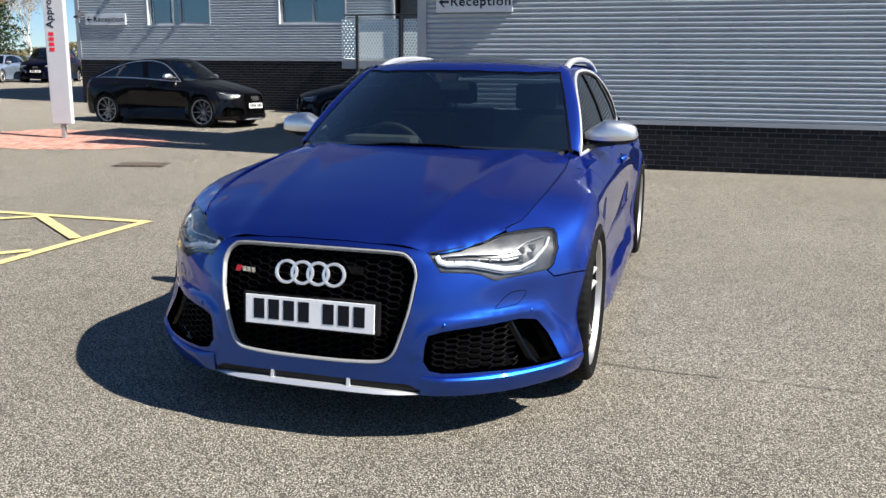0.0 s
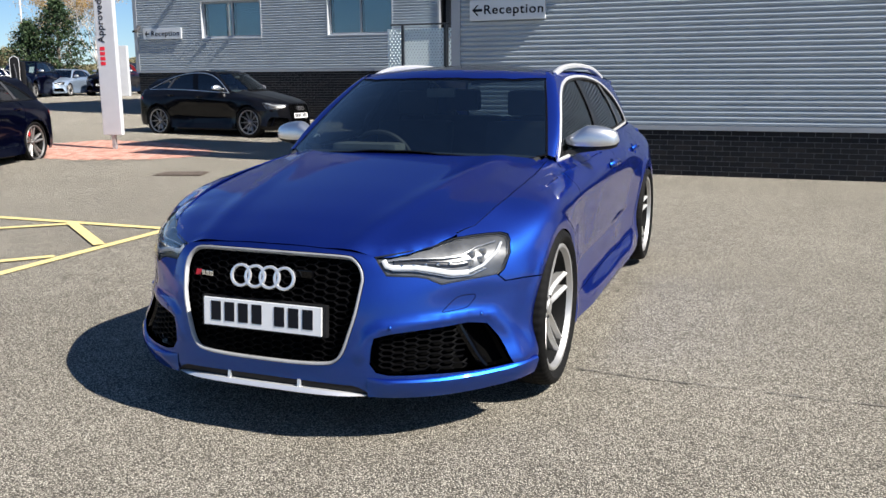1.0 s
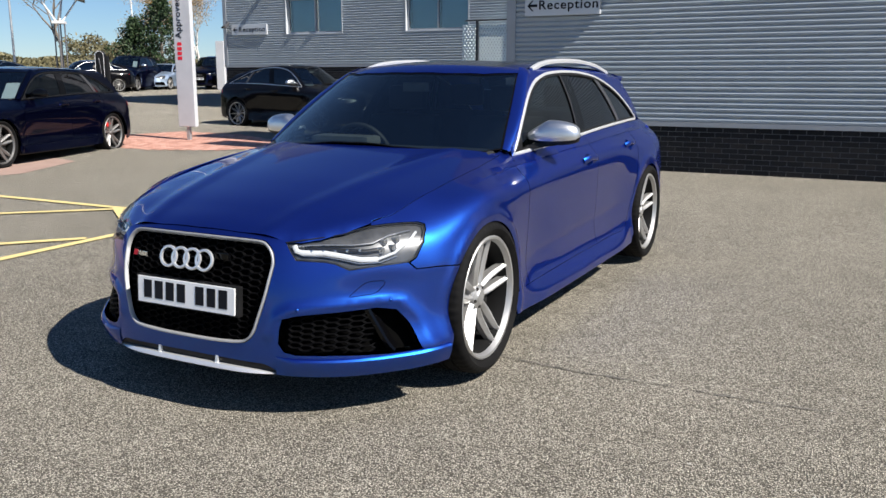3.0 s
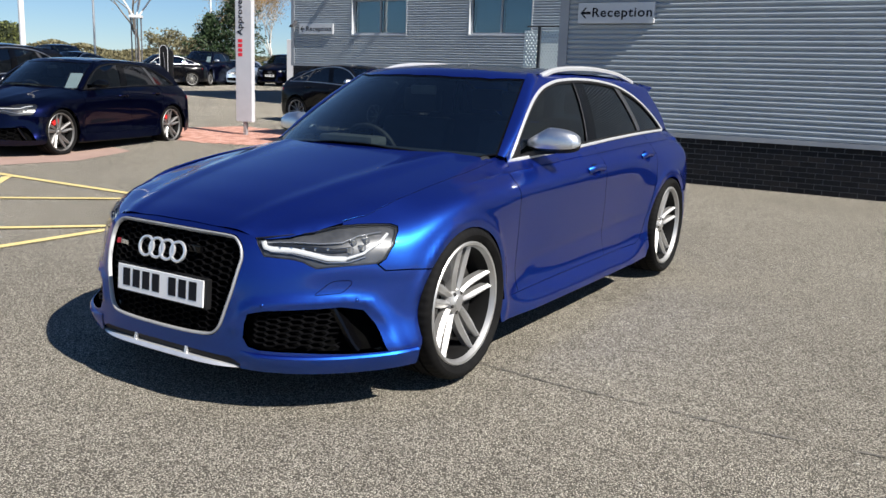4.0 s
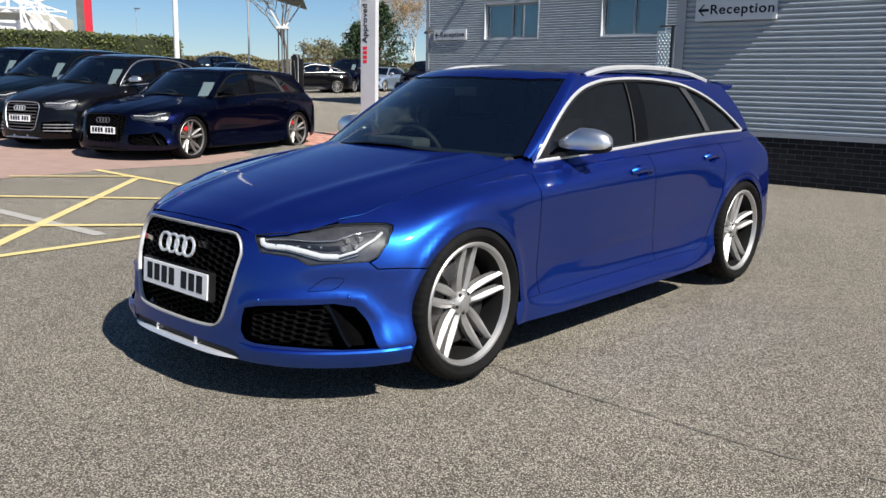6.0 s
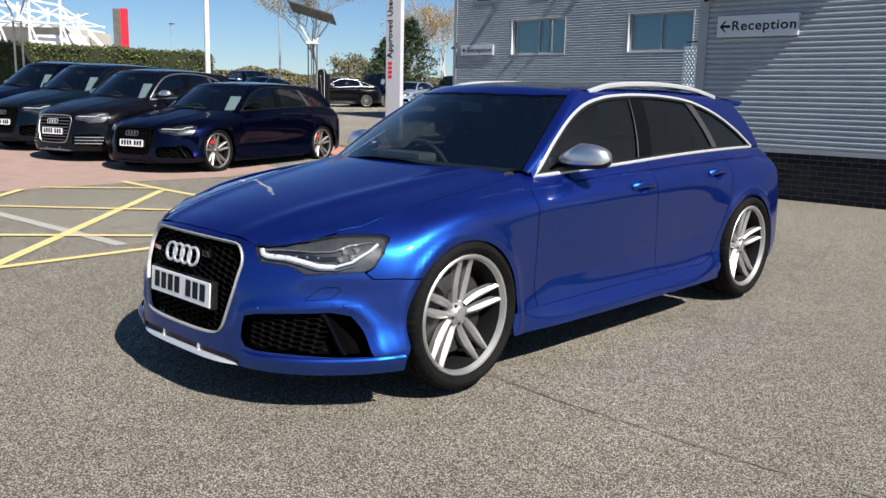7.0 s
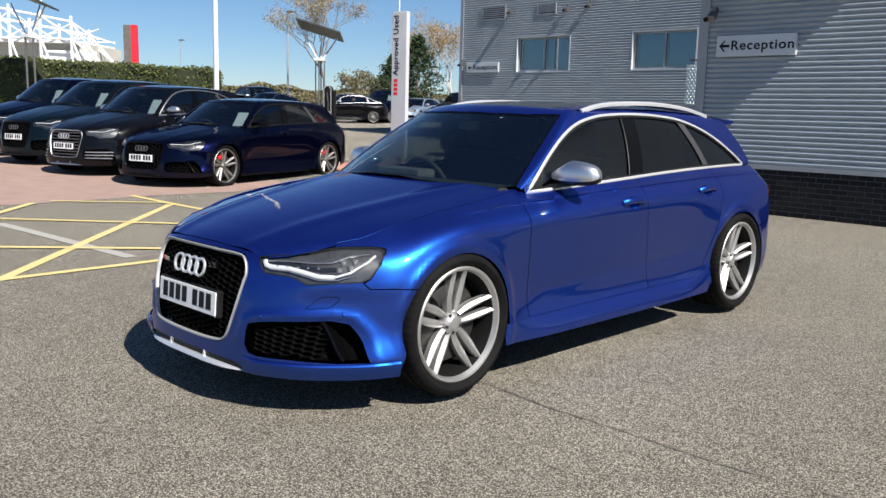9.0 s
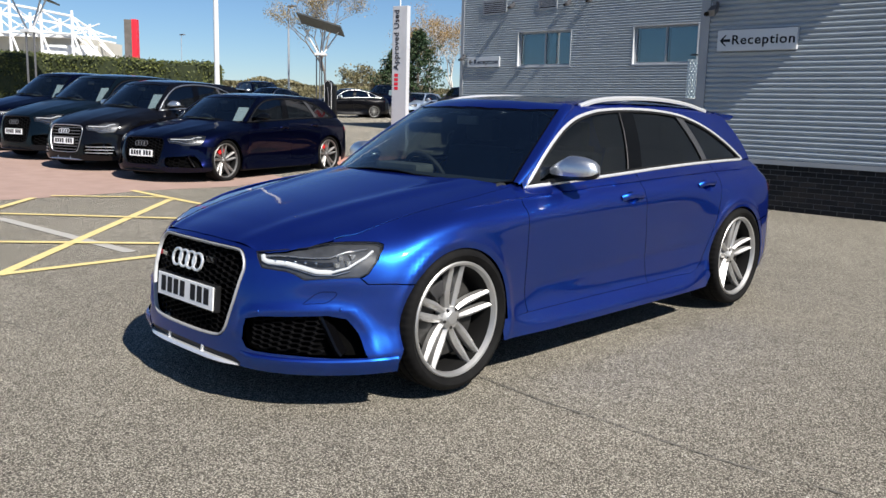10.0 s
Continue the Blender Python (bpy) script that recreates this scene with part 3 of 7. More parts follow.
# columns of the lower body from the nose round to the tail; each from the sill up to the roll-over: (x, y, z) x 7
COLUMNS = [
    "0,.030,.145 0,.012,.21 0,.015,.35 0,.025,.50 0,.05,.62 0,.085,.70 0,.15,.745",
    ".20,.034,.145 .20,.016,.21 .20,.020,.35 .20,.032,.50 .20,.058,.62 .20,.095,.70 .20,.165,.742",
    ".38,.060,.145 .39,.040,.21 .40,.050,.35 .40,.068,.50 .41,.10,.60 .42,.140,.685 .42,.22,.735",
    ".53,.135,.150 .548,.096,.220 .55,.12,.35 .55,.15,.50 .555,.185,.60 .56,.235,.69 .55,.33,.745",
    ".66,.235,.155 .686,.190,.225 .675,.22,.36 .67,.25,.50 .688,.278,.60 .687,.345,.700 .645,.44,.775",
    ".78,.365,.165 .812,.322,.235 .79,.36,.36 .78,.38,.50 .805,.418,.60 .795,.485,.712 .655,.56,.812",
    ".89,.505,.17 .925,.480,.238 .895,.51,.36 .900,.53,.50 .902,.55,.60 .855,.600,.728 .672,.65,.843",
    ".945,.70,.18 .955,.70,.25 .952,.71,.40 .956,.715,.55 .940,.73,.672 .893,.752,.783 .685,.80,.868",
    ".945,.92,.18 .95,.92,.30 .955,.92,.45 .957,.92,.60 .946,.92,.715 .910,.94,.822 .690,.97,.895",
    ".945,1.2,.17 .95,1.2,.28 .945,1.2,.40 .945,1.2,.56 .94,1.2,.70 .904,1.2,.832 .695,1.22,.934",
    ".955,1.5,.17 .945,1.5,.25 .905,1.5,.37 .912,1.5,.55 .92,1.5,.70 .905,1.5,.838 .70,1.5,.962",
    ".955,2.0,.17 .95,2.0,.235 .893,2.0,.34 .905,2.0,.53 .920,2.0,.70 .915,2.0,.85 .785,2.0,.968",
    ".955,2.6,.17 .95,2.6,.235 .89,2.6,.34 .905,2.6,.53 .922,2.6,.70 .918,2.6,.87 .80,2.6,.993",
    ".955,3.1,.17 .945,3.1,.235 .895,3.1,.34 .908,3.1,.53 .925,3.1,.70 .918,3.1,.88 .79,3.1,1.012",
    ".95,3.45,.17 .94,3.45,.27 .925,3.45,.40 .935,3.45,.56 .938,3.45,.71 .905,3.45,.88 .775,3.45,1.022",
    ".955,3.835,.18 .957,3.835,.30 .955,3.835,.45 .957,3.835,.60 .95,3.835,.73 .895,3.835,.88 .755,3.835,1.028",
    ".93,4.20,.20 .942,4.21,.30 .942,4.21,.45 .936,4.21,.60 .924,4.21,.74 .872,4.21,.89 .715,4.22,1.03",
    ".855,4.44,.22 .872,4.47,.32 .875,4.48,.45 .87,4.48,.60 .865,4.48,.75 .835,4.46,.89 .672,4.44,1.035",
    ".72,4.60,.24 .745,4.62,.34 .745,4.63,.46 .74,4.62,.60 .74,4.61,.76 .715,4.57,.90 .60,4.50,1.04",
    ".42,4.78,.25 .43,4.80,.35 .43,4.82,.46 .43,4.80,.60 .43,4.78,.77 .41,4.72,.91 .36,4.58,1.045",
    "0,4.83,.25 0,4.85,.35 0,4.87,.46 0,4.85,.60 0,4.83,.77 0,4.77,.91 0,4.62,1.045",
]
NET = np.array([[[float(q) for q in p.split(",")] for p in c.split()] for c in COLUMNS])


def crease_z(y):
    return spline([0.47, 0.6, 0.79, 0.95, 1.1, 1.3, 1.5, 1.86, 2.19, 2.58, 3.04, 3.6, 4.2, 4.6], [0.762, 0.803, 0.836, 0.853, 0.867, 0.882, 0.892, 0.911, 0.926, 0.939, 0.953, 0.961, 0.961, 0.958], y)


def master_skin():
    nv, nu = 84, 420
    rows = np.linspace(0, 6, nv)
    cols = np.array([spline(range(7), c, rows) for c in NET])
    plan = NET[:, 3, :2]
    u = np.r_[0, np.cumsum(np.linalg.norm(np.diff(plan, axis=0), axis=1))]
    g = spline(u, cols, np.linspace(0, u[-1], nu))
    for i in range(26):
        g[1:-1] = 0.25 * g[:-2] + 0.5 * g[1:-1] + 0.25 * g[2:]
        if i > 5:
            continue
        g[:, 1:-1] = 0.25 * g[:, :-2] + 0.5 * g[:, 1:-1] + 0.25 * g[:, 2:]
    # the shoulder crease: proud above, cut back below
    y, z = g[..., 1], g[..., 2]
    zc = crease_z(y.ravel()).reshape(y.shape)
    s = z - zc
    fade = np.clip((y - 0.95) / 0.5, 0, 1) * np.clip((4.85 - y) / 0.4, 0, 1) * (g[..., 0] > 0.6)
    g[..., 0] += fade * np.where(s > 0, 0.010 * np.exp(-s / 0.05), -0.008 * np.exp(s / 0.035))
    # flat flare lips round the wheels
    for ax, zc, rr in ((AX_F + 0.015, 0.345, 0.388), (AX_R, 0.355, 0.405)):
        r = np.hypot(y - ax, z - zc)
        g[..., 0] += (g[..., 0] > 0.7) * 0.009 * np.exp(-((r - rr) / 0.022) ** 2)
    # a brow over and round the bumper intakes
    brow = np.array([(0.40, 0.33), (0.425, 0.405), (0.47, 0.432), (0.60, 0.446), (0.74, 0.455), (0.80, 0.442), (0.845, 0.38), (0.885, 0.30), (0.91, 0.25)])
    p2 = np.stack((g[..., 0], z), -1)
    near = np.full(z.shape, 9.0)
    for a, b in zip(brow[:-1], brow[1:]):
        t = np.clip(((p2 - a) @ (b - a)) / ((b - a) @ (b - a)), 0, 1)
        near = np.minimum(near, np.linalg.norm(p2 - a - t[..., None] * (b - a), axis=-1))
    push = 0.011 * np.exp(-(near / 0.020) ** 2) * (y < 0.62)
    way = np.stack((g[..., 0] * 0.8, y - 1.05), -1)
    way /= np.linalg.norm(way, axis=-1, keepdims=True)
    g[..., 0] += push * way[..., 0]
    g[..., 1] += push * way[..., 1]
    y = g[..., 1]
    # the lower door crease: below it the doors kick outwards
    zl = 0.405 + 0.036 * np.clip((y - 1.5) / 1.0, 0, 2)
    d = zl - z
    low = 0.5 * (d + np.sqrt(d * d + 0.010 ** 2)) - 0.5 * (d - 0.07 + np.sqrt((d - 0.07) ** 2 + 0.03 ** 2))
    span = np.clip((y - 1.38) / 0.30, 0, 1) * np.clip((3.50 - y) / 0.40, 0, 1) * (g[..., 0] > 0.8)
    span = span * span * (3 - 2 * span)
    g[..., 0] += span * (0.16 * low - 0.004 * np.exp(-((z - zl - 0.016) / 0.022) ** 2))
    return g


def grid_tree(g):
    nu, nv = g.shape[:2]
    vs = [Vector(p) for p in g.reshape(-1, 3)]
    fs = [(i * nv + j, (i + 1) * nv + j, (i + 1) * nv + j + 1, i * nv + j + 1) for i in range(nu - 1) for j in range(nv - 1)]
    du = np.gradient(g, axis=0)
    dv = np.gradient(g, axis=1)
    n = np.cross(du, dv)
    n /= np.linalg.norm(n, axis=2, keepdims=True) + 1e-12
    return BVHTree.FromPolygons(vs, fs), n, g


SKIN = master_skin()
TREE, SKIN_N, _ = grid_tree(SKIN)
NV = SKIN.shape[1]


def skin_hit(origin, way):
    """Point and smooth outward normal where a ray meets the lower body."""
    side = -1.0 if origin[0] < 0 else 1.0
    p, n, f, _ = TREE.ray_cast(Vector((origin[0] * side, origin[1], origin[2])), Vector((way[0] * side, way[1], way[2])))
    if p is None:
        return None
    i, j = divmod(f, NV - 1)
    c = [SKIN[i, j], SKIN[i + 1, j], SKIN[i + 1, j + 1], SKIN[i, j + 1]]
    nn = [SKIN_N[i, j], SKIN_N[i + 1, j], SKIN_N[i + 1, j + 1], SKIN_N[i, j + 1]]
    q = np.array(p)
    wts = np.array([1.0 / (np.linalg.norm(q - a) + 1e-4) ** 2 for a in c])
    nrm = (np.array(nn) * wts[:, None]).sum(0)
    nrm /= np.linalg.norm(nrm)
    if nrm.dot(np.array((q[0], (q[1] - 2.4) * 0.3, 0.15))) < 0:
        nrm = -nrm
    return q * np.array((side, 1, 1)), nrm * np.array((side, 1, 1))


def from_front(x, z):
    s = -1 if x < 0 else 1
    x = abs(x)
    for k in range(30):
        h = skin_hit((max(x, 0.001), -1.0, z - 0.004 * (k if z > 0.4 else -k)), (0, 1, 0))
        if h is not None:
            break
    return h[0] * np.array((s, 1, 1)), h[1] * np.array((s, 1, 1))


def from_side(y, z):
    return skin_hit((2.0, y, z), (-1, 0, 0))


# projections of flat regions on to the skin
NOSE_C = 1.05


def nose_param(p):
    return (math.atan2(p[0], NOSE_C - p[1]) * 0.9, p[2])


def nose_point(uv):
    a = uv[0] / 0.9
    d = Vector((math.sin(a), -math.cos(a), 0))
    return skin_hit(Vector((0, NOSE_C, uv[1])) + d * 3, -d)


SIDE_X, SIDE_Z = 0.30, 0.50


def side_param(p):
    return (p[1], math.atan2(p[2] - SIDE_Z, p[0] - SIDE_X) * 0.6)


def side_point(uv):
    a = uv[1] / 0.6
    d = Vector((math.cos(a), 0, math.sin(a)))
    return skin_hit(Vector((SIDE_X, uv[0], SIDE_Z)) + d * 3, -d)


def densified(loop, step=0.03, closed=True):
    out = []
    n = len(loop)
    for i in range(n if closed else n - 1):
        a, b = np.asarray(loop[i], float), np.asarray(loop[(i + 1) % n], float)
        k = max(1, int(np.ceil(np.linalg.norm(b - a) / step)))
        out += [a + (b - a) * t / k for t in range(k)]
    if not closed:
        out.append(np.asarray(loop[-1], float))
    return out


def rounded(loop, r=0.02, n=4):
    """Corners of a flat polygon rounded by quadratic arcs."""
    out = []
    m = len(loop)
    for i in range(m):
        p, a, b = (np.asarray(loop[k % m], float) for k in (i, i - 1, i + 1))
        da, db = a - p, b - p
        la, lb = np.linalg.norm(da), np.linalg.norm(db)
        ra, rb = min(r, la * 0.45), min(r, lb * 0.45)
        s, e = p + da / la * ra, p + db / lb * rb
        for k in range(n + 1):
            t = k / n
            out.append((1 - t) ** 2 * s + 2 * t * (1 - t) * p + t * t * e)
    return out


def arch(ax, r, z0=0.355, a0=-40, a1=220, n=40):
    """Wheel-arch curve in (y, z), from the rear low end over the top to the front."""
    return [(ax + r * math.cos(radians(a0 + (a1 - a0) * i / n)), z0 + r * math.sin(radians(a0 + (a1 - a0) * i / n))) for i in range(n + 1)]


def skin_panel(outer, holes, point, step, flange=0.014, lift=0.0):
    """A panel of the body: (verts, faces, normals) with a turned-in edge round every loop."""
    co, tri, loops = filled(outer, holes, step)
    P, N, ok = [], [], []
    last = None
    for uv in co:
        h = point(uv)
        if h is None:
            h = last if last is not None else (np.zeros(3), np.array((0, 0, 1.0)))
            ok.append(False)
        else:
            last = h
            ok.append(True)
        P.append(h[0] + h[1] * lift)
        N.append(h[1])
    P, N = np.array(P), np.array(N)
    faces = []
    for t in tri:
        if not all(ok[i] for i in t):
            continue
        fn = np.cross(P[t[1]] - P[t[0]], P[t[2]] - P[t[0]])
        faces.append(tuple(t) if fn.dot(N[t].sum(0)) > 0 else (t[0], t[2], t[1]))
    verts, norms = list(P), list(N)
    if flange:
        for l in loops:
            base = len(verts)
            m = len(l)
            for k in range(m):
                i, a, b = l[k], l[k - 1], l[(k + 1) % m]
                t = P[b] - P[a]
                o = np.cross(t, N[i])
                o /= np.linalg.norm(o) + 1e-9
                verts += [P[i], P[i] - N[i] * flange]
                norms += [o, o]
            for k in range(m):
                q = (k + 1) % m
                faces.append((base + 2 * k, base + 2 * q, base + 2 * q + 1, base + 2 * k + 1))
    return verts, faces, norms


def mirrored(v, f, n):
    fl = np.array((-1, 1, 1))
    return [np.asarray(p) * fl for p in v], [tuple(q[::-1]) for q in f], [np.asarray(p) * fl for p in n]


# ---- upper body ----
def ws_z(x, y):
    """Windscreen height."""
    zc = 1.0 + 0.595 * (y - 1.27) - 0.10 * np.maximum(y - 1.55, 0) ** 2
    return zc - 0.375 * x * x


def hood_z(x, y):
    zc = spline([0.0, 0.13, 0.30, 0.60, 0.90, 1.25, 1.60], [0.655, 0.735, 0.793, 0.863, 0.920, 0.983, 1.035], y)
    k = spline([0.0, 0.15, 0.30, 0.42, 0.60, 0.90, 1.20, 1.60], [0.30, 0.235, 0.165, 0.135, 0.112, 0.105, 0.113, 0.118], y)
    ax = np.abs(x)
    crown = 0.008 * np.exp(-((ax - (0.30 + 0.17 * np.clip(y, 0, 1.3))) / 0.06) ** 2)
    # the front edge rolls down on to the lamps
    edge = spline([0.10, 0.15, 0.18, 0.229, 0.299, 0.392, 0.50, 0.62, 0.80, 1.0, 1.22, 1.52], [0.38, 0.41, 0.47, 0.53, 0.59, 0.648, 0.69, 0.715, 0.738, 0.750, 0.753, 0.733], np.clip(y, 0.10, 1.52))
    flush = spline([0.10, 0.15, 0.205, 0.30, 0.39, 0.46, 0.54, 0.62, 0.80, 1.0, 1.22, 1.52], [0.0, -0.005, 0.004, 0.007, 0.009, 0.001, -0.010, -0.006, -0.003, -0.0055, -0.013, -0.018], np.clip(y, 0.10, 1.52))
    flush = flush * np.exp(-np.maximum(edge - ax, 0.0) / 0.06)
    roll = 0.026 * np.exp(-np.maximum(edge - ax, 0.0) / 0.035) * np.clip((0.56 - y) / 0.20, 0, 1) * np.clip((y - 0.12) / 0.08, 0, 1)
    return zc - k * ax ** 2 + crown - roll + flush


ROOF_Y = [1.85, 2.0, 2.3, 2.8, 3.4, 4.0, 4.3, 4.56]
ROOF_Z = [1.375, 1.405, 1.437, 1.452, 1.448, 1.420, 1.394, 1.366]


def roof_z(x, y):
    a, b = spline(ROOF_Y, ROOF_Z, y) - 0.135 * x * x, ws_z(x, y) + 0.003
    h = np.clip(0.5 + 0.5 * (b - a) / 0.03, 0, 1)
    return b + (a - b) * h - 0.03 * h * (1 - h)


BELT = ([1.45, 1.61, 2.0, 2.5, 3.0, 3.5, 4.0, 4.32, 4.8], [0.742, 0.757, 0.785, 0.800, 0.793, 0.775, 0.735, 0.702, 0.645])
CANT = ([1.45, 2.0, 2.6, 3.2, 3.8, 4.3, 4.8], [0.585, 0.600, 0.612, 0.607, 0.590, 0.560, 0.525])
WS_EDGE = ([0.94, 0.958, 1.05, 1.15, 1.25, 1.34, 1.385], [1.51, 1.55, 1.68, 1.825, 1.985, 2.14, 2.26])


def shell_x(y, z):
    """Half width of glass and pillars at height z."""
    b, c = spline(*BELT, y), spline(*CANT, y)
    t = (z - 1.0) / 0.375
    x = b + (c - b) * t + 0.018 * (1 - (2 * t - 1) ** 2)
    zt = spline(ROOF_Y, ROOF_Z, np.maximum(y, 2.05)) - 0.068
    over = np.maximum(z - zt, 0)
    return x - 0.9 * over - 22.0 * over ** 2


def height_point(fn, eps=0.004):
    """A region over (x, y) raised to z = fn."""
    def at(uv):
        x, y = float(uv[0]), float(uv[1])
        z = float(fn(x, y))
        n = np.array((-(float(fn(x + eps, y)) - float(fn(x - eps, y))) / (2 * eps), -(float(fn(x, y + eps)) - float(fn(x, y - eps))) / (2 * eps), 1.0))
        return np.array((x, y, z)), n / np.linalg.norm(n)
    return at


def shell_point(off=0.0, eps=0.004):
    def at(uv):
        y, z = float(uv[0]), float(uv[1])
        x = float(shell_x(y, z))
        n = np.array((1.0, -(float(shell_x(y + eps, z)) - float(shell_x(y - eps, z))) / (2 * eps), -(float(shell_x(y, z + eps)) - float(shell_x(y, z - eps))) / (2 * eps)))
        n /= np.linalg.norm(n)
        return np.array((x, y, z)) + n * off, n
    return at


DLO = [(1.615, 0.942), (2.0, 0.960), (2.5, 0.984), (3.0, 1.005), (3.5, 1.018), (4.0, 1.022), (4.285, 1.020),
       (4.305, 1.030), (4.19, 1.085), (4.03, 1.160), (3.85, 1.236), (3.66, 1.298), (3.42, 1.348), (3.10, 1.372), (2.80, 1.375), (2.56, 1.366), (2.40, 1.350), (2.20, 1.308), (2.00, 1.226), (1.80, 1.100)]


def smooth_loop(loop, keep=(), n=5):
    """Closed Catmull-Rom through the loop, sharp at the indices in keep."""
    out, m = [], len(loop)
    L = np.asarray(loop, float)
    for i in range(m):
        p1, p2 = L[i], L[(i + 1) % m]
        p0 = 2 * p1 - p2 if i in keep else L[i - 1]
        p3 = 2 * p2 - p1 if (i + 1) % m in keep else L[(i + 2) % m]
        for k in range(n):
            t = k / n
            out.append(0.5 * (2 * p1 + (p2 - p0) * t + (2 * p0 - 5 * p1 + 4 * p2 - p3) * t * t + (3 * p1 - p0 - 3 * p2 + p3) * t ** 3))
    return out


DLO_S = smooth_loop(DLO, keep=(0, 6, 7))

# outlines on the nose, as (x, z) seen from the front
GRILLE = [(0, 0.706), (0.18, 0.704), (0.318, 0.698), (0.358, 0.684), (0.385, 0.655), (0.397, 0.618), (0.396, 0.585), (0.383, 0.49), (0.355, 0.39), (0.334, 0.332), (0.305, 0.299), (0.262, 0.286), (0.15, 0.280), (0, 0.279)]
GRILLE = [(float(x), float(z)) for x, z in smooth_loop(GRILLE + [(-x, z) for x, z in GRILLE[-2:0:-1]], n=4)[:4 * (len(GRILLE) - 1) + 1]]
GRILLE[-1] = (0, 0.279)
HEADLAMP = [(0.419, 0.693), (0.505, 0.706), (0.590, 0.7195), (0.625, 0.731), (0.655, 0.7405), (0.700, 0.7445), (0.745, 0.7460), (0.790, 0.7445), (0.815, 0.736), (0.829, 0.718), (0.842, 0.672), (0.832, 0.615), (0.813, 0.598), (0.730, 0.592), (0.690, 0.588), (0.650, 0.582), (0.602, 0.607), (0.570, 0.615), (0.535, 0.618), (0.470, 0.624)]
INTAKE = [(0.446, 0.398), (0.500, 0.411), (0.550, 0.416), (0.650, 0.422), (0.735, 0.427), (0.790, 0.412), (0.830, 0.352), (0.862, 0.295), (0.888, 0.245), (0.790, 0.243), (0.640, 0.252), (0.500, 0.255), (0.455, 0.266), (0.432, 0.300), (0.436, 0.360)]


def full_loop(half):
    """A half outline with x >= 0, first and last on the centre line, closed by its mirror image."""
    return list(half) + [(-x, z) for x, z in half[-2:0:-1]]


# ---- wheels ----
def revolve(profile, n=72):
    """verts, faces of (r, x) turned round the x axis (open profile)."""
    vs, fs = [], []
    k = len(profile)
    for i in range(n):
        a = 2 * math.pi * i / n
        for r, x in profile:
            vs.append((x, r * math.cos(a), r * math.sin(a)))
    for i in range(n):
        j = (i + 1) % n
        for q in range(k - 1):
            fs.append((i * k + q, i * k + q + 1, j * k + q + 1, j * k + q))
    return vs, fs


def tyre_mesh(r, rim, half, n=240):
    """Tyre with a bulged side wall, four grooves round and cut shoulders; x is outwards."""
    prof = [(rim, half * 0.70), (rim + 0.006, half * 0.84), (rim + 0.020, half * 0.93), ((r + rim) / 2, half * 1.0), (r - 0.026, half * 0.985), (r - 0.012, half * 0.93),
            (r - 0.004, half * 0.82), (r - 0.001, half * 0.62), (r - 0.001, half * 0.56), (r - 0.009, half * 0.55), (r - 0.009, half * 0.47), (r, half * 0.46),
            (r, half * 0.14), (r - 0.009, half * 0.13), (r - 0.009, half * 0.05), (r, half * 0.04)]
    prof = prof + [(a, -b) for a, b in prof[::-1]]
    vs, fs = [], []
    k = len(prof)
    cut = {4: 0.001, 5: 0.003, 6: 0.0035, 7: 0.003, 8: 0.003, k - 6: 0.003, k - 7: 0.0035, k - 8: 0.003, k - 9: 0.003}
    for i in range(n):
        a = 2 * math.pi * i / n
        for q, (rr, x) in enumerate(prof):
            if i % 4 == 0 and q in cut:
                rr -= cut[q]
            vs.append((x, rr * math.cos(a), rr * math.sin(a)))
    for i in range(n):
        j = (i + 1) % n
        for q in range(k - 1):
            fs.append((i * k + q, i * k + q + 1, j * k + q + 1, j * k + q))
    return vs, fs


def spoke_mesh(r0, r1, a0, a1, w0, w1, x0, x1, depth):
    """One blade from the hub (radius r0, angle a0) to the rim (r1, a1), its ridge facing out."""
    vs, fs = [], []
    n = 7
    for i in range(n + 1):
        t = i / n
        r = r0 + (r1 - r0) * t
        a = a0 + (a1 - a0) * (1 - (1 - t) ** 1.6)
        w = w0 + (w1 - w0) * t + 0.013 * math.sin(math.pi * min(1, t * 1.1))
        x = x0 + (x1 - x0) * t ** 1.4
        c = np.array((0, r * math.cos(a), r * math.sin(a)))
        s = np.array((0, -math.sin(a), math.cos(a)))
        for ps, px in ((-0.54, -depth), (-0.5, -0.018), (-0.10, 0.0), (0.06, 0.0), (0.5, -0.012), (0.54, -depth)):
            p = c + s * ps * w
            vs.append((x + px, p[1], p[2]))
    k = 6
    for i in range(n):
        for q in range(k - 1):
            fs.append((i * k + q, (i + 1) * k + q, (i + 1) * k + q + 1, i * k + q + 1))
    fs.append(tuple(range(k)))
    fs.append(tuple(range(n * k, (n + 1) * k))[::-1])
    return vs, fs


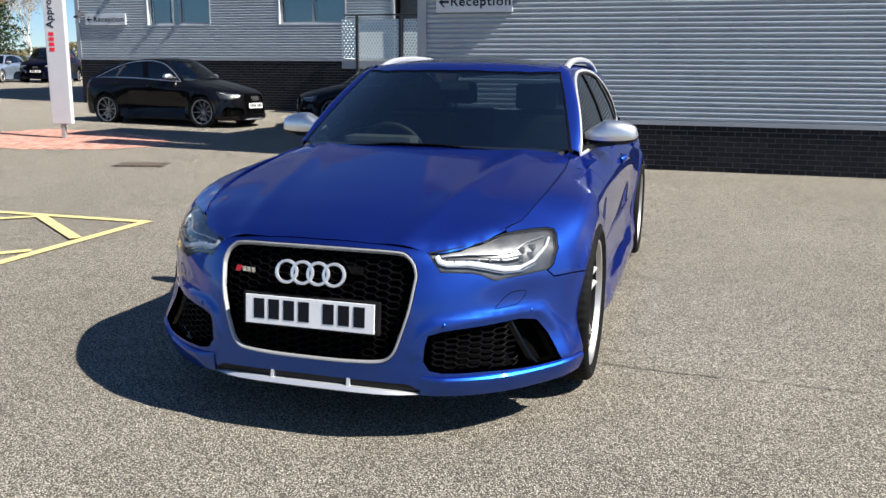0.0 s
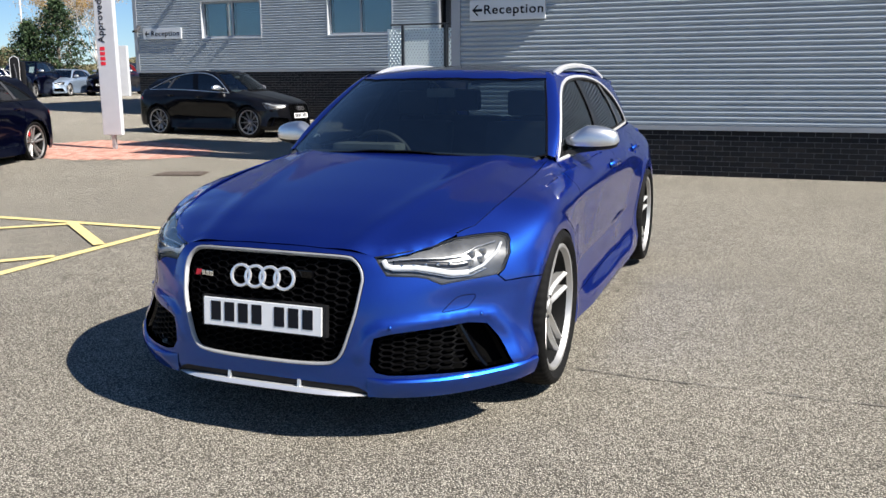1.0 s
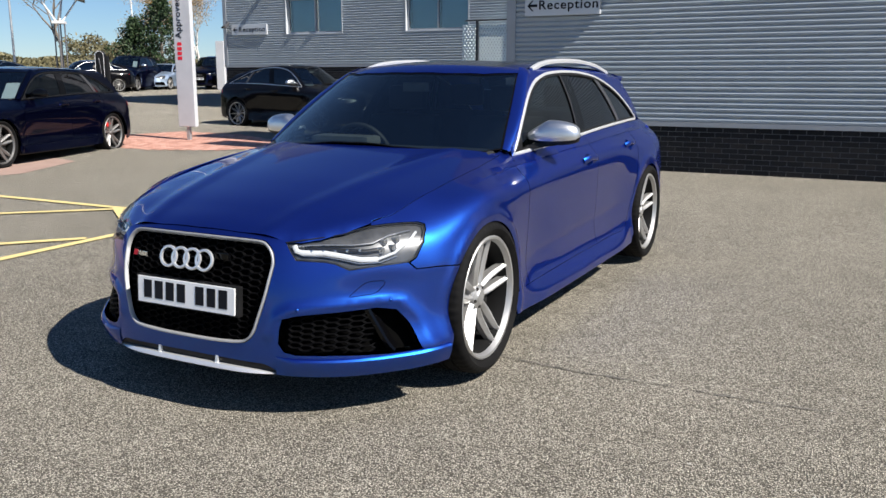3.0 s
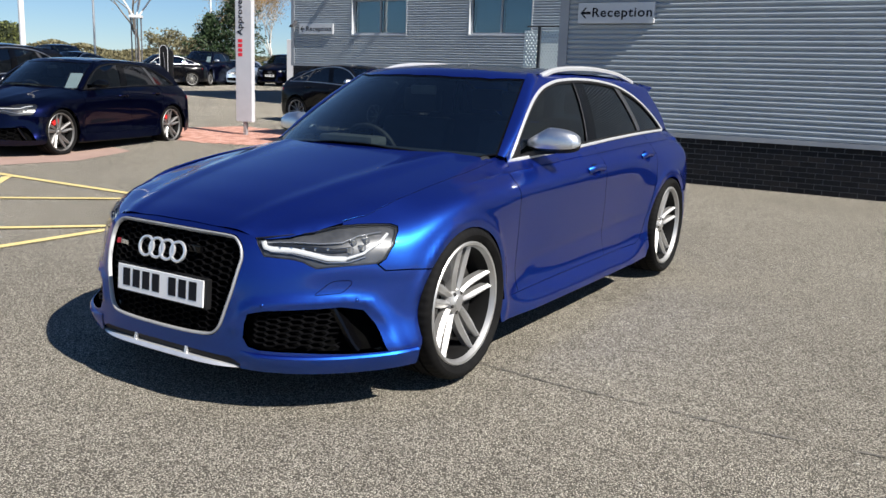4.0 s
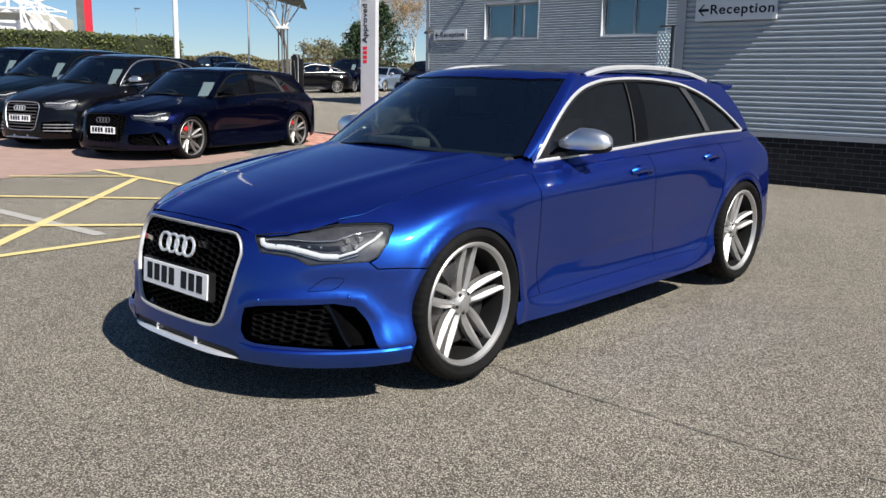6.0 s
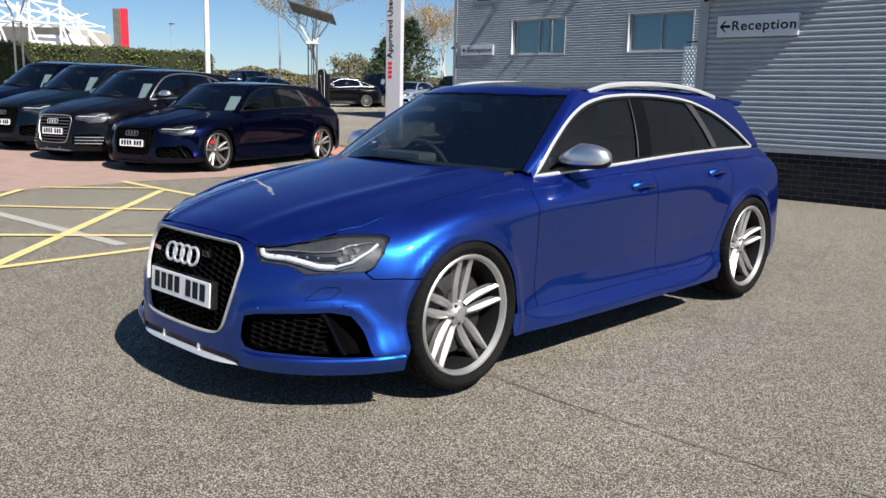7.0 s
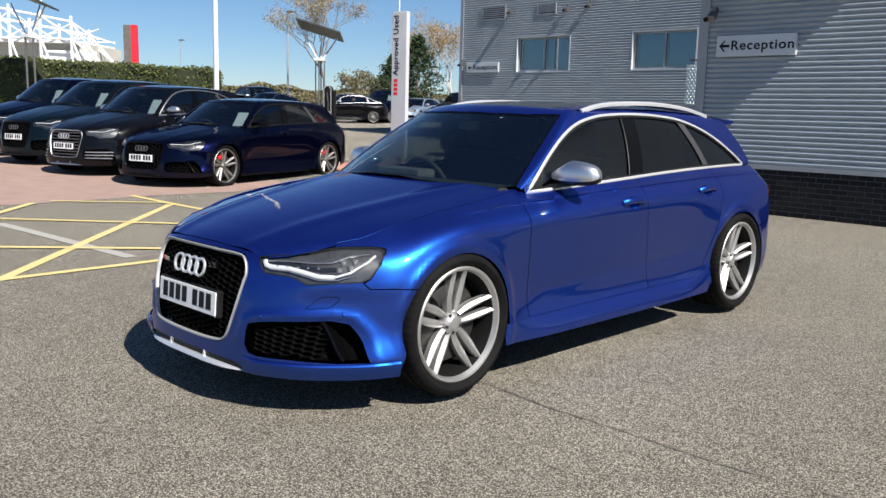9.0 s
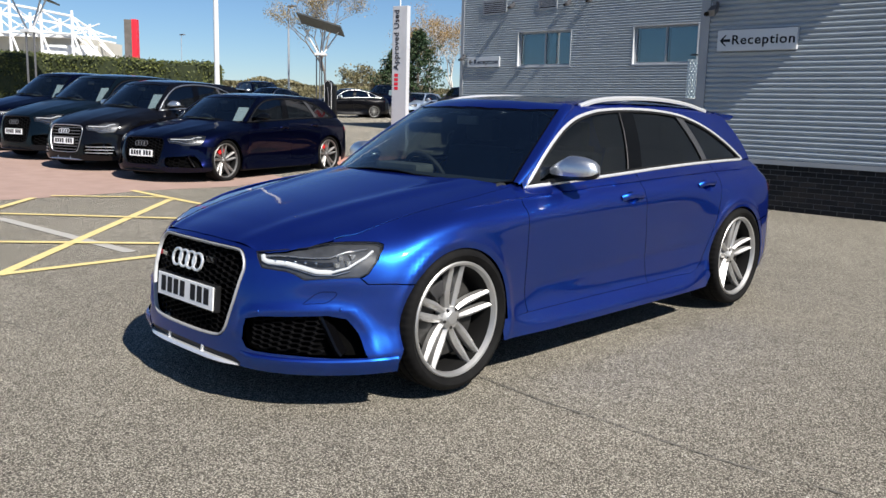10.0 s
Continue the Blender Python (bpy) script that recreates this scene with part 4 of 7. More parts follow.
def make_wheel(car, at, side, spec, steer=0.0):
    """car > wheel > tyre, rim, spokes, hub; the disc and caliper behind it."""
    r, rim, half = spec["r"], spec["rim"], spec["half"]
    wh = new("wheel")
    wh.parent = car
    wh.matrix_basis = pose(at[0], at[1], at[2], 0, 0, (180 if side < 0 else 0) + steer)
    key = spec["name"]
    store = spec.setdefault("meshes", {})

    def sub(name, maker, mat, label="", smooth=True, sharp=40, turn=0.0):
        if name not in store:
            v, f = maker()
            ob = mesh_ob(name, v, f, mat, wh, label, smooth=smooth, sharp=sharp)
            bm = bmesh.new()
            bm.from_mesh(ob.data)
            bmesh.ops.recalc_face_normals(bm, faces=bm.faces)
            bm.to_mesh(ob.data)
            bm.free()
            if smooth:
                ob.data.set_sharp_from_angle(angle=radians(sharp))
            store[name] = ob.data
        else:
            ob = new(name, store[name])
            ob.parent = wh
            if label:
                tagged(ob, label)
        ob.rotation_euler = (turn, 0, 0)
        return ob

    sub("tyre", lambda: tyre_mesh(r, rim, half), M_RUBBER, "black rubber tyre")
    fx = half * 0.80
    sub("rim", lambda: revolve([(rim + 0.004, half * 0.80), (rim + 0.006, half * 0.86), (rim, half * 0.90), (rim - 0.010, half * 0.885), (rim - 0.016, half * 0.80), (rim - 0.020, half * 0.72)]), spec["mat"], "", True, 50)
    # barrel with an added back plate, both in painted shade
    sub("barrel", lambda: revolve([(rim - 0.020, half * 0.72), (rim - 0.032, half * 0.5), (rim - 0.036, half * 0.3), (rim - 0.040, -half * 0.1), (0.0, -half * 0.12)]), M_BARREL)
    n = spec["spokes"]
    for i in range(n):
        base = 2 * math.pi * i / n + spec.get("turn", 0.0)
        for k, (d0, d1) in enumerate(spec["blades"]):
            ob = sub("spoke" if len(spec["blades"]) == 1 else "spoke_%s" % "ab"[k], lambda d0=d0, d1=d1: spoke_mesh(spec.get("r0", 0.050), rim - 0.010, d0, d1, spec["w0"], spec["w1"], fx - 0.040, fx - 0.004, spec.get("depth", 0.045)), spec["mat"], "", True, 25, base)
            ob.name = "spoke"
    sub("hub", lambda: revolve([(0.0, fx - 0.026), (0.030, fx - 0.027), (0.034, fx - 0.031), (0.038, fx - 0.034), (0.056, fx - 0.040), (0.062, fx - 0.055), (0.062, fx - 0.09)], 40), spec["mat"])
    bolt = [(0.0, fx - 0.032), (0.008, fx - 0.032), (0.009, fx - 0.045)]
    for i in range(5):
        a = 2 * math.pi * (i + 0.5) / 5 + spec.get("turn", 0.0)
        ob = sub("bolt", lambda: revolve(bolt, 8), M_DISC)
        ob.location = (0, 0.047 * math.cos(a), 0.047 * math.sin(a))
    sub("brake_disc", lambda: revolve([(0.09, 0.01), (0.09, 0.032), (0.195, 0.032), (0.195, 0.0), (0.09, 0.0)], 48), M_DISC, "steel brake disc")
    cal = sub("brake_caliper", lambda: caliper_mesh(), spec.get("caliper", M_GREYMETAL), "brake caliper")
    cal.rotation_euler = (radians(100 if side > 0 else -100) * (1 if spec.get("front", True) else -1), 0, 0)
    return wh


def caliper_mesh():
    vs, fs = [], []
    n = 8
    for i in range(n + 1):
        a = radians(-32 + 64 * i / n)
        for rr, x in ((0.125, -0.03), (0.125, 0.058), (0.150, 0.066), (0.195, 0.060), (0.208, 0.030), (0.205, -0.03)):
            vs.append((x, rr * math.cos(a), rr * math.sin(a)))
    k = 6
    for i in range(n):
        for q in range(k):
            p = (q + 1) % k
            fs.append((i * k + q, i * k + p, (i + 1) * k + p, (i + 1) * k + q))
    fs.append(tuple(range(k))[::-1])
    fs.append(tuple(range(n * k, (n + 1) * k)))
    return vs, fs


# silver barrel coloured near-black, as the shade between the spokes
M_BARREL = material("shade_dark_barrel", (0.008, 0.008, 0.008), 0.6, 0.0, spec=0.1)
D = math.radians
M_DARKCAST = grained("dark_cast_caliper", (0.03, 0.03, 0.032), (0.05, 0.05, 0.052), 0.5, 20.0, metal=0.3)
WHEEL_TWIN = dict(name="twin", r=0.352, rim=0.279, half=0.142, spokes=5, blades=[(D(-21), D(-8.0)), (D(21), D(8.0))], w0=0.025, w1=0.026, mat=M_RIM, turn=D(15), r0=0.045, caliper=M_DARKCAST)
M_RIMCUT = grained("dark_machined_alloy", (0.22, 0.217, 0.213), (0.30, 0.295, 0.29), 0.5, 6.0, metal=0.9, coat=0.1, fine=20, bumps=0.0)
WHEEL_FIVE = dict(name="five", r=0.360, rim=0.288, half=0.140, spokes=5, blades=[(D(-24), D(-13)), (D(6), D(9))], w0=0.034, w1=0.042, mat=M_RIMCUT, caliper=M_CALIPER, turn=D(20))
WHEEL_TEN = dict(name="ten", r=0.355, rim=0.270, half=0.128, spokes=10, blades=[(D(0), D(0))], w0=0.010, w1=0.012, mat=M_RIM, turn=D(4))
WHEEL_SUV = dict(name="suv", r=0.372, rim=0.270, half=0.128, spokes=5, blades=[(D(-20), D(-12)), (D(20), D(12))], w0=0.034, w1=0.036, mat=M_RIMCUT)


# ---- a whole car ----
def clip(poly, a, b):
    """The part of a flat polygon to the left of the line a -> b."""
    a, b = np.asarray(a, float), np.asarray(b, float)

    def side(p):
        return (b[0] - a[0]) * (p[1] - a[1]) - (b[1] - a[1]) * (p[0] - a[0])
    out = []
    for i in range(len(poly)):
        p, q = np.asarray(poly[i], float), np.asarray(poly[(i + 1) % len(poly)], float)
        sp, sq = side(p), side(q)
        if sp >= 0:
            out.append(p)
        if (sp >= 0) != (sq >= 0):
            out.append(p + (q - p) * sp / (sp - sq))
    return out


def shrink(loop, d):
    """A closed flat loop moved inwards by d."""
    L = np.asarray(loop, float)
    area = 0.5 * np.sum(L[:, 0] * np.roll(L[:, 1], -1) - L[:, 1] * np.roll(L[:, 0], -1))
    out = []
    for i in range(len(L)):
        t = L[(i + 1) % len(L)] - L[i - 1]
        n = np.array((-t[1], t[0])) / (np.linalg.norm(t) + 1e-9) * (1 if area > 0 else -1)
        out.append(L[i] + n * d)
    return out


def side3(y, z):
    for k in range(40):
        h = from_side(y, z - 0.003 * (k if z > 0.5 else -k))
        if h is not None:
            return h[0]


def front_arch(a0, a1, n=26):
    return [(AX_F + 0.015 + 0.365 * math.cos(radians(a0 + (a1 - a0) * i / n)), 0.345 + 0.355 * math.sin(radians(a0 + (a1 - a0) * i / n))) for i in range(n + 1)]


def rear_arch(a0, a1, n=26):
    return [(AX_R + 0.388 * math.cos(radians(a0 + (a1 - a0) * i / n)), 0.350 + 0.362 * math.sin(radians(a0 + (a1 - a0) * i / n))) for i in range(n + 1)]


BONNET = [(0, 0.112), (0.20, 0.121), (0.33, 0.136), (0.41, 0.150), (0.47, 0.180), (0.53, 0.229), (0.59, 0.299), (0.648, 0.392), (0.690, 0.50), (0.715, 0.62), (0.738, 0.80), (0.750, 1.0), (0.753, 1.22), (0.733, 1.528),
          (0.62, 1.452), (0.48, 1.361), (0.25, 1.294), (0, 1.277)]
WSCREEN = [(0, 1.262), (0.25, 1.280), (0.48, 1.345), (0.64, 1.445), (0.729, 1.556), (0.655, 1.85), (0.574, 2.135), (0.42, 2.005), (0.21, 1.917), (0, 1.890)]
ROOF = [(0, 1.897), (0.21, 1.924), (0.42, 2.012), (0.575, 2.145), (0.566, 2.6), (0.566, 3.2), (0.552, 3.9), (0.525, 4.13), (0.42, 4.27), (0.25, 4.35), (0, 4.37)]
SHELL = [(1.598, 0.932), (1.62, 0.935), (2.0, 0.953), (2.5, 0.977), (3.0, 0.998), (3.5, 1.011), (4.0, 1.015), (4.475, 1.022), (4.41, 1.10), (4.31, 1.20), (4.20, 1.30), (4.14, 1.362), (4.0, 1.388), (3.4, 1.412), (2.8, 1.416), (2.45, 1.408), (2.27, 1.388), (2.172, 1.345), (2.015, 1.255), (1.853, 1.152), (1.706, 1.053), (1.594, 0.965)]
GAP_FD = [(1.478, 0.300), (1.474, 0.45), (1.470, 0.60), (1.468, 0.78), (1.478, 0.86), (1.530, 0.905), (1.590, 0.932)]
GAP_DD = [(2.690, 0.300), (2.672, 0.45), (2.640, 0.60), (2.612, 0.74), (2.600, 0.86), (2.612, 0.93), (2.630, 0.986)]
GAP_DQ = [(3.215, 0.300), (3.300, 0.325), (3.350, 0.36), (3.422, 0.481), (3.490, 0.634), (3.546, 0.767), (3.598, 0.860), (3.640, 0.935), (3.615, 1.014)]


def moved(line, dy):
    return [(y + dy, z) for y, z in line]


def hexes(loop, wide, high, y_at, t=0.0035, depth=0.014):
    """A honeycomb over a loop in (x, z): bars along all cell edges."""
    L = np.asarray(loop)
    lo, hi = L.min(0), L.max(0)
    edges = {}
    dz = high * 0.5
    cols = int((hi[0] - lo[0]) / (wide * 0.75)) + 3
    rows = int((hi[1] - lo[1]) / high) + 3
    for c in range(-1, cols):
        for r in range(-1, rows):
            cx = lo[0] + c * wide * 0.75
            cz = lo[1] + r * high + (dz if c % 2 else 0)
            pts = [(cx + wide * 0.5 * a, cz + dz * b) for a, b in ((-1, 0), (-0.5, 1), (0.5, 1), (1, 0), (0.5, -1), (-0.5, -1))]
            for i in range(6):
                a, b = pts[i], pts[(i + 1) % 6]
                key = tuple(sorted(((round(a[0], 4), round(a[1], 4)), (round(b[0], 4), round(b[1], 4)))))
                edges[key] = (a, b)
    mids = np.array([((a[0] + b[0]) / 2, (a[1] + b[1]) / 2) for a, b in edges.values()])
    ok = inside(loop, mids)
    vs, fs = [], []
    for (a, b), keep in zip(edges.values(), ok):
        if not keep:
            continue
        d = np.array((b[0] - a[0], b[1] - a[1]))
        d /= np.linalg.norm(d)
        n = np.array((-d[1], d[0])) * t
        k = len(vs)
        for p in (a, b):
            y = y_at(p[0], p[1])
            for s, dy in ((-1, depth), (-0.5, 0.0), (0.5, 0.0), (1, depth)):
                vs.append((p[0] + n[0] * s, y + dy, p[1] + n[1] * s))
        fs += [(k + i, k + i + 1, k + 5 + i, k + 4 + i) for i in range(3)]
    return vs, fs


def make_car(m, paint_mat, label, step=0.02, scale=(1, 1, 1), wheels=WHEEL_TWIN, frame_mat=None, trim=None, mirror_mat=None, rails=None, glass_rear=None, main=False, grille_mat=None, name="estate_car", paper=False, slats=False, group="", lip_mat=None, warp=None, lift=0.0):
    frame_mat = frame_mat or M_SATIN
    trim = trim or M_SATIN
    mirror_mat = mirror_mat or M_SATIN
    glass_rear = glass_rear or M_TINT
    lip_mat = lip_mat or M_RAIL
    car = thing(name, m, label, "car", group)
    S = np.array(scale, float)
    same = scale == (1, 1, 1)

    def bent(p):
        p = np.array(p, float)
        return warp(p) if warp else p

    def put(nm, vfn, mat, lab="", parent=None):
        v, f, n = vfn
        if same:
            return mesh_ob(nm, v, f, mat, parent or car, lab, smooth=True, normals=n)
        v = [bent(p) * S for p in v]
        return mesh_ob(nm, v, f, mat, parent or car, lab, smooth=True, sharp=50)

    def raw(nm, vf, mat, lab="", smooth=True, sharp=40, parent=None):
        v, f = vf
        return mesh_ob(nm, [bent(p) * S for p in v], f, mat, parent or car, lab, smooth=smooth, sharp=sharp if smooth else None)

    def both(nm, vfn, mat, lab=""):
        a = put(nm, vfn, mat, lab)
        b = put(nm, mirrored(*vfn), mat, lab)
        return a, b

    def both_raw(nm, vf, mat, lab="", smooth=True, sharp=40):
        a = raw(nm, vf, mat, lab, smooth, sharp)
        b = raw(nm, ([np.asarray(p, float) * np.array((-1, 1, 1)) for p in vf[0]], [tuple(q[::-1]) for q in vf[1]]), mat, lab, smooth, sharp)
        return a, b

    def side_loop(pts):
        return [side_param(side3(y, z)) for y, z in densified(pts, 0.025)]

    # bonnet, bumper, wings, doors, quarters, sills
    put("bonnet", skin_panel(full_loop(BONNET), [], height_point(hood_z), step * 1.3), paint_mat)
    lamp_low = [(x, z) for x, z in HEADLAMP[12:]][::-1]
    half = []
    for x, z in densified([(0, 0.728), (0.20, 0.723), (0.33, 0.712), (0.408, 0.697), (0.425, 0.684)] + shrink_line(lamp_low, -0.0015) + [(0.814, 0.594)], 0.02, False):
        half.append(nose_param(from_front(x, z)[0]))
    for y, z in densified([(0.449, 0.566), (0.528, 0.567), (0.638, 0.558)], 0.02, False):
        half.append(nose_param(side3(y, z)))
    for y, z in front_arch(144, 192, 12):
        half.append(nose_param(side3(y, z)))
    for y, z in ((0.556, 0.215), (0.540, 0.188)):
        half.append(nose_param(side3(y, z)))
    for x, z in densified([(0.875, 0.178), (0.854, 0.174), (0.73, 0.169), (0.56, 0.167), (0.45, 0.169), (0.395, 0.206), (0.37, 0.214), (0.20, 0.219), (0, 0.221)], 0.02, False):
        half.append(nose_param(from_front(x, z)[0]))
    half[0], half[-1] = (0, half[0][1]), (0, half[-1][1])
    gl = densified(full_loop(GRILLE), 0.02)
    it = densified(INTAKE, 0.02)
    gl_uv = [nose_param(from_front(x, z)[0]) for x, z in gl]
    it_uv = [nose_param(from_front(x, z)[0]) for x, z in it]
    put("front_bumper", skin_panel(full_loop(half), [gl_uv, it_uv, [(-u, v) for u, v in it_uv]], nose_point, step, flange=0.03), paint_mat)
    lip = []
    for x, z in densified([(0, 0.221), (0.20, 0.219), (0.37, 0.214), (0.395, 0.206), (0.45, 0.169), (0.40, 0.158), (0, 0.155)], 0.03, False):
        lip.append(nose_param(from_front(x, z)[0]))
    lip[0], lip[-1] = (0, lip[0][1]), (0, lip[-1][1])
    put("under_lip", skin_panel(full_loop(lip), [], nose_point, 0.03, flange=0.05, lift=-0.006), M_BLACKPLASTIC)
    wing = [side_param(side3(y, z)) for y, z in densified([(0.453, 0.571), (0.528, 0.572), (0.634, 0.564)], 0.02, False)]
    wing += [side_param(side3(y, z)) for y, z in front_arch(142.5, -8, 40)]
    wing += [side_param(side3(y, z)) for y, z in densified(moved(GAP_FD, -0.002), 0.03, False)]
    for x, y in densified([(0.750, 1.575), (0.7375, 1.515), (0.7575, 1.22), (0.7545, 1.0), (0.7425, 0.80), (0.7195, 0.62), (0.6945, 0.50), (0.6535, 0.408)], 0.03, False):
        wing.append(side_param(TREE.ray_cast(Vector((x, y, 2.0)), Vector((0, 0, -1)))[0]))
    for x, z in densified([(0.660, 0.7420), (0.70, 0.7460), (0.745, 0.7474), (0.791, 0.7458), (0.8160, 0.737), (0.8302, 0.7185), (0.844, 0.672), (0.8345, 0.613), (0.819, 0.594)], 0.02, False):
        wing.append(side_param(from_front(x, z)[0]))
    both("wing", skin_panel(wing, [], side_point, step), paint_mat)
    if main:
        # near-black strip as the shade in the bonnet's shut line, its rolled edge beside
        gap, roll_edge = [], []
        for x, y in densified([(0.6515, 0.412), (0.6925, 0.50), (0.7173, 0.62), (0.7403, 0.80), (0.7523, 1.0), (0.7553, 1.22), (0.7353, 1.513)], 0.02, False):
            z = max(float(hood_z(x - 0.004, y)), float(TREE.ray_cast(Vector((x + 0.003, y, 2.0)), Vector((0, 0, -1)))[0][2]))
            gap.append((x + 0.0005, y, z - 0.0005))
            roll_edge.append((x - 0.0035, y, z - 0.0012))
        both_raw("bonnet_gap_shade", sweep(gap, [(-0.0022, -0.004), (-0.0022, 0.0012), (0.0022, 0.0012), (0.0022, -0.004)]), M_GAPSHADE)
        both_raw("bonnet_edge", sweep(roll_edge, [(0.003 * math.cos(a), 0.003 * math.sin(a)) for a in np.linspace(0, 2 * math.pi, 9)[:-1]]), paint_mat)
        # the pressed shoulder line: a lip that turns upwards, panel by panel
        for y0, y1 in ((0.98, 1.472), (1.482, 2.606), (2.614, 3.630), (3.642, 4.36)):
            lv = []
            ys = np.linspace(y0, y1, int((y1 - y0) / 0.02) + 2)
            for yy in ys:
                zc = float(crease_z(np.array([yy]))[0])
                amp = min(1.0, (yy - 0.97) / 0.35) * min(1.0, (4.37 - yy) / 0.4)
                hits = [from_side(yy, zc + dz) for dz in (0.018, 0.001, -0.004)]
                for h, out in zip(hits, (0.0006, 0.0008 + 0.0052 * amp, -0.0015)):
                    lv.append(np.array(h[0]) + np.array(h[1]) * out)
            both_raw("shoulder_line", (lv, [(3 * i + k, 3 * i + k + 1, 3 * i + k + 4, 3 * i + k + 3) for i in range(len(ys) - 1) for k in range(2)]), paint_mat, sharp=35)
    # filler under the foot of the front pillar
    fx_, fy_ = np.linspace(0.700, 0.83, 9), np.linspace(1.47, 1.70, 11)
    fv, ff, ids = [], [], {}
    for i, yy in enumerate(fy_):
        for k, xx in enumerate(fx_):
            hit = TREE.ray_cast(Vector((xx, yy, 2.0)), Vector((0, 0, -1)))[0]
            if hit is not None:
                ids[i, k] = len(fv)
                fv.append((hit[0], hit[1], hit[2] - 0.003))
    for i in range(10):
        for k in range(8):
            q4 = [ids.get(c) for c in ((i, k), (i, k + 1), (i + 1, k + 1), (i + 1, k))]
            if None not in q4:
                ff.append(tuple(q4))
    both_raw("pillar_foot", (fv, ff), paint_mat)
    d1 = side_loop(moved(GAP_FD[:-1], 0.003) + [(1.60, 0.934), (2.0, 0.953), (2.5, 0.977), (2.628, 0.983)] + moved(GAP_DD[::-1][1:], -0.002))
    doors = both("front_door", skin_panel(d1, [scoop_loop(2.445, 0.851)], side_point, step), paint_mat)
    d2 = side_loop(moved(GAP_DD[:-1], 0.002) + [(2.634, 0.984), (3.0, 0.998), (3.5, 1.011), (3.61, 1.012)] + moved(GAP_DQ[::-1][1:], -0.003))
    rdoors = both("rear_door", skin_panel(d2, [scoop_loop(3.385, 0.880)], side_point, step), paint_mat)
    q = side_loop(moved(GAP_DQ, 0.002) + [(4.0, 1.015), (4.40, 1.018), (4.425, 0.90), (4.43, 0.62)] + rear_arch(42, 180, 30) + [(3.447, 0.30), (3.30, 0.3005)])
    both("quarter_panel", skin_panel(q, [], side_point, step), paint_mat)
    rb = side_loop([(4.43, 0.612)] + [(4.43, 0.25), (4.25, 0.215), (4.215, 0.24)] + rear_arch(-14, 41, 16))
    both("rear_bumper", skin_panel(rb, [], side_point, step * 1.5), paint_mat)
    sl = side_loop([(1.278, 0.298), (2.3, 0.298), (3.21, 0.298), (3.30, 0.305), (3.442, 0.296), (3.452, 0.26), (3.40, 0.186), (2.3, 0.184), (1.27, 0.188), (1.262, 0.24)])
    both("sill", skin_panel(sl, [], side_point, step), paint_mat)
    # tail: a slice of the skin behind the quarters
    k0 = int(np.argmax(SKIN[:, 40, 1] > 4.425))
    g = SKIN[k0:]
    nu, nv = g.shape[:2]
    tv, tf = list(g.reshape(-1, 3)), [(i * nv + j, (i + 1) * nv + j, (i + 1) * nv + j + 1, i * nv + j + 1) for i in range(nu - 1) for j in range(nv - 1)]
    both_raw("tail_panel", (tv, tf), paint_mat)
    # roof, pillars, glass
    sun = full_loop([(0, 2.05), (0.20, 2.068), (0.40, 2.135), (0.462, 2.19), (0.462, 3.0), (0.455, 3.72), (0.30, 3.76), (0, 3.765)])
    put("roof", skin_panel(full_loop(ROOF), [sun], height_point(roof_z), step * 1.8), paint_mat)
    put("sunroof", skin_panel(shrink(sun, 0.004), [], height_point(roof_z), step * 2.2, lift=-0.001), M_ROOFGLASS, "dark glass roof panel")
    both("pillar_frame", skin_panel(SHELL, [DLO_S], shell_point(), step * 1.2), paint_mat)
    # front pillar: a rounded corner between the window frame and the windscreen
    corner, cols, rows_ = [], 9, 26
    for i in range(rows_ + 1):
        t = -0.02 + 1.13 * i / rows_
        zs = 0.963 + 0.385 * t
        ys = float(spline(*WS_EDGE, zs)) + 0.030
        a = np.array((float(shell_x(ys, zs)) + 0.0005, ys, zs))
        yw = 1.571 + 0.569 * t
        xw = float(spline([1.57, 1.85, 2.14], [0.731, 0.657, 0.575], yw))
        c = np.array((xw, yw, float(ws_z(xw, yw)) + 0.001))
        b = np.array((a[0] - 0.002, 0.35 * a[1] + 0.65 * c[1], 0.5 * (a[2] + c[2]) + 0.002))
        b[0] += 0.010
        for k in range(cols + 1):
            u = k / cols
            corner.append(a * (1 - u) ** 2 + b * 2 * u * (1 - u) + c * u * u)
    both_raw("front_pillar", (corner, [(i * (cols + 1) + k, i * (cols + 1) + k + 1, (i + 1) * (cols + 1) + k + 1, (i + 1) * (cols + 1) + k) for i in range(rows_) for k in range(cols)]), paint_mat)
    put("windscreen", skin_panel(full_loop(WSCREEN), [], height_point(ws_z), step * 2), M_GLASS, "clear laminated windscreen").visible_shadow = True
    rim_w = full_loop(WSCREEN)
    put("windscreen_seal", skin_panel(rim_w, [shrink(densified(rim_w, 0.05), 0.007)], height_point(ws_z), step * 1.5, lift=0.002), M_MESH)
    panes = []
    inner = shrink(DLO_S, 0.012)
    f_pane = clip(clip(inner, (2.566, 1.0), (2.711, 1.366)), (1.80, 1.2), (1.72, 0.9))
    r_pane = clip(clip(inner, (2.866, 1.366), (2.735, 1.0)), (3.591, 1.02), (3.392, 1.345))
    q_pane = clip(inner, (3.473, 1.346), (3.669, 1.02))
    if len(f_pane) > 2 and len(r_pane) > 2:
        both("front_side_glass", skin_panel(f_pane, [], shell_point(-0.008), step * 2.2), M_SIDEGLASS if main else M_TINT, "side window glass")
        both("rear_side_glass", skin_panel(r_pane, [], shell_point(-0.008), step * 2.2), glass_rear, "dark tinted side window glass")
        both("quarter_glass", skin_panel(q_pane, [], shell_point(-0.008), step * 2.2), glass_rear, "dark tinted side window glass")
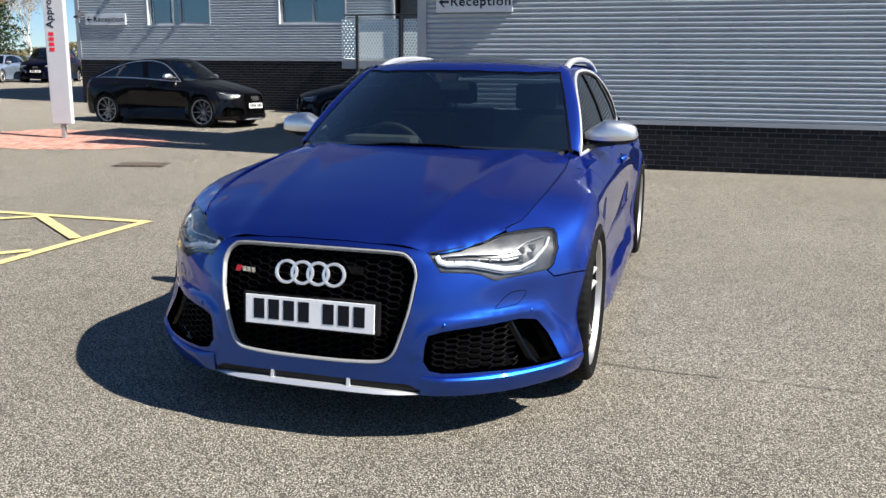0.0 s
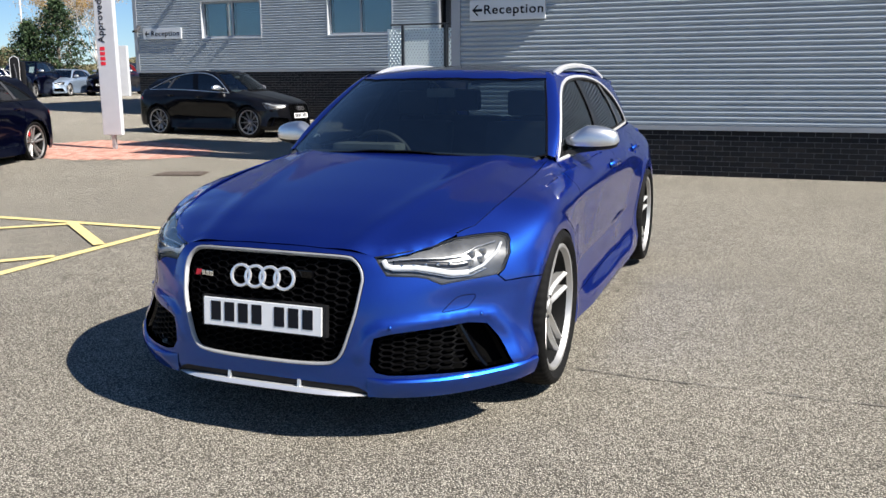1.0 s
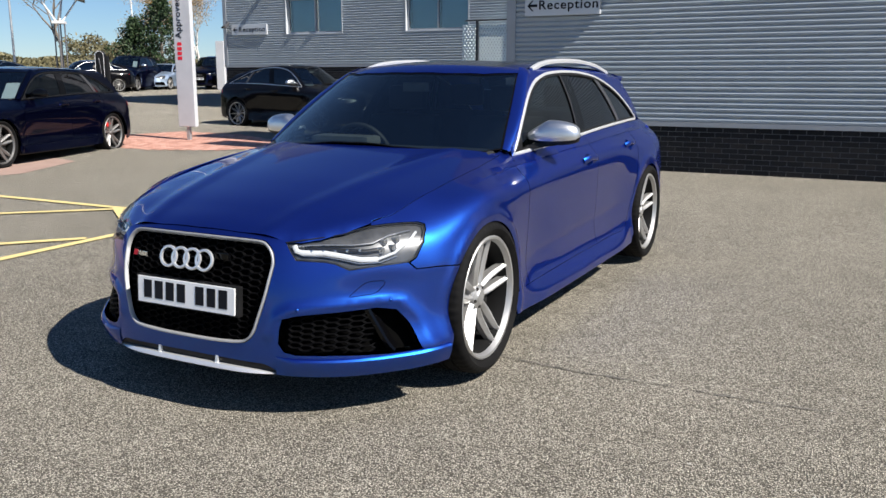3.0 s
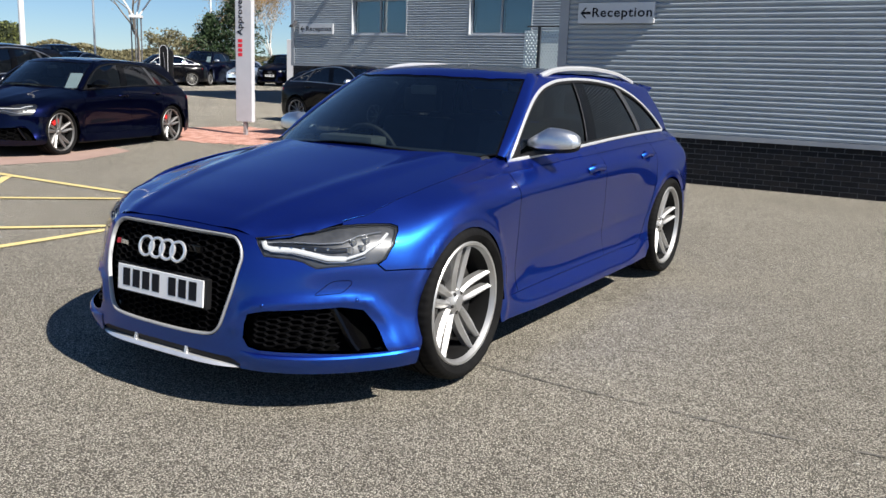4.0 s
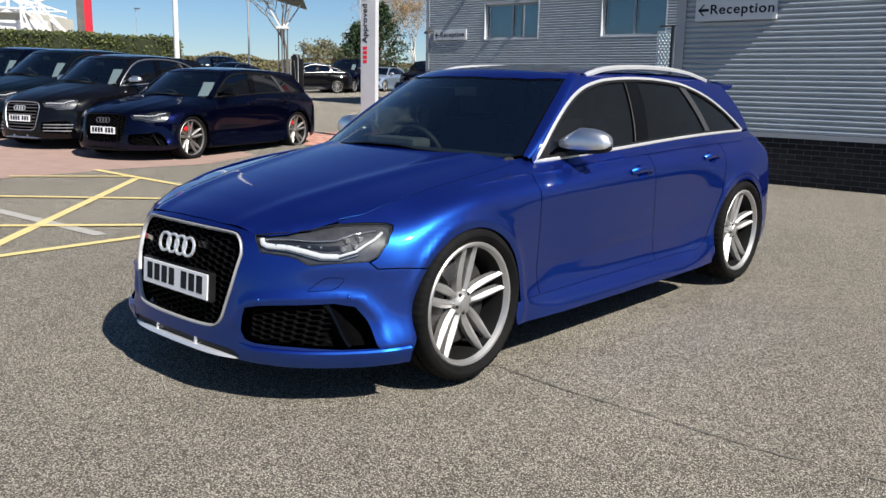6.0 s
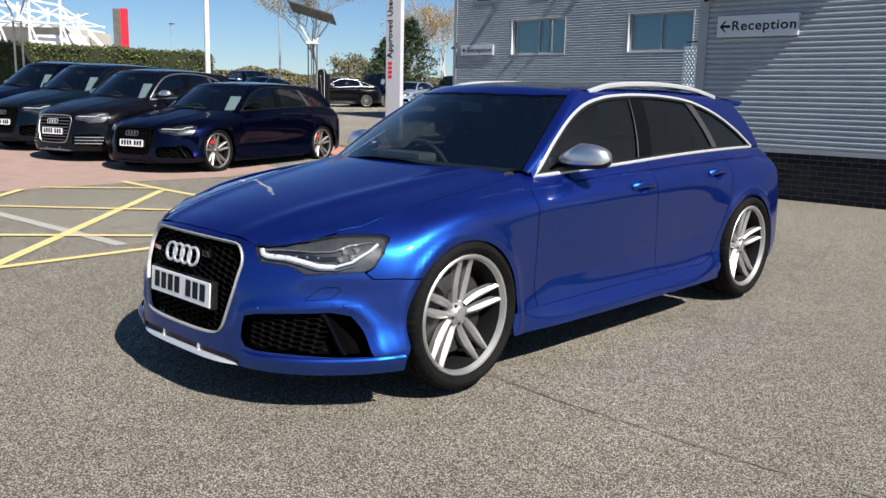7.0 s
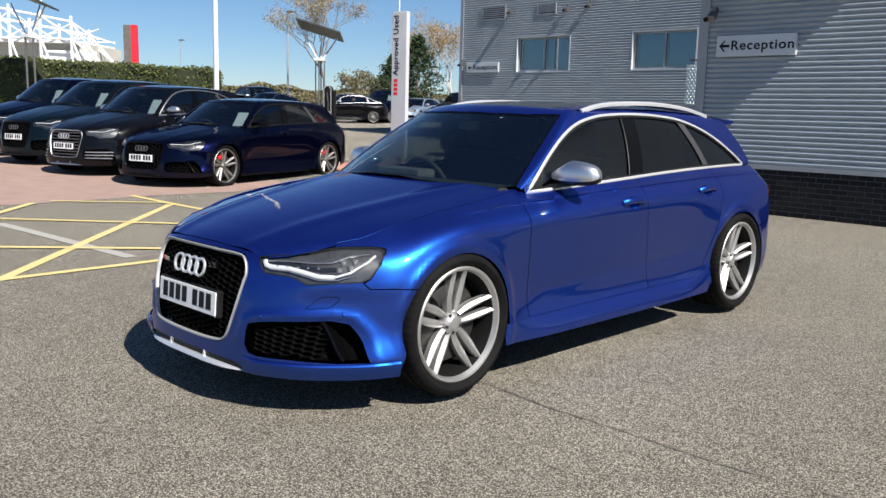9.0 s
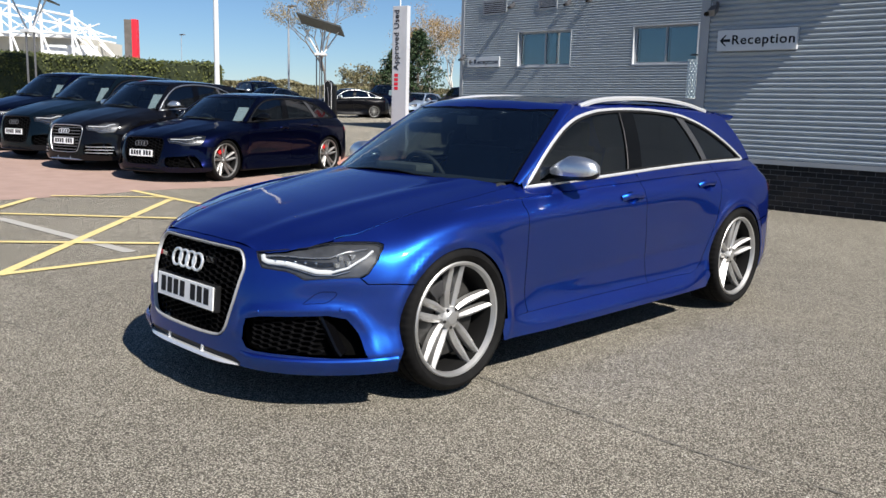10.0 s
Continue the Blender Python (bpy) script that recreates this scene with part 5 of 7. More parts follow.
    sail = clip(inner, (1.72, 0.9), (1.80, 1.2))
    both("mirror_sail", skin_panel(sail, [], shell_point(-0.003), 0.03), M_BLACKPLASTIC)
    bp = clip(clip(inner, (2.711, 1.366), (2.566, 1.0)), (2.735, 1.0), (2.866, 1.366))
    both("middle_pillar", skin_panel(bp, [], shell_point(-0.003), 0.03), M_GLOSSBLACK, "gloss black window pillar")
    if main:
        lp = [shell_point(0.0005)(p) for p in densified([(2.574, 1.010), (2.700, 1.352)], 0.03, False)]
        both_raw("pillar_strip", sweep([p[0] for p in lp], [(-0.002, -0.004), (-0.002, 0.001), (0.0, 0.002), (0.002, 0.001), (0.002, -0.004)], False, [p[1] for p in lp]), M_PILLAR, "thin satin strip")
    dp = clip(clip(inner, (3.392, 1.345), (3.591, 1.02)), (3.669, 1.02), (3.473, 1.346))
    both("rear_pillar", skin_panel(dp, [], shell_point(-0.001), 0.03), M_PILLAR, "satin grey window pillar")
    sp = shell_point(0.001)
    pts = [sp(p) for p in DLO_S]
    both_raw("window_trim", sweep([p[0] for p in pts], [(-0.009, -0.004), (-0.009, 0.003), (-0.005, 0.006), (0.005, 0.006), (0.009, 0.003), (0.009, -0.004)], True, [p[1] for p in pts]), trim, "bright window surround")
    pts = [sp(p) for p in shrink(DLO_S, 0.012)]
    both_raw("window_seal", sweep([p[0] for p in pts], [(-0.009, -0.008), (-0.009, 0.001), (0.009, 0.001), (0.009, -0.008)], True, [p[1] for p in pts]), M_BLACKPLASTIC)
    # back window: closes the shell behind
    bw = []
    for z in np.linspace(1.018, 1.37, 8):
        yr = spline([1.018, 1.10, 1.20, 1.30, 1.37], [4.475, 4.41, 4.31, 4.20, 4.14], z)
        xe = float(shell_x(yr, min(z, 1.355)))
        for k in range(13):
            x = xe * (1 - k / 6)
            bw.append((x, float(yr) + 0.17 * (1 - (x / xe) ** 2), z))
    raw("back_window", (bw, [(r * 13 + k, r * 13 + k + 1, r * 13 + k + 14, r * 13 + k + 13) for r in range(7) for k in range(12)]), M_BACKGLASS, "tinted tailgate glass")
    if main:
        pv = []
        for x in np.linspace(-0.56, 0.56, 21):
            e = (abs(x) / 0.56) ** 4
            zr = float(roof_z(x, 4.12)) + 0.002
            for y, z in ((4.10 - 0.02 * e, zr), (4.30 - 0.04 * e, zr - 0.010 - 0.004 * e), (4.47 - 0.07 * e, zr - 0.012 - 0.008 * e), (4.475 - 0.07 * e, zr - 0.022 - 0.008 * e), (4.42 - 0.07 * e, zr - 0.050 - 0.006 * e), (4.20, zr - 0.055)):
                pv.append((x, y, z))
        pf = [(i * 6 + k, i * 6 + k + 1, i * 6 + k + 7, i * 6 + k + 6) for i in range(20) for k in range(5)]
        raw("roof_spoiler", (pv, pf + [tuple(range(6))[::-1], tuple(range(120, 126))]), paint_mat, "body-coloured roof spoiler")
    if rails:
        path = [(0.572, 2.34, 1.382), (0.572, 2.42, 1.402), (0.570, 2.53, 1.422), (0.568, 2.70, 1.437), (0.567, 3.0, 1.447), (0.566, 3.3, 1.444), (0.562, 3.6, 1.426), (0.558, 3.8, 1.399), (0.555, 3.94, 1.376)]
        kk = np.linspace(0, 1, len(path))
        path = spline(kk, np.array(path), np.linspace(0, 1, 30))
        both_raw("roof_rail", sweep(path, [(-0.017, -0.012), (-0.018, 0.004), (-0.012, 0.012), (0.0, 0.015), (0.012, 0.012), (0.018, 0.004), (0.017, -0.012)]), rails, "brushed aluminium roof rail")
    raw("cowl", skin_panel(full_loop([(0, 1.235), (0.2, 1.245), (0.4, 1.30), (0.58, 1.38), (0.66, 1.43), (0.735, 1.49), (0.722, 1.56), (0.60, 1.48), (0.48, 1.41), (0.25, 1.34), (0, 1.32)]), [], height_point(lambda x, y: hood_z(x, y) - 0.022), 0.05)[:2], M_MESH)
    for s in (-1, 1) if not main else ():
        wp = [(0.02 + s * 0.03 + (0.55 * t if s > 0 else -0.52 * t), 1.292 + 0.03 * t + 0.10 * t * t) for t in np.linspace(0, 1, 12)]
        wp = [(x, y, float(ws_z(x, y)) + 0.006) for x, y in wp]
        raw("wiper", sweep(wp, [(-0.006, -0.008), (-0.006, 0.004), (0.006, 0.004), (0.006, -0.008)]), M_BLACKPLASTIC)

    # radiator grille
    def g_y(x, z, back=0.0):
        return float(from_front(abs(x), z)[0][1]) + back
    fr = [from_front(x, z) for x, z in shrink(densified(full_loop(GRILLE), 0.025), 0.008)]
    raw("grille_frame", sweep([p + n * 0.004 for p, n in fr], [(-0.0052, -0.012), (-0.005, 0.002), (-0.002, 0.005), (0.0025, 0.004), (0.005, 0.0), (0.005, -0.012)], True, [n for p, n in fr]), frame_mat, "satin metal grille surround")
    gin = shrink(densified(full_loop(GRILLE), 0.025), 0.014)
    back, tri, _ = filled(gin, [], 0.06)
    # near-black sheet paints in the shade behind the grille bars
    raw("grille_backing", ([(x, g_y(x, z, 0.055), z) for x, z in back], [tuple(t) for t in tri]), M_GAPSHADE)
    gm = grille_mat or M_MESH
    if main:
        raw("honeycomb", hexes(gin, 0.058, 0.026, lambda x, z: g_y(x, z, 0.020), 0.003), gm, "gloss black honeycomb grille", smooth=False)
    elif slats:
        for k in range(8):
            z = 0.33 + 0.047 * k
            w = 0.31 + 0.05 * (z - 0.3) / 0.4
            raw("grille_slat", sweep([(x, g_y(x, z, 0.006), z) for x in np.linspace(-w, w, 13)], [(-0.004, -0.006), (-0.004, 0.006), (0.004, 0.006), (0.004, -0.006)]), M_GREYMETAL)
    else:
        raw("honeycomb", hexes(gin, 0.08, 0.046, lambda x, z: g_y(x, z, 0.012), 0.006), gm, "black honeycomb grille", smooth=False)
    # plate with plain bars for its characters
    pl = new("number_plate")
    pl.parent = car
    pl.matrix_basis = pose(0, 0.018 * S[1], 0.4565 * S[2], -4, 0, 0)
    part("plate_carrier", box(-0.272, 0.275, 0.003, 0.030, -0.062, 0.062, 0.004), M_BLACKPLASTIC, pl)
    part("plate", box(-0.26, 0.26, -0.003, 0.003, -0.0555, 0.0555, 0.002), M_PLATE, pl, "white number plate with dark bars")
    for k, cx in enumerate((-0.203, -0.142, -0.081, -0.020, 0.079, 0.140, 0.201)):
        part("bar", box(cx - 0.022, cx + 0.022, -0.0042, -0.0031, -0.034, 0.042), M_DARKLETTER, pl)
    # four joined rings and a small red-and-silver badge
    bd = new("ring_badge")
    bd.parent = car
    ry = g_y(0.05, 0.607) - 0.012
    bd.matrix_basis = pose(0, ry * S[1], 0.607 * S[2], -14, 0, 0)
    for k in range(4):
        cx = (k - 1.5) * 0.0635
        v, f = sweep([(cx + 0.0405 * math.cos(2 * math.pi * i / 40), 0, 0.0405 * math.sin(2 * math.pi * i / 40)) for i in range(40)], [(-0.0062, -0.004), (-0.005, 0.004), (0, 0.006), (0.005, 0.004), (0.0062, -0.004)], True, [(0, -1, 0)] * 40)
        mesh_ob("ring", v, f, M_RING if main or slats else M_GREYMETAL, bd, smooth=True, sharp=50)
    if main:
        bx, bz = -0.30, 0.598
        yy = g_y(bx, bz) - 0.002
        mesh_ob("model_badge", [(bx - 0.028, yy, bz - 0.012), (bx - 0.004, yy, bz - 0.012), (bx + 0.004, yy, bz + 0.012), (bx - 0.020, yy, bz + 0.012)], [(0, 1, 2, 3)], M_REDLETTER, car, "small red and silver badge")
        for k in range(3):
            x0 = bx + 0.006 + k * 0.021
            yy = g_y(x0, bz) - 0.002
            part("badge_bar", box(x0, x0 + 0.016, yy - 0.003, yy, bz - 0.010, bz + 0.010, 0.001), M_CHROME, car)
        part("tow_cover", box(0.13, 0.20, g_y(0.16, 0.625) + 0.004, g_y(0.16, 0.625) + 0.02, 0.61, 0.64, 0.004), M_GLOSSBLACK, car)

    # side intakes
    itl = densified(INTAKE, 0.02)
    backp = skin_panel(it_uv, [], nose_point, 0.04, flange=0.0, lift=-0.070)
    # back wall of the intake, its inner shade put into the colour
    both_raw("intake_backing", backp[:2], M_GAPSHADE)
    mesh_zone = clip(shrink(itl, 0.006), (0.745, 0.2), (0.70, 0.45))
    both_raw("intake_mesh", hexes(mesh_zone, 0.052 if main else 0.09, 0.022 if main else 0.05, lambda x, z: g_y(x, z, 0.030), 0.003), M_MESH, "black honeycomb intake mesh", smooth=False)
    vane = []
    for t in np.linspace(0, 1, 10):
        x, z = 0.715 + 0.075 * t + 0.02 * t * t, 0.420 - 0.168 * t
        p, n = from_front(x, z)
        vane.append(p - n * 0.030)
    both_raw("intake_vane", sweep(vane, [(-0.018, -0.04), (-0.016, 0.012), (-0.008, 0.020), (0.008, 0.016), (0.016, -0.04)], False, [(0.35, -1, 0)] * 10), M_GLOSSBLACK)
    if slats:
        for z in (0.285, 0.330, 0.375):
            bp3 = [from_front(x, z)[0] for x in np.linspace(0.47, 0.83, 12)]
            both_raw("intake_bar", sweep(bp3, [(-0.006, -0.006), (-0.006, 0.006), (0.006, 0.006), (0.006, -0.006)]), M_SATIN)
    # bumper blade: a crisp ledge along the foot of the bumper corner
    if main:
        bl = []
        for x, z in densified([(0.425, 0.232), (0.50, 0.226), (0.66, 0.222), (0.78, 0.222), (0.86, 0.225), (0.90, 0.229)], 0.02, False):
            p, n = from_front(x, z)
            bl.append((p, np.array((n[0], n[1], 0)) / np.hypot(n[0], n[1])))
        for y in (0.49, 0.505, 0.525, 0.545):
            p, n = from_side(y, 0.230)
            bl.append((p, np.array((n[0], n[1], 0)) / np.hypot(n[0], n[1])))
        nb = len(bl)
        prof = ((0.016, 0.0), (0.014, 0.010), (0.006, 0.016), (-0.006, 0.016), (-0.036, 0.006), (-0.060, -0.006))
        bv = [p + n * o * min(1, (i + 1) / 5) + np.array((0, 0, h)) for i, (p, n) in enumerate(bl) for h, o in prof]
        both_raw("bumper_blade", (bv, [(i * 6 + k, i * 6 + k + 1, (i + 1) * 6 + k + 1, (i + 1) * 6 + k) for i in range(nb - 1) for k in range(5)]), paint_mat, sharp=35)
    # lower strip with two brackets
    sx = np.linspace(-0.425, 0.425, 35)
    sv, sf = [], []
    for x in sx:
        e = abs(x) / 0.425
        th = 0.0095 * max(1 - e ** 5, 0.06)
        y0, zc = g_y(x, 0.20) - 0.020 + 0.026 * e ** 5, 0.184 - 0.010 * e ** 3
        sv += [(x, y0 + 0.010, zc - th), (x, y0, zc - th), (x, y0 - 0.003, zc - th * 0.6), (x, y0 + 0.006, zc + th), (x, y0 + 0.034, zc + th * 0.9), (x, y0 + 0.034, zc - th)]
    for i in range(34):
        sf += [(i * 6 + k, i * 6 + (k + 1) % 6, i * 6 + 6 + (k + 1) % 6, i * 6 + 6 + k) for k in range(6)]
    raw("lower_strip", (sv, sf), lip_mat, "satin silver strip under the bumper", sharp=30)
    for x in (-0.155, 0.155):
        y0 = g_y(x, 0.20) - 0.006
        raw("strip_bracket", ([(x - 0.006, y0 - 0.004, 0.188), (x + 0.006, y0 - 0.004, 0.188), (x + 0.006, y0 + 0.004, 0.222), (x - 0.006, y0 + 0.004, 0.222), (x - 0.006, y0 + 0.03, 0.188), (x + 0.006, y0 + 0.03, 0.188), (x + 0.006, y0 + 0.03, 0.222), (x - 0.006, y0 + 0.03, 0.222)], [(0, 1, 2, 3), (4, 7, 6, 5), (0, 4, 5, 1), (3, 2, 6, 7), (0, 3, 7, 4), (1, 5, 6, 2)]), lip_mat, smooth=False)

    # headlamps: car > headlamp > lens, housing, light guides, projectors
    for s in (1, -1):
        hl = new("headlamp")
        hl.parent = car
        tagged(hl, "clear headlamp with white light guides")
        F = np.array((s, 1, 1))

        def lamp(nm, vf, mat, lab="", smooth=True, sharp=40):
            v = [np.asarray(p, float) * F for p in vf[0]]
            f = vf[1] if s > 0 else [tuple(qq[::-1]) for qq in vf[1]]
            return raw(nm, (v, f), mat, lab, smooth, sharp, hl)

        def lamp_path(pts, lift):
            out = []
            for x, z in densified(pts, 0.02, False):
                p, n = from_front(x, z + 0.006)
                out.append((p + n * lift, n))
            return out
        hl_uv = [nose_param(from_front(x, z)[0]) for x, z in densified(HEADLAMP, 0.02)]
        lens = skin_panel(hl_uv, [], nose_point, 0.03, flange=0.0, lift=0.0)
        o = lamp("lens", lens[:2], M_LENS, "clear lens")
        o.visible_shadow = False
        lamp("housing", skin_panel(hl_uv, [], nose_point, 0.04, flange=0.0, lift=-0.014)[:2], M_LAMPGREY if main or slats else M_LAMPDARK)
        wl = [from_front(x, z) for x, z in densified(HEADLAMP, 0.02)]
        nW = len(wl)
        wv = [p - n * 0.001 for p, n in wl] + [p - n * 0.015 for p, n in wl]
        lamp("bezel_wall", (wv, [(i, (i + 1) % nW, nW + (i + 1) % nW, nW + i) for i in range(nW)]), M_LAMPSILVER)
        edge = [from_front(x, z) for x, z in shrink(densified(HEADLAMP, 0.02), 0.003)]
        lamp("bezel", sweep([p for p, n in edge], [(-0.002, -0.005), (-0.002, -0.001), (0.002, -0.001), (0.002, -0.005)], True, [n for p, n in edge]), M_BLACKPLASTIC)
        low = [(0.452, 0.676), (0.466, 0.655), (0.485, 0.648), (0.560, 0.645), (0.620, 0.632), (0.680, 0.616), (0.730, 0.614), (0.772, 0.634), (0.803, 0.680), (0.806, 0.708)]
        top = [(0.466, 0.674), (0.56, 0.676), (0.64, 0.672), (0.70, 0.676), (0.735, 0.702), (0.785, 0.714)]
        if main:
            strips = [("light_guide", low[:7], 0.0100, -0.005, M_DRL), ("light_guide", low[6:], 0.0055, -0.005, M_DRL), ("light_guide", top, 0.0035, -0.006, M_LAMPGREY2),
                      ("dark_band", [(0.49, 0.661), (0.56, 0.660), (0.63, 0.653), (0.69, 0.646), (0.735, 0.652)], 0.0105, -0.0115, M_LAMPDARK),
                      ("reflector", [(0.488, 0.637), (0.560, 0.632), (0.62, 0.618), (0.68, 0.601), (0.74, 0.601), (0.78, 0.62)], 0.003, -0.008, M_LAMPGREY2)]
        else:
            strips = [("light_guide", [(x, z + 0.006) for x, z in top], 0.006, -0.005, M_DRL), ("reflector", low[2:8], 0.005, -0.007, M_LAMPGREY2)]
        for nm, pts, w, depth, mat in strips:
            lp = lamp_path(pts, depth)
            lamp(nm, sweep([p for p, n in lp], [(-w, -0.008), (-w, 0.0), (-w * 0.5, 0.003), (w * 0.5, 0.003), (w, 0.0), (w, -0.008)], False, [n for p, n in lp]), mat)
        for k, x in enumerate((0.515, 0.553, 0.591, 0.629, 0.667)):
            p, n = from_front(x, 0.659 - 0.0002 * k)
            p = p - n * 0.006
            bm = bmesh.new()
            bmesh.ops.create_uvsphere(bm, u_segments=12, v_segments=8, radius=0.0065)
            bmesh.ops.translate(bm, verts=bm.verts, vec=Vector(p * F * S))
            part("projector", bm, M_CHROME, hl, smooth=True)
        for x, z in ((0.730, 0.686), (0.762, 0.692), (0.732, 0.655), (0.762, 0.664)):
            p, n = from_front(x, z)
            p = (p - n * 0.014) * F * S
            part("reflector_cell", box(p[0] - 0.012, p[0] + 0.012, p[1] - 0.012, p[1] + 0.012, p[2] - 0.011, p[2] + 0.011, 0.003), M_LAMPGREY2, hl)
    # washer covers, drawn by near-black strips as the shade in their shut lines
    if main:
        for s in (1, -1):
            lp = [from_front(x, z) for x, z in densified(rounded([(0.652, 0.476), (0.690, 0.523), (0.708, 0.533), (0.748, 0.533), (0.752, 0.520), (0.728, 0.483)], 0.010), 0.012)]
            raw("washer_gap_shade", sweep([p * np.array((s, 1, 1)) for p, n in lp], [(-0.0013, -0.002), (-0.0013, 0.0009), (0.0013, 0.0009), (0.0013, -0.002)], True, [n * np.array((s, 1, 1)) for p, n in lp]), M_GAPSHADE)
        for x, z in ((0.50, 0.435), (0.775, 0.455), (-0.50, 0.435), (-0.775, 0.455)):
            p, n = from_front(x, z)
            v, f = revolve([(0.0, 0.002), (0.007, 0.0015), (0.0085, -0.002)], 16)
            ob = mesh_ob("parking_sensor", v, f, paint_mat, car, smooth=True)
            ob.matrix_basis = Matrix.Translation(p) @ Vector(n).to_track_quat('X', 'Z').to_matrix().to_4x4()

    # mirrors: housing cap above, black base below
    for s in (1, -1):
        mi = new("door_mirror")
        mi.parent = car
        mi.matrix_basis = pose(0.90 * s * S[0], 1.875 * S[1], 1.036 * S[2])
        ns, nr = 20, 28
        rings = []
        for i in range(ns + 1):
            t = i / ns
            e = math.sin(math.acos(min(1, abs(2 * t - 1)))) if 0 < t < 1 else 0.0
            e = max(e, 0.02) ** 0.62
            x = -0.150 + 0.285 * t
            hy = 0.088 * e * (0.90 - 0.16 * t)
            hz = 0.088 * e * (1.0 - 0.12 * t) * min(1.0, 0.30 + 1.75 * t)
            row = []
            for k in range(nr):
                a = 2 * math.pi * k / nr
                ca, sa = math.cos(a), math.sin(a)
                row.append((x * s, -math.copysign(abs(ca) ** 0.8, ca) * hy + 0.03 * t, (sa ** 0.8 * hz if sa > 0 else -abs(sa) ** 0.8 * 0.052 * e) - 0.008))
            rings.append(row)
        top = [k for k in range(nr) if math.sin(2 * math.pi * (k + 0.5) / nr) > -0.38]
        for nm, ks, mat in (("mirror_cap", top, mirror_mat), ("mirror_base", [k for k in range(nr) if k not in top], M_BLACKPLASTIC)):
            vs = [p for row in rings for p in row]
            fs = []
            for i in range(ns):
                for k in ks:
                    q4 = (i * nr + k, i * nr + (k + 1) % nr, (i + 1) * nr + (k + 1) % nr, (i + 1) * nr + k)
                    fs.append(q4 if s < 0 else q4[::-1])
            mesh_ob(nm, vs, fs, mat, mi, "satin silver mirror cap" if nm == "mirror_cap" and mirror_mat is M_SATIN else "", smooth=True)
        v, f = sweep([(-0.17 * s, -0.06, -0.075), (-0.11 * s, -0.03, -0.066), (-0.05 * s, -0.01, -0.055), (0.02 * s, 0.0, -0.045)], [(-0.035, -0.012), (-0.03, 0.012), (0.03, 0.012), (0.035, -0.012)])
        mesh_ob("mirror_arm", v, f, M_BLACKPLASTIC, mi, smooth=True, sharp=50)
        part("mirror_glass", box(-0.085, 0.075, 0.072, 0.076, -0.04, 0.045, 0.002), M_CHROME, mi)
    # door handles
    for s, pair, y0, y1, zz in ((1, doors, 2.335, 2.555, 0.853), (1, rdoors, 3.27, 3.50, 0.882)):
        for k in (0, 1):
            sg = 1 if k == 0 else -1
            lp = []
            for t in np.linspace(0, 1, 11):
                h = from_side(y0 + (y1 - y0) * t, zz + 0.006 * math.sin(math.pi * t))
                lift = 0.024 * min(1, 6 * t, 6 * (1 - t)) ** 0.5 + 0.002
                lp.append((h[0] + h[1] * lift) * np.array((sg, 1, 1)) * S)
            v, f = sweep(lp, [(-0.015, -0.006), (-0.018, 0.002), (-0.012, 0.009), (0.0, 0.011), (0.012, 0.009), (0.018, 0.002), (0.015, -0.006)], False, [(sg, 0, 0.15)] * 11)
            mesh_ob("door_handle", v, f, paint_mat, pair[k], smooth=True, sharp=60)
            bowl, faces = [], []
            yc, zc = (y0 + y1) / 2, zz - 0.002
            for r, dep in ((1.0, 0.0), (0.9, 0.010), (0.7, 0.019), (0.4, 0.023), (0.02, 0.024)):
                for i in range(24):
                    a = 2 * math.pi * i / 24
                    hh = from_side(yc + 0.066 * r * math.cos(a), zc + 0.036 * r * math.sin(a))
                    bowl.append((hh[0] - hh[1] * dep) * np.array((sg, 1, 1)) * S)
            for q5 in range(4):
                for i in range(24):
                    f4 = (q5 * 24 + i, q5 * 24 + (i + 1) % 24, (q5 + 1) * 24 + (i + 1) % 24, (q5 + 1) * 24 + i)
                    faces.append(f4 if sg > 0 else f4[::-1])
            mesh_ob("handle_recess", bowl, faces, paint_mat, pair[k], smooth=True)
    # tail lamps on the rear corner
    tl = [(4.402, 0.80), (4.424, 0.797), (4.420, 0.862), (4.410, 0.865)]
    both("tail_lamp", skin_panel(side_loop(tl), [], side_point, 0.04, lift=0.003), M_TAILRED, "red tail lamp")

    # dark inside: engine bay, floor pan, wheel housings, cabin
    def tub(nm, b, mat, bev=0.02):
        bm = box(b[0] * S[0], b[1] * S[0], b[2] * S[1], b[3] * S[1], b[4] * S[2], b[5] * S[2], bev)
        return part(nm, bm, mat, car)
    ty = [(x, y, z) for z in (0.150, 0.160) for x, y in ((-0.86, 0.60), (-0.74, 0.36), (-0.55, 0.17), (-0.36, 0.09), (0.0, 0.06), (0.36, 0.09), (0.55, 0.17), (0.74, 0.36), (0.86, 0.60), (0.6, 0.62), (0.6, 1.3), (-0.6, 1.3), (-0.6, 0.62))]
    raw("under_tray", (ty, [tuple(range(13))[::-1], tuple(range(13, 26))]), M_BLACKPLASTIC, smooth=False)
    tub("engine_bay", (-0.50, 0.50, 0.20, 1.40, 0.17, 0.66), M_BLACKPLASTIC)
    tub("floor_pan", (-0.86, 0.86, 1.36, 3.30, 0.15, 0.24), M_BLACKPLASTIC)
    tub("cabin_floor", (-0.74, 0.74, 1.42, 4.42, 0.24, 0.80), M_CABIN)
    for ax in (AX_F, AX_R):
        lv, lf = [], []
        hy, hz, kz = (ax, 0.352, 0.965) if ax == AX_R else (ax + 0.015, 0.345, 0.945)
        for i in range(25):
            a = radians(-25 + 230 * i / 24)
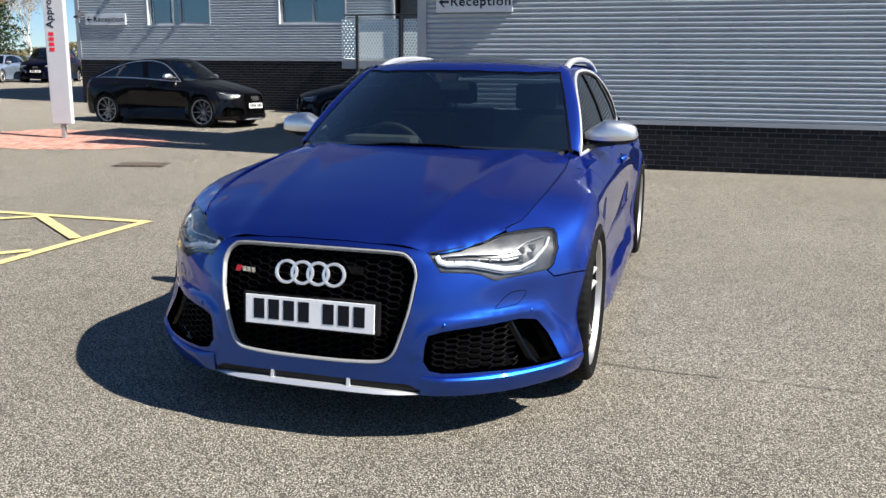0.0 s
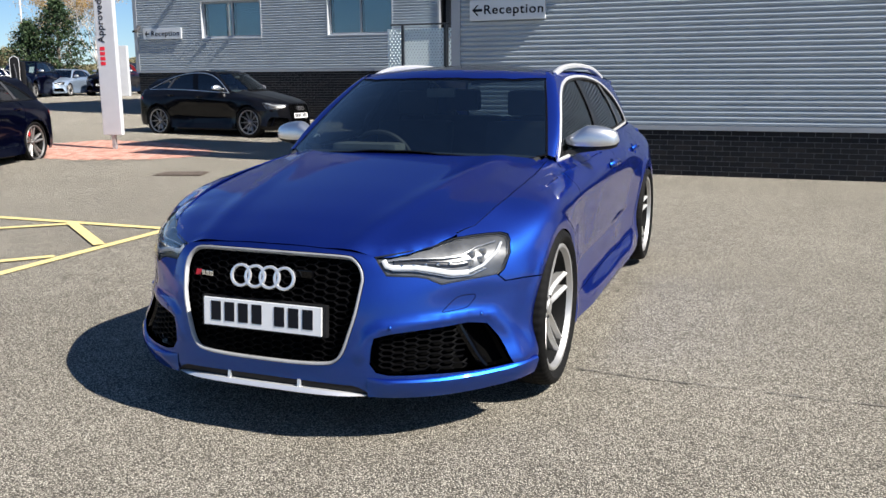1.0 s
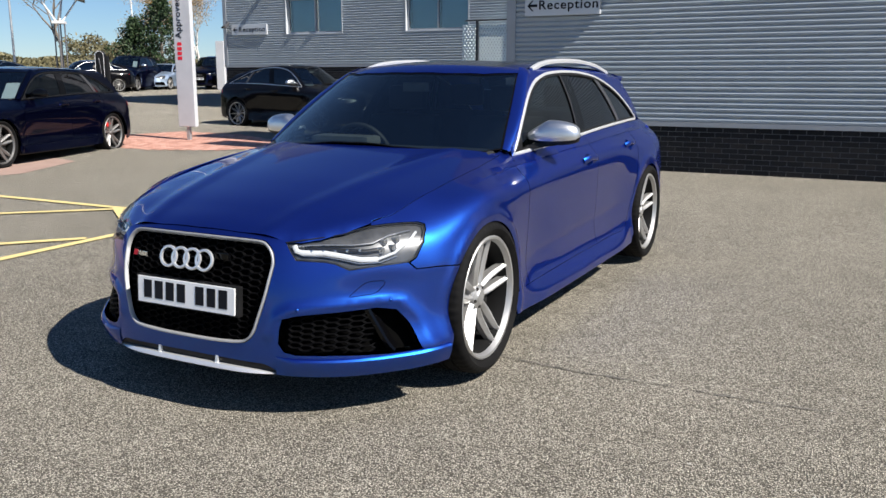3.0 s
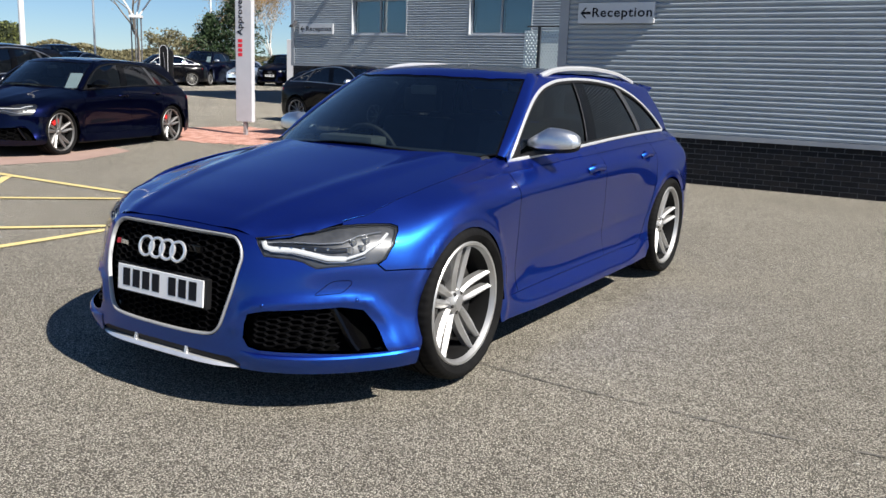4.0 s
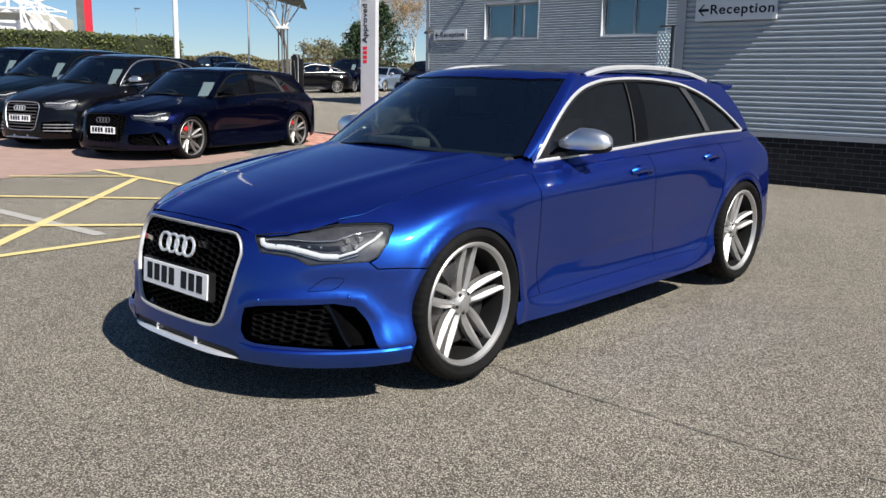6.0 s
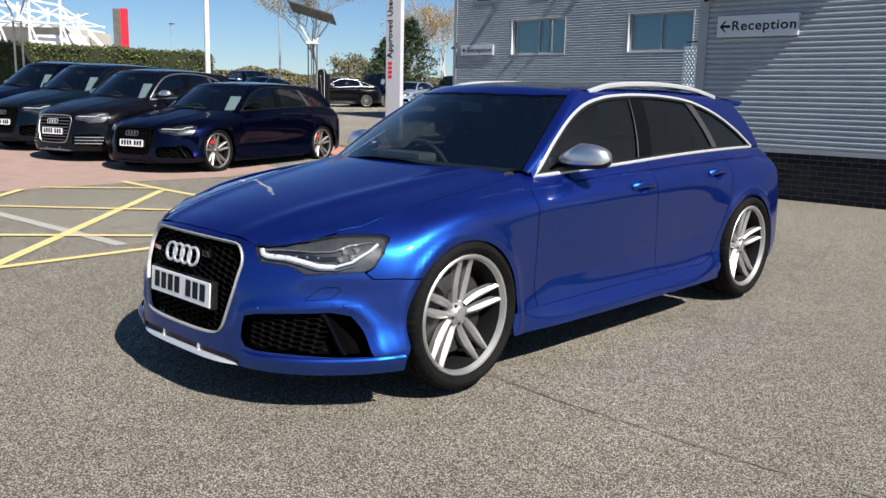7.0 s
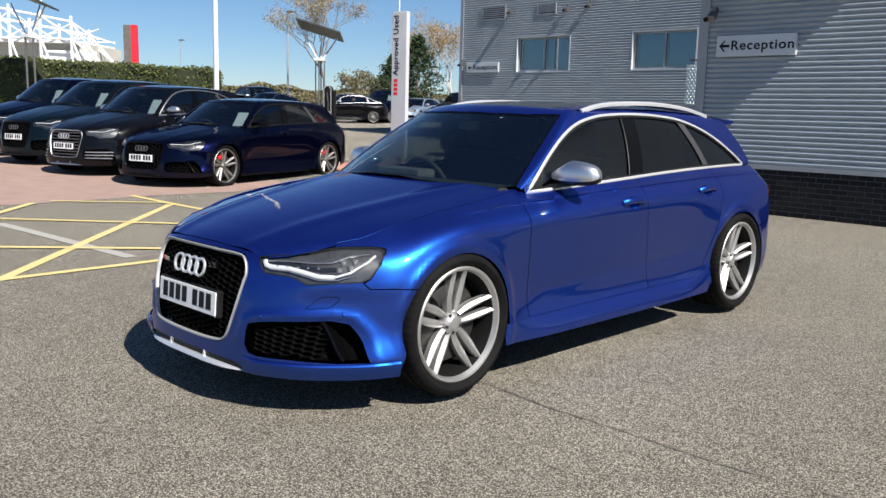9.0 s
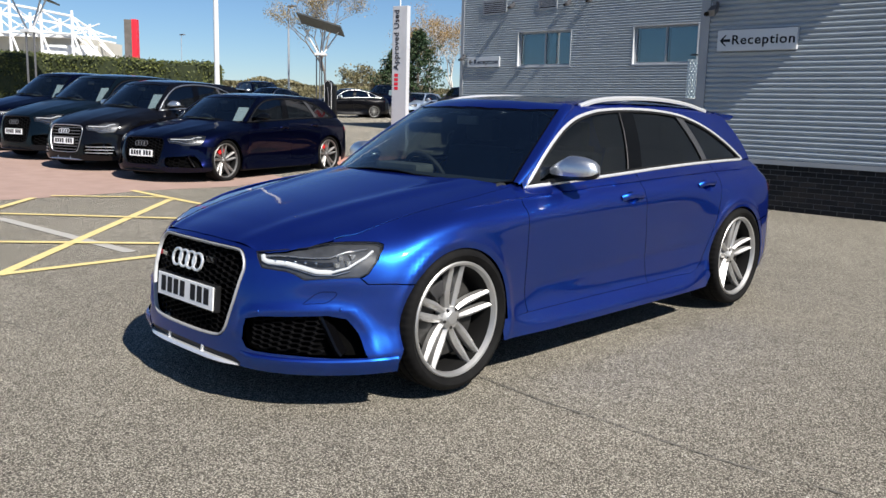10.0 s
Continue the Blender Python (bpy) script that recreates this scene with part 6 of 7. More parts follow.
            for x, r in ((0.900, 0.380), (0.88, 0.392), (0.55, 0.395)):
                rx = r * (1.03 if ax == AX_R else 0.975)
                lv.append((x, hy + rx * math.cos(a), hz + r * math.sin(a) * kz))
        n0 = len(lv)
        lf = [(i * 3 + q, i * 3 + q + 1, i * 3 + q + 4, i * 3 + q + 3) for i in range(24) for q in range(2)]
        lv.append((0.55, ax, 0.30))
        lf += [(i * 3 + 2, n0, (i + 1) * 3 + 2) for i in range(24)]
        both_raw("wheel_housing", (lv, lf), M_BLACKPLASTIC, smooth=False)
    # cabin
    dash = [(x, y, z) for x in (-0.70, 0.70) for y, z in ((1.42, 0.80), (1.40, 0.925), (1.50, 0.965), (1.75, 0.955), (1.86, 0.92), (1.90, 0.80))]
    raw("dashboard", (dash, [(i, i + 1, i + 7, i + 6) for i in range(5)] + [(5, 4, 3, 2, 1, 0), (6, 7, 8, 9, 10, 11)]), M_CABIN, "dark dashboard", smooth=False)
    for i, (px, py) in enumerate(((-0.37, 2.35), (0.37, 2.35), (-0.38, 3.28), (0.38, 3.28))):
        sw = 0.25 if i < 2 else 0.30
        bm = box((px - sw) * S[0], (px + sw) * S[0], (py - 0.05) * S[1], (py + 0.08) * S[1], 0.60 * S[2], 1.10 * S[2], 0.045)
        for v in bm.verts:
            v.co.y += (v.co.z - 0.6) * 0.30
        seat = part("seat_back", bm, M_CABIN, car, smooth=True, sharp=60)
        bm = box((px - 0.13) * S[0], (px + 0.13) * S[0], (py + 0.14) * S[1], (py + 0.24) * S[1], 1.13 * S[2], 1.29 * S[2], 0.04)
        part("head_rest", bm, M_CABIN, car, smooth=True, sharp=60)
    cx, cy, cz = -0.37, 1.98, 0.882
    nrm = Vector((0, 0.92, 0.38)).normalized()
    e1 = Vector((1, 0, 0))
    e2 = nrm.cross(e1)
    wpts = [Vector((cx, cy, cz)) + e1 * 0.185 * math.cos(2 * math.pi * i / 36) + e2 * 0.185 * math.sin(2 * math.pi * i / 36) for i in range(36)]
    raw("steering_wheel", sweep(wpts, [(0.016 * math.cos(2 * math.pi * k / 8), 0.016 * math.sin(2 * math.pi * k / 8)) for k in range(8)], True, [nrm] * 36), M_CABIN, "dark leather steering wheel")
    tub("wheel_boss", (cx - 0.08, cx + 0.08, cy - 0.03, cy + 0.02, cz - 0.06, cz + 0.04), M_CABIN)
    tub("binnacle", (cx - 0.20, cx + 0.20, 1.70, 1.86, 0.93, 1.0), M_CABINGREY, 0.03)
    tub("rear_view_mirror", (-0.085, 0.085, 1.965, 1.985, 1.255, 1.308), M_CABINGREY, 0.008)
    if paper:
        p0 = [(0.39, 1.72, 0.965), (0.60, 1.73, 0.965), (0.60, 1.90, 1.195), (0.39, 1.89, 1.195)]
        raw("price_sheet", (p0, [(0, 1, 2, 3)]), M_PAPER, "white paper sheet behind the windscreen", smooth=False)
    # wheels
    for ax, fr_ in ((AX_F, True), (AX_R, False)):
        for s in (1, -1):
            off = (0.822 if main else 0.80) if wheels["half"] > 0.135 else 0.815
            make_wheel(car, (s * off * S[0], (ax + (0.01 if main else 0.0)) * S[1], wheels["r"] - lift), s, wheels)
    return car


def scoop_loop(yc, zc):
    return [side_param(side3(yc + 0.066 * math.cos(2 * math.pi * i / 24), zc + 0.036 * math.sin(2 * math.pi * i / 24))) for i in range(24)]


def shrink_line(line, dz):
    return [(x, z + dz) for x, z in line]


M_FRAME = grained("brushed_grille_frame", (0.34, 0.345, 0.355), (0.40, 0.405, 0.415), 0.5, 10.0, metal=0.4, fine=300, bumps=0.02, dist=0.0004)
M_PILLAR = material("satin_grey_pillar", (0.045, 0.046, 0.05), 0.3)
M_RAIL = grained("white_silver_rail", (0.74, 0.75, 0.76), (0.8, 0.8, 0.81), 0.35, 10.0, metal=0.6, fine=300, bumps=0.02, dist=0.0004)
M_ROOFGLASS = grained("roof_glass", (0.012, 0.012, 0.012), (0.016, 0.016, 0.016), 0.16, 3.0, coat=0.6, fine=40, bumps=0.0)
M_SIDEGLASS = glassy("side_glass", (0.19, 0.23, 0.226), 0.18)
M_PRIVACY = glassy("privacy_glass", (0.04, 0.046, 0.05), 0.155)
M_LAMPGREY = grained("lamp_housing_grey", (0.05, 0.052, 0.055), (0.09, 0.093, 0.098), 0.35, 30.0, metal=0.5, fine=200, bumps=0.1, dist=0.001)
M_BACKGLASS = glassy("tailgate_glass", (0.34, 0.40, 0.42), 0.08)
M_RING = material("bright_ring_metal", (0.86, 0.86, 0.87), 0.28, 0.7)
M_MESH = material("black_mesh", (0.003, 0.003, 0.0035), 0.4, spec=0.06)
M_LAMPSILVER = material("lamp_silver", (0.22, 0.225, 0.235), 0.35, 0.5)
M_LAMPGREY2 = material("lamp_cell_silver", (0.42, 0.43, 0.44), 0.22, 0.8)
M_LAMPDARK = material("lamp_dark_cell", (0.012, 0.013, 0.015), 0.25)
M_CABINGREY = grained("grey_leather", (0.10, 0.105, 0.10), (0.14, 0.145, 0.14), 0.5, 20.0)

# ---- the cars ----
make_car(pose(-1.238, 2.94, 0.030) @ Matrix.Diagonal((1.011, 1, 1, 1)), M_BLUE, "bright metallic blue estate car with silver mirrors on the asphalt", frame_mat=M_FRAME, rails=M_RAIL, trim=M_RAIL, glass_rear=M_PRIVACY, main=True, lift=0.030)


def parked(x, y, yaw):
    return pose(x, y, ground_z(x, y), 0, 0, yaw)


def fastback(p):
    """Roof falling away to the tail, as on a coupe-like crossover."""
    t = max(p[1] - 2.55, 0.0) / 1.8
    p[2] -= 0.19 * min(max((p[2] - 1.0) / 0.40, 0.0), 1.1) * min(t, 1.1) ** 1.7
    return p


ROW = "cars parked in the display row"
make_car(parked(-11.04, 7.46, 17.3), M_NAVY, "dark navy estate car with red brakes, parked on red tarmac", 0.045, scale=(1.10, 1.035, 1.05), wheels=WHEEL_FIVE, frame_mat=M_GLOSSBLACK, trim=M_GLOSSBLACK, mirror_mat=M_GLOSSBLACK, paper=True, lip_mat=M_GLOSSBLACK, group=ROW)
SUV = (1.06, 0.96, 1.19)
make_car(parked(-13.45, 7.15, 17.0), M_BLACKCAR, "black sport utility car with a chrome slatted grille, parked", 0.05, scale=SUV, wheels=WHEEL_SUV, frame_mat=M_SATIN, slats=True, paper=True, lip_mat=M_SATIN, name="utility_car", group=ROW)
make_car(parked(-16.0, 7.15, 17.0), M_TEALCAR, "dark teal large utility car with a black grille, parked", 0.05, scale=(1.08, 1.0, 1.26), wheels=WHEEL_SUV, frame_mat=M_GLOSSBLACK, trim=M_GLOSSBLACK, mirror_mat=M_GLOSSBLACK, paper=True, lip_mat=M_GLOSSBLACK, name="utility_car", group=ROW)
navy_suv = make_car(parked(-18.7, 7.3, 17.0), M_NAVY, "dark navy utility car with a price sheet, parked", 0.06, scale=(1.05, 0.97, 1.28), wheels=WHEEL_SUV, frame_mat=M_GLOSSBLACK, trim=M_GLOSSBLACK, paper=True, lip_mat=M_GLOSSBLACK, name="utility_car", group=ROW)
black_coupe = make_car(parked(-9.55, 17.68, 85.2), M_BLACKCAR, "black crossover car with multi-spoke wheels beside the office wall", 0.05, scale=(0.95, 0.92, 1.07), wheels=WHEEL_TEN, frame_mat=M_GLOSSBLACK, mirror_mat=M_SATIN, lip_mat=M_SATIN, name="crossover_car", warp=fastback)
make_car(parked(-8.9, 18.4, -62.0), M_BLACKCAR, "black hatchback car parked under the landing", 0.06, scale=(0.93, 0.86, 1.0), wheels=WHEEL_TEN, frame_mat=M_GLOSSBLACK, lip_mat=M_GLOSSBLACK, mirror_mat=M_GLOSSBLACK, name="hatchback_car")
pale = make_car(parked(-34.0, 34.2, 20.0), M_SILVERBLUE, "pale blue saloon car parked far across the car park", 0.07, scale=(0.97, 0.95, 1.0), wheels=WHEEL_TEN, frame_mat=M_GLOSSBLACK, lip_mat=M_SATIN, mirror_mat=M_SATIN, name="saloon_car")
FAR = "cars far across the car park"
for k, (src, x, y, yaw) in enumerate(((navy_suv, -32.3, 36.3, 22), (black_coupe, -35.0, 28.3, -30), (navy_suv, -33.3, 31.2, 24), (navy_suv, -35.6, 27.0, 80), (black_coupe, -34.8, 24.2, 17), (pale, -38.0, 23.4, 17), (navy_suv, -24.6, 35.2, 30), (navy_suv, -40.5, 20.5, 17))):
    o = copy_thing(src, parked(x, y, yaw))
    tagged(o, ("dark navy utility car far across the car park", "black car far across the car park", "pale blue car far across the car park")[0 if src is navy_suv else 2 if src is pale else 1], group=FAR)

# ---- markings, paving and small things on the ground ----
def marking(name, a, b, w, mat, label, lift=0.008):
    return tagged(stripe(name, a, b, w, mat, lift), label, "road marking", "painted bay lines", "structure")


YL = "worn yellow painted line on the asphalt"
LINES = (((-8.62, 6.72), (-4.55, 3.15)), ((-4.57, 3.0), (-4.74, 6.85)), ((-4.70, 6.80), (-9.95, 6.79)), ((-6.20, 3.66), (-4.76, 5.40)), ((-8.35, 4.30), (-5.80, 6.76)), ((-9.85, 5.55), (-8.88, 6.76)), ((-9.70, 5.26), (-8.0, 3.86)), ((-5.90, 6.76), (-4.76, 5.90)))
for k, (a, b) in enumerate(LINES):
    marking("line_yellow", a, b, 0.10, M_YELLOW, YL, 0.008 + 0.0012 * k)
marking("line_white", (-7.9, 4.24), (-4.95, 4.42), 0.13, M_WHITELINE, "faded white painted line on the asphalt", 0.006)
tagged(flat_patch("paving_bay", [(-9.75, 2.0), (-9.70, 5.4), (-9.85, 6.95), (-9.6, 8.4), (-10.2, 9.8), (-13.0, 10.4), (-21.0, 10.6), (-24.0, 2.0)], M_PINKPAVE), "dusty red tarmac under the parked cars", "paving", kind="structure")
SEAM = [(-0.40, 4.17), (-0.20, 4.15), (0.0, 4.125), (0.37, 4.13), (0.70, 4.118), (1.05, 4.125), (1.45, 4.17), (2.2, 4.16), (3.2, 4.15), (4.5, 4.17)]
rng = random.Random(4)
sv, sf = [], []
pts = []
for (x0, y0), (x1, y1) in zip(SEAM[:-1], SEAM[1:]):
    for k in range(10):
        t = k / 10
        pts.append((x0 + (x1 - x0) * t, y0 + (y1 - y0) * t + rng.uniform(-0.007, 0.007), 0.0012 + abs(rng.gauss(0, 0.0035))))
for x, y, wd in pts:
    sv += [(x, y - wd, 0.0045), (x, y + wd, 0.0045)]
sf = [(2 * i, 2 * i + 2, 2 * i + 3, 2 * i + 1) for i in range(len(pts) - 1)]
tagged(mesh_ob("seam", sv, sf, M_SEAM), "dark ragged seam in the asphalt", "crack", kind="structure")
for k, (x, y, yaw, L) in enumerate(((-3.2, 2.7, 8, 1.6), (-4.4, 2.2, 20, 0.9), (-2.0, 1.4, -10, 0.7))):
    cr = []
    cf = []
    for i in range(25):
        wd = rng.uniform(0.001, 0.005)
        xx, yy = (i / 24 - 0.5) * L, rng.uniform(-0.012, 0.012)
        cr += [(xx, yy - wd, 0.0045), (xx, yy + wd, 0.0045)]
    cf = [(2 * i, 2 * i + 2, 2 * i + 3, 2 * i + 1) for i in range(24)]
    o = tagged(mesh_ob("crack", cr, cf, M_SEAM), "fine dark crack in the asphalt", "crack", kind="structure")
    o.matrix_world = pose(x, y, 0, 0, 0, yaw)
mh = thing("drain_cover", pose(-7.68, 10.82, ground_z(-7.7, 10.8) + 0.004, 0, 0, 20), "rusty dark iron drain cover in the asphalt", "drain cover")
M_RUST = grained("rusty_iron", (0.07, 0.055, 0.045), (0.12, 0.09, 0.07), 0.8, 12.0)
part("frame", box(-0.36, 0.36, -0.27, 0.27, 0.0, 0.006), M_RUST, mh)
for k in range(6):
    part("bar", box(-0.32 + k * 0.11, -0.24 + k * 0.11, -0.23, 0.23, 0.006, 0.012), M_RUST, mh)
# pale grit scattered on the asphalt
gv2, gf2 = [], []
for k in range(420):
    x, y, r = rng.uniform(-3.5, 4.5), rng.uniform(1.2, 9.0), rng.uniform(0.003, 0.009)
    if -2.3 < x < -0.15 and 2.8 < y < 8:
        continue
    b = len(gv2)
    for a in range(5):
        gv2.append((x + r * math.cos(a * 1.257 + k), y + r * math.sin(a * 1.257 + k) * 0.8, 0.001))
    gv2.append((x, y, 0.5 * r + 0.001))
    gf2 += [(b + a, b + (a + 1) % 5, b + 5) for a in range(5)]
M_GRIT = grained("pale_grit", (0.45, 0.43, 0.38), (0.6, 0.57, 0.52), 0.9, 40.0)
tagged(mesh_ob("loose_grit", gv2, gf2, M_GRIT), "pale loose stone chippings on asphalt", "gravel", kind="stuff")

# ---- totem sign on its red block island ----
M_TOTEM = grained("pale_grey_sign_panel", (0.50, 0.51, 0.54), (0.56, 0.57, 0.60), 0.4, 3.0, fine=40, bumps=0.02)
tt = thing("totem_sign", pose(-11.30, 13.50, ground_z(-11.30, 13.50) - 0.01, 0, 0, 12), "tall silver-white totem sign on a steel post, red block paving below", "sign")
part("panel", box(-0.19, 0.19, -0.06, 0.06, 0.29, 3.36, 0.012), M_TOTEM, tt)
part("foot_post", box(-0.035, 0.035, -0.035, 0.035, 0.0, 0.29, 0.004), M_GALV, tt)
for word, z in (("Approved", 2.425), ("Used", 3.085)):
    text_ob(word, 0.182, M_DARKLETTER, pose(-0.075, -0.064, z, 90, -90, 0), tt, spread=1.08, name="lettering", label="dark vertical lettering", bold=0.010)
for k in range(4):
    part("red_bar", box(-0.125, -0.025, -0.0635, -0.0602, 1.61 + k * 0.092, 1.61 + k * 0.092 + 0.066), M_REDLETTER, tt, "red bar in place of a brand word")
# charging post
ch = thing("charging_post", pose(-12.96, 12.85, ground_z(-12.9, 12.9), 0, 0, 38), "black rounded charging post with a looped cable", "charger")
bm = bmesh.new()
outline = [(-0.09, 0.0)] + [(-0.09 * math.cos(math.pi * i / 12), 1.68 + 0.09 * math.sin(math.pi * i / 12)) for i in range(13)] + [(0.09, 0.0)]
_f = [bm.verts.new((x, -0.09, z)) for x, z in outline]
_b = [bm.verts.new((x, 0.09, z)) for x, z in outline]
bm.faces.new(_f)
bm.faces.new(_b[::-1])
for i in range(len(outline)):
    bm.faces.new((_f[i - 1], _b[i - 1], _b[i], _f[i]))
bmesh.ops.recalc_face_normals(bm, faces=bm.faces)
part("cabinet", bm, M_BLACKPLASTIC, ch, smooth=True, sharp=40)
v, f = sweep([(x * 0.90, -0.092, z if z < 0.1 else z - 0.012) for x, z in outline], [(-0.004, -0.003), (-0.004, 0.003), (0.004, 0.003), (0.004, -0.003)], False, [(0, -1, 0)] * len(outline))
mesh_ob("edge_strip", v, f, M_WHITE, ch, "white edge strip")
part("side_cabinet", box(0.10, 0.17, -0.06, 0.06, 0.0, 1.66, 0.015), M_BLACKPLASTIC, ch)
part("socket_plate", box(-0.05, 0.05, -0.10, -0.088, 0.95, 1.20, 0.01), M_WHITE, ch, "pale socket plate")
cab = [(0.03 * math.sin(t * 3.0) , -0.13 - 0.02 * math.sin(t * 2), 1.62 - 0.9 * t + 0.12 * math.sin(3.1 * t) ** 2) for t in np.linspace(0, 1, 24)]
v, f = sweep(cab, [(0.007 * math.cos(k * 1.047), 0.007 * math.sin(k * 1.047)) for k in range(6)], False, [(1, 0, 0)] * 24)
mesh_ob("cable", v, f, M_GREYMETAL, ch, "grey cable", smooth=True)


# ---- posts ----
def lamp_post(x, y, h, r, label, head=True, mat=None):
    t = thing("lamp_post", pose(x, y, ground_z(x, y)), label, "lamp post", "lamp posts")
    part("pole", tube((0, 0, 0), (0, 0, h), r, r * 0.75, 14), mat or M_GALV, t, smooth=True)
    part("base_sleeve", tube((0, 0, 0), (0, 0, 0.9), r * 1.35, r * 1.3, 14), mat or M_GALV, t, smooth=True)
    if head:
        part("arm", tube((0, 0, h), (0.5, -0.2, h + 0.05), 0.03), mat or M_GALV, t)
        part("lantern", box(0.35, 0.85, -0.33, -0.10, h + 0.02, h + 0.10, 0.02), M_GREYMETAL, t)
    return t


lamp_post(-21.3, 14.95, 9.0, 0.085, "tall white-grey steel lamp post", mat=M_WHITE)
lamp_post(-36.0, 27.9, 5.6, 0.06, "slim grey lamp post with a small lantern")
lamp_post(-55.3, 53.4, 15.0, 0.075, "tall white lamp post by the far cars", mat=M_WHITE)
lamp_post(-59.2, 34.2, 5.3, 0.03, "distant grey lamp post with a dark lantern")


def sail_canopy(x, y, h, yaw, label):
    """Cluster of slim poles with white V struts and a tilted dark panel on top."""
    t = thing("panel_mast", pose(x, y, ground_z(x, y), 0, 0, yaw), label, "mast")
    for dx, dy in ((-0.18, 0), (0.18, 0), (0, 0.18), (0, -0.18)):
        part("pole", tube((dx, dy, 0), (dx, dy, h * 0.72), 0.026, 0.026, 8), M_GREYMETAL, t, smooth=True)
    part("collar", box(-0.22, 0.22, -0.22, 0.22, h * 0.70, h * 0.725, 0.02), M_WHITE, t)
    for dx, dy, dz in ((-0.65, -0.15, -0.10), (0.68, 0.15, -0.18), (0.1, 0.5, 0.08)):
        part("strut", tube((dx * 0.15, dy * 0.15, h * 0.72), (dx, dy, h + dz - 0.1), 0.035, 0.028, 8), M_WHITE, t, smooth=True)
    o = part("tilted_panel", box(-0.92, 0.92, -0.62, 0.62, -0.03, 0.03, 0.01), M_PANEL, t, "dark tilted panel")
    o.matrix_basis = pose(0, 0, h, -14, 16, 0)
    return t


M_PANEL = grained("dark_panel", (0.06, 0.065, 0.065), (0.09, 0.095, 0.09), 0.4, 4.0, metal=0.4)
sail_canopy(-25.7, 22.25, 4.05, 40, "slim mast with white struts and a tilted dark panel")
sail_canopy(-29.6, 12.45, 4.6, 20, "slim grey mast with raking struts before the hedge")

# ---- planting and distance ----
def leaf_material(name, c0, c1, c2):
    m = material(name, c0, 0.6, spec=0.3)
    g = node(m, "ShaderNodeNewGeometry")
    r = ramp(m, g, "Random Per Island", [(0.0, c0), (0.5, c1), (1.0, c2)])
    wire(m, r, "Color", bsdf(m), "Base Color")
    bsdf(m).inputs["Transmission Weight"].default_value = 0.0
    return m


M_HEDGE = leaf_material("hedge_leaves", (0.045, 0.06, 0.015), (0.085, 0.10, 0.028), (0.14, 0.155, 0.05))
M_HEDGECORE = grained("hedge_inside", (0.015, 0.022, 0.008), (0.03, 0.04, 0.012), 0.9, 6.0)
M_PINE = leaf_material("pine_needles", (0.012, 0.03, 0.012), (0.025, 0.05, 0.02), (0.05, 0.08, 0.03))
M_SPRING = leaf_material("spring_leaves", (0.20, 0.16, 0.07), (0.30, 0.23, 0.11), (0.40, 0.31, 0.18))
M_BUDS = leaf_material("brown_buds", (0.22, 0.14, 0.05), (0.32, 0.20, 0.08), (0.38, 0.28, 0.12))
M_SCRUB = leaf_material("scrub_leaves", (0.10, 0.09, 0.045), (0.15, 0.135, 0.07), (0.21, 0.19, 0.11))
M_BARK = grained("grey_bark", (0.13, 0.11, 0.09), (0.22, 0.19, 0.16), 0.9, 10.0, fine=40, bumps=0.5, dist=0.01)
M_BIRCH = grained("birch_bark", (0.45, 0.43, 0.40), (0.62, 0.60, 0.56), 0.8, 6.0, fine=20, bumps=0.3, dist=0.005)


def leaves(points, size, rng, flat=0.0):
    """A cloud of small leaf quads at the given points."""
    vs, fs = [], []
    for p in points:
        s = size * rng.uniform(0.6, 1.4)
        a = Vector((rng.gauss(0, 1), rng.gauss(0, 1), rng.gauss(0, 1) * (1 - flat))).normalized()
        b = a.cross(Vector((rng.gauss(0, 1), rng.gauss(0, 1), rng.gauss(0, 1)))).normalized()
        c = Vector(p)
        k = len(vs)
        vs += [c - a * s, c + b * s * 0.55, c + a * s, c - b * s * 0.55]
        fs.append((k, k + 1, k + 2, k + 3))
    return vs, fs


def limb_tree(x, y, h, spread, seed, bark, leafmat, label, count=2600, leaf=0.09, trunk=0.13, levels=5, fork=0.35):
    rng = random.Random(seed)
    t = thing("tree", pose(x, y, ground_z(x, y)), label, "tree")
    bm = bmesh.new()
    tips = []

    def grow(p, d, length, r, level):
        n = 4
        q = p
        for i in range(n):
            dd = (d + Vector((rng.gauss(0, 0.12), rng.gauss(0, 0.12), rng.gauss(0, 0.06) + 0.04))).normalized()
            e = q + dd * length / n
            bm_tube(bm, q, e, r * (1 - 0.14 * i), r * (1 - 0.14 * (i + 1)), 6 if level > 1 else 9, False)
            q, d = e, dd
            if level >= 2:
                tips.append(q)
        if level >= levels:
            tips.append(q)
            return
        for k in range(3 if level else 5):
            a = 2 * math.pi * (k + rng.random()) / (3 if level else 5)
            out = Vector((math.cos(a), math.sin(a), 0))
            nd = (d * (0.75 if level else 0.9) + out * rng.uniform(0.35, 0.8) * spread).normalized()
            grow(q if k < 2 else p + (q - p) * rng.uniform(0.55, 0.95), nd, length * rng.uniform(0.55, 0.75), r * 0.52, level + 1)
    grow(Vector((0, 0, 0)), Vector((0, 0, 1)), h * fork, trunk, 0)
    part("trunk", bm, bark, t, smooth=True, sharp=60)
    pts = []
    for _ in range(count):
        c = rng.choice(tips)
        pts.append((c.x + rng.gauss(0, 0.16), c.y + rng.gauss(0, 0.16), c.z + rng.gauss(0, 0.14)))
    v, f = leaves(pts, leaf, rng)
    mesh_ob("crown", v, f, leafmat, t)
    return t


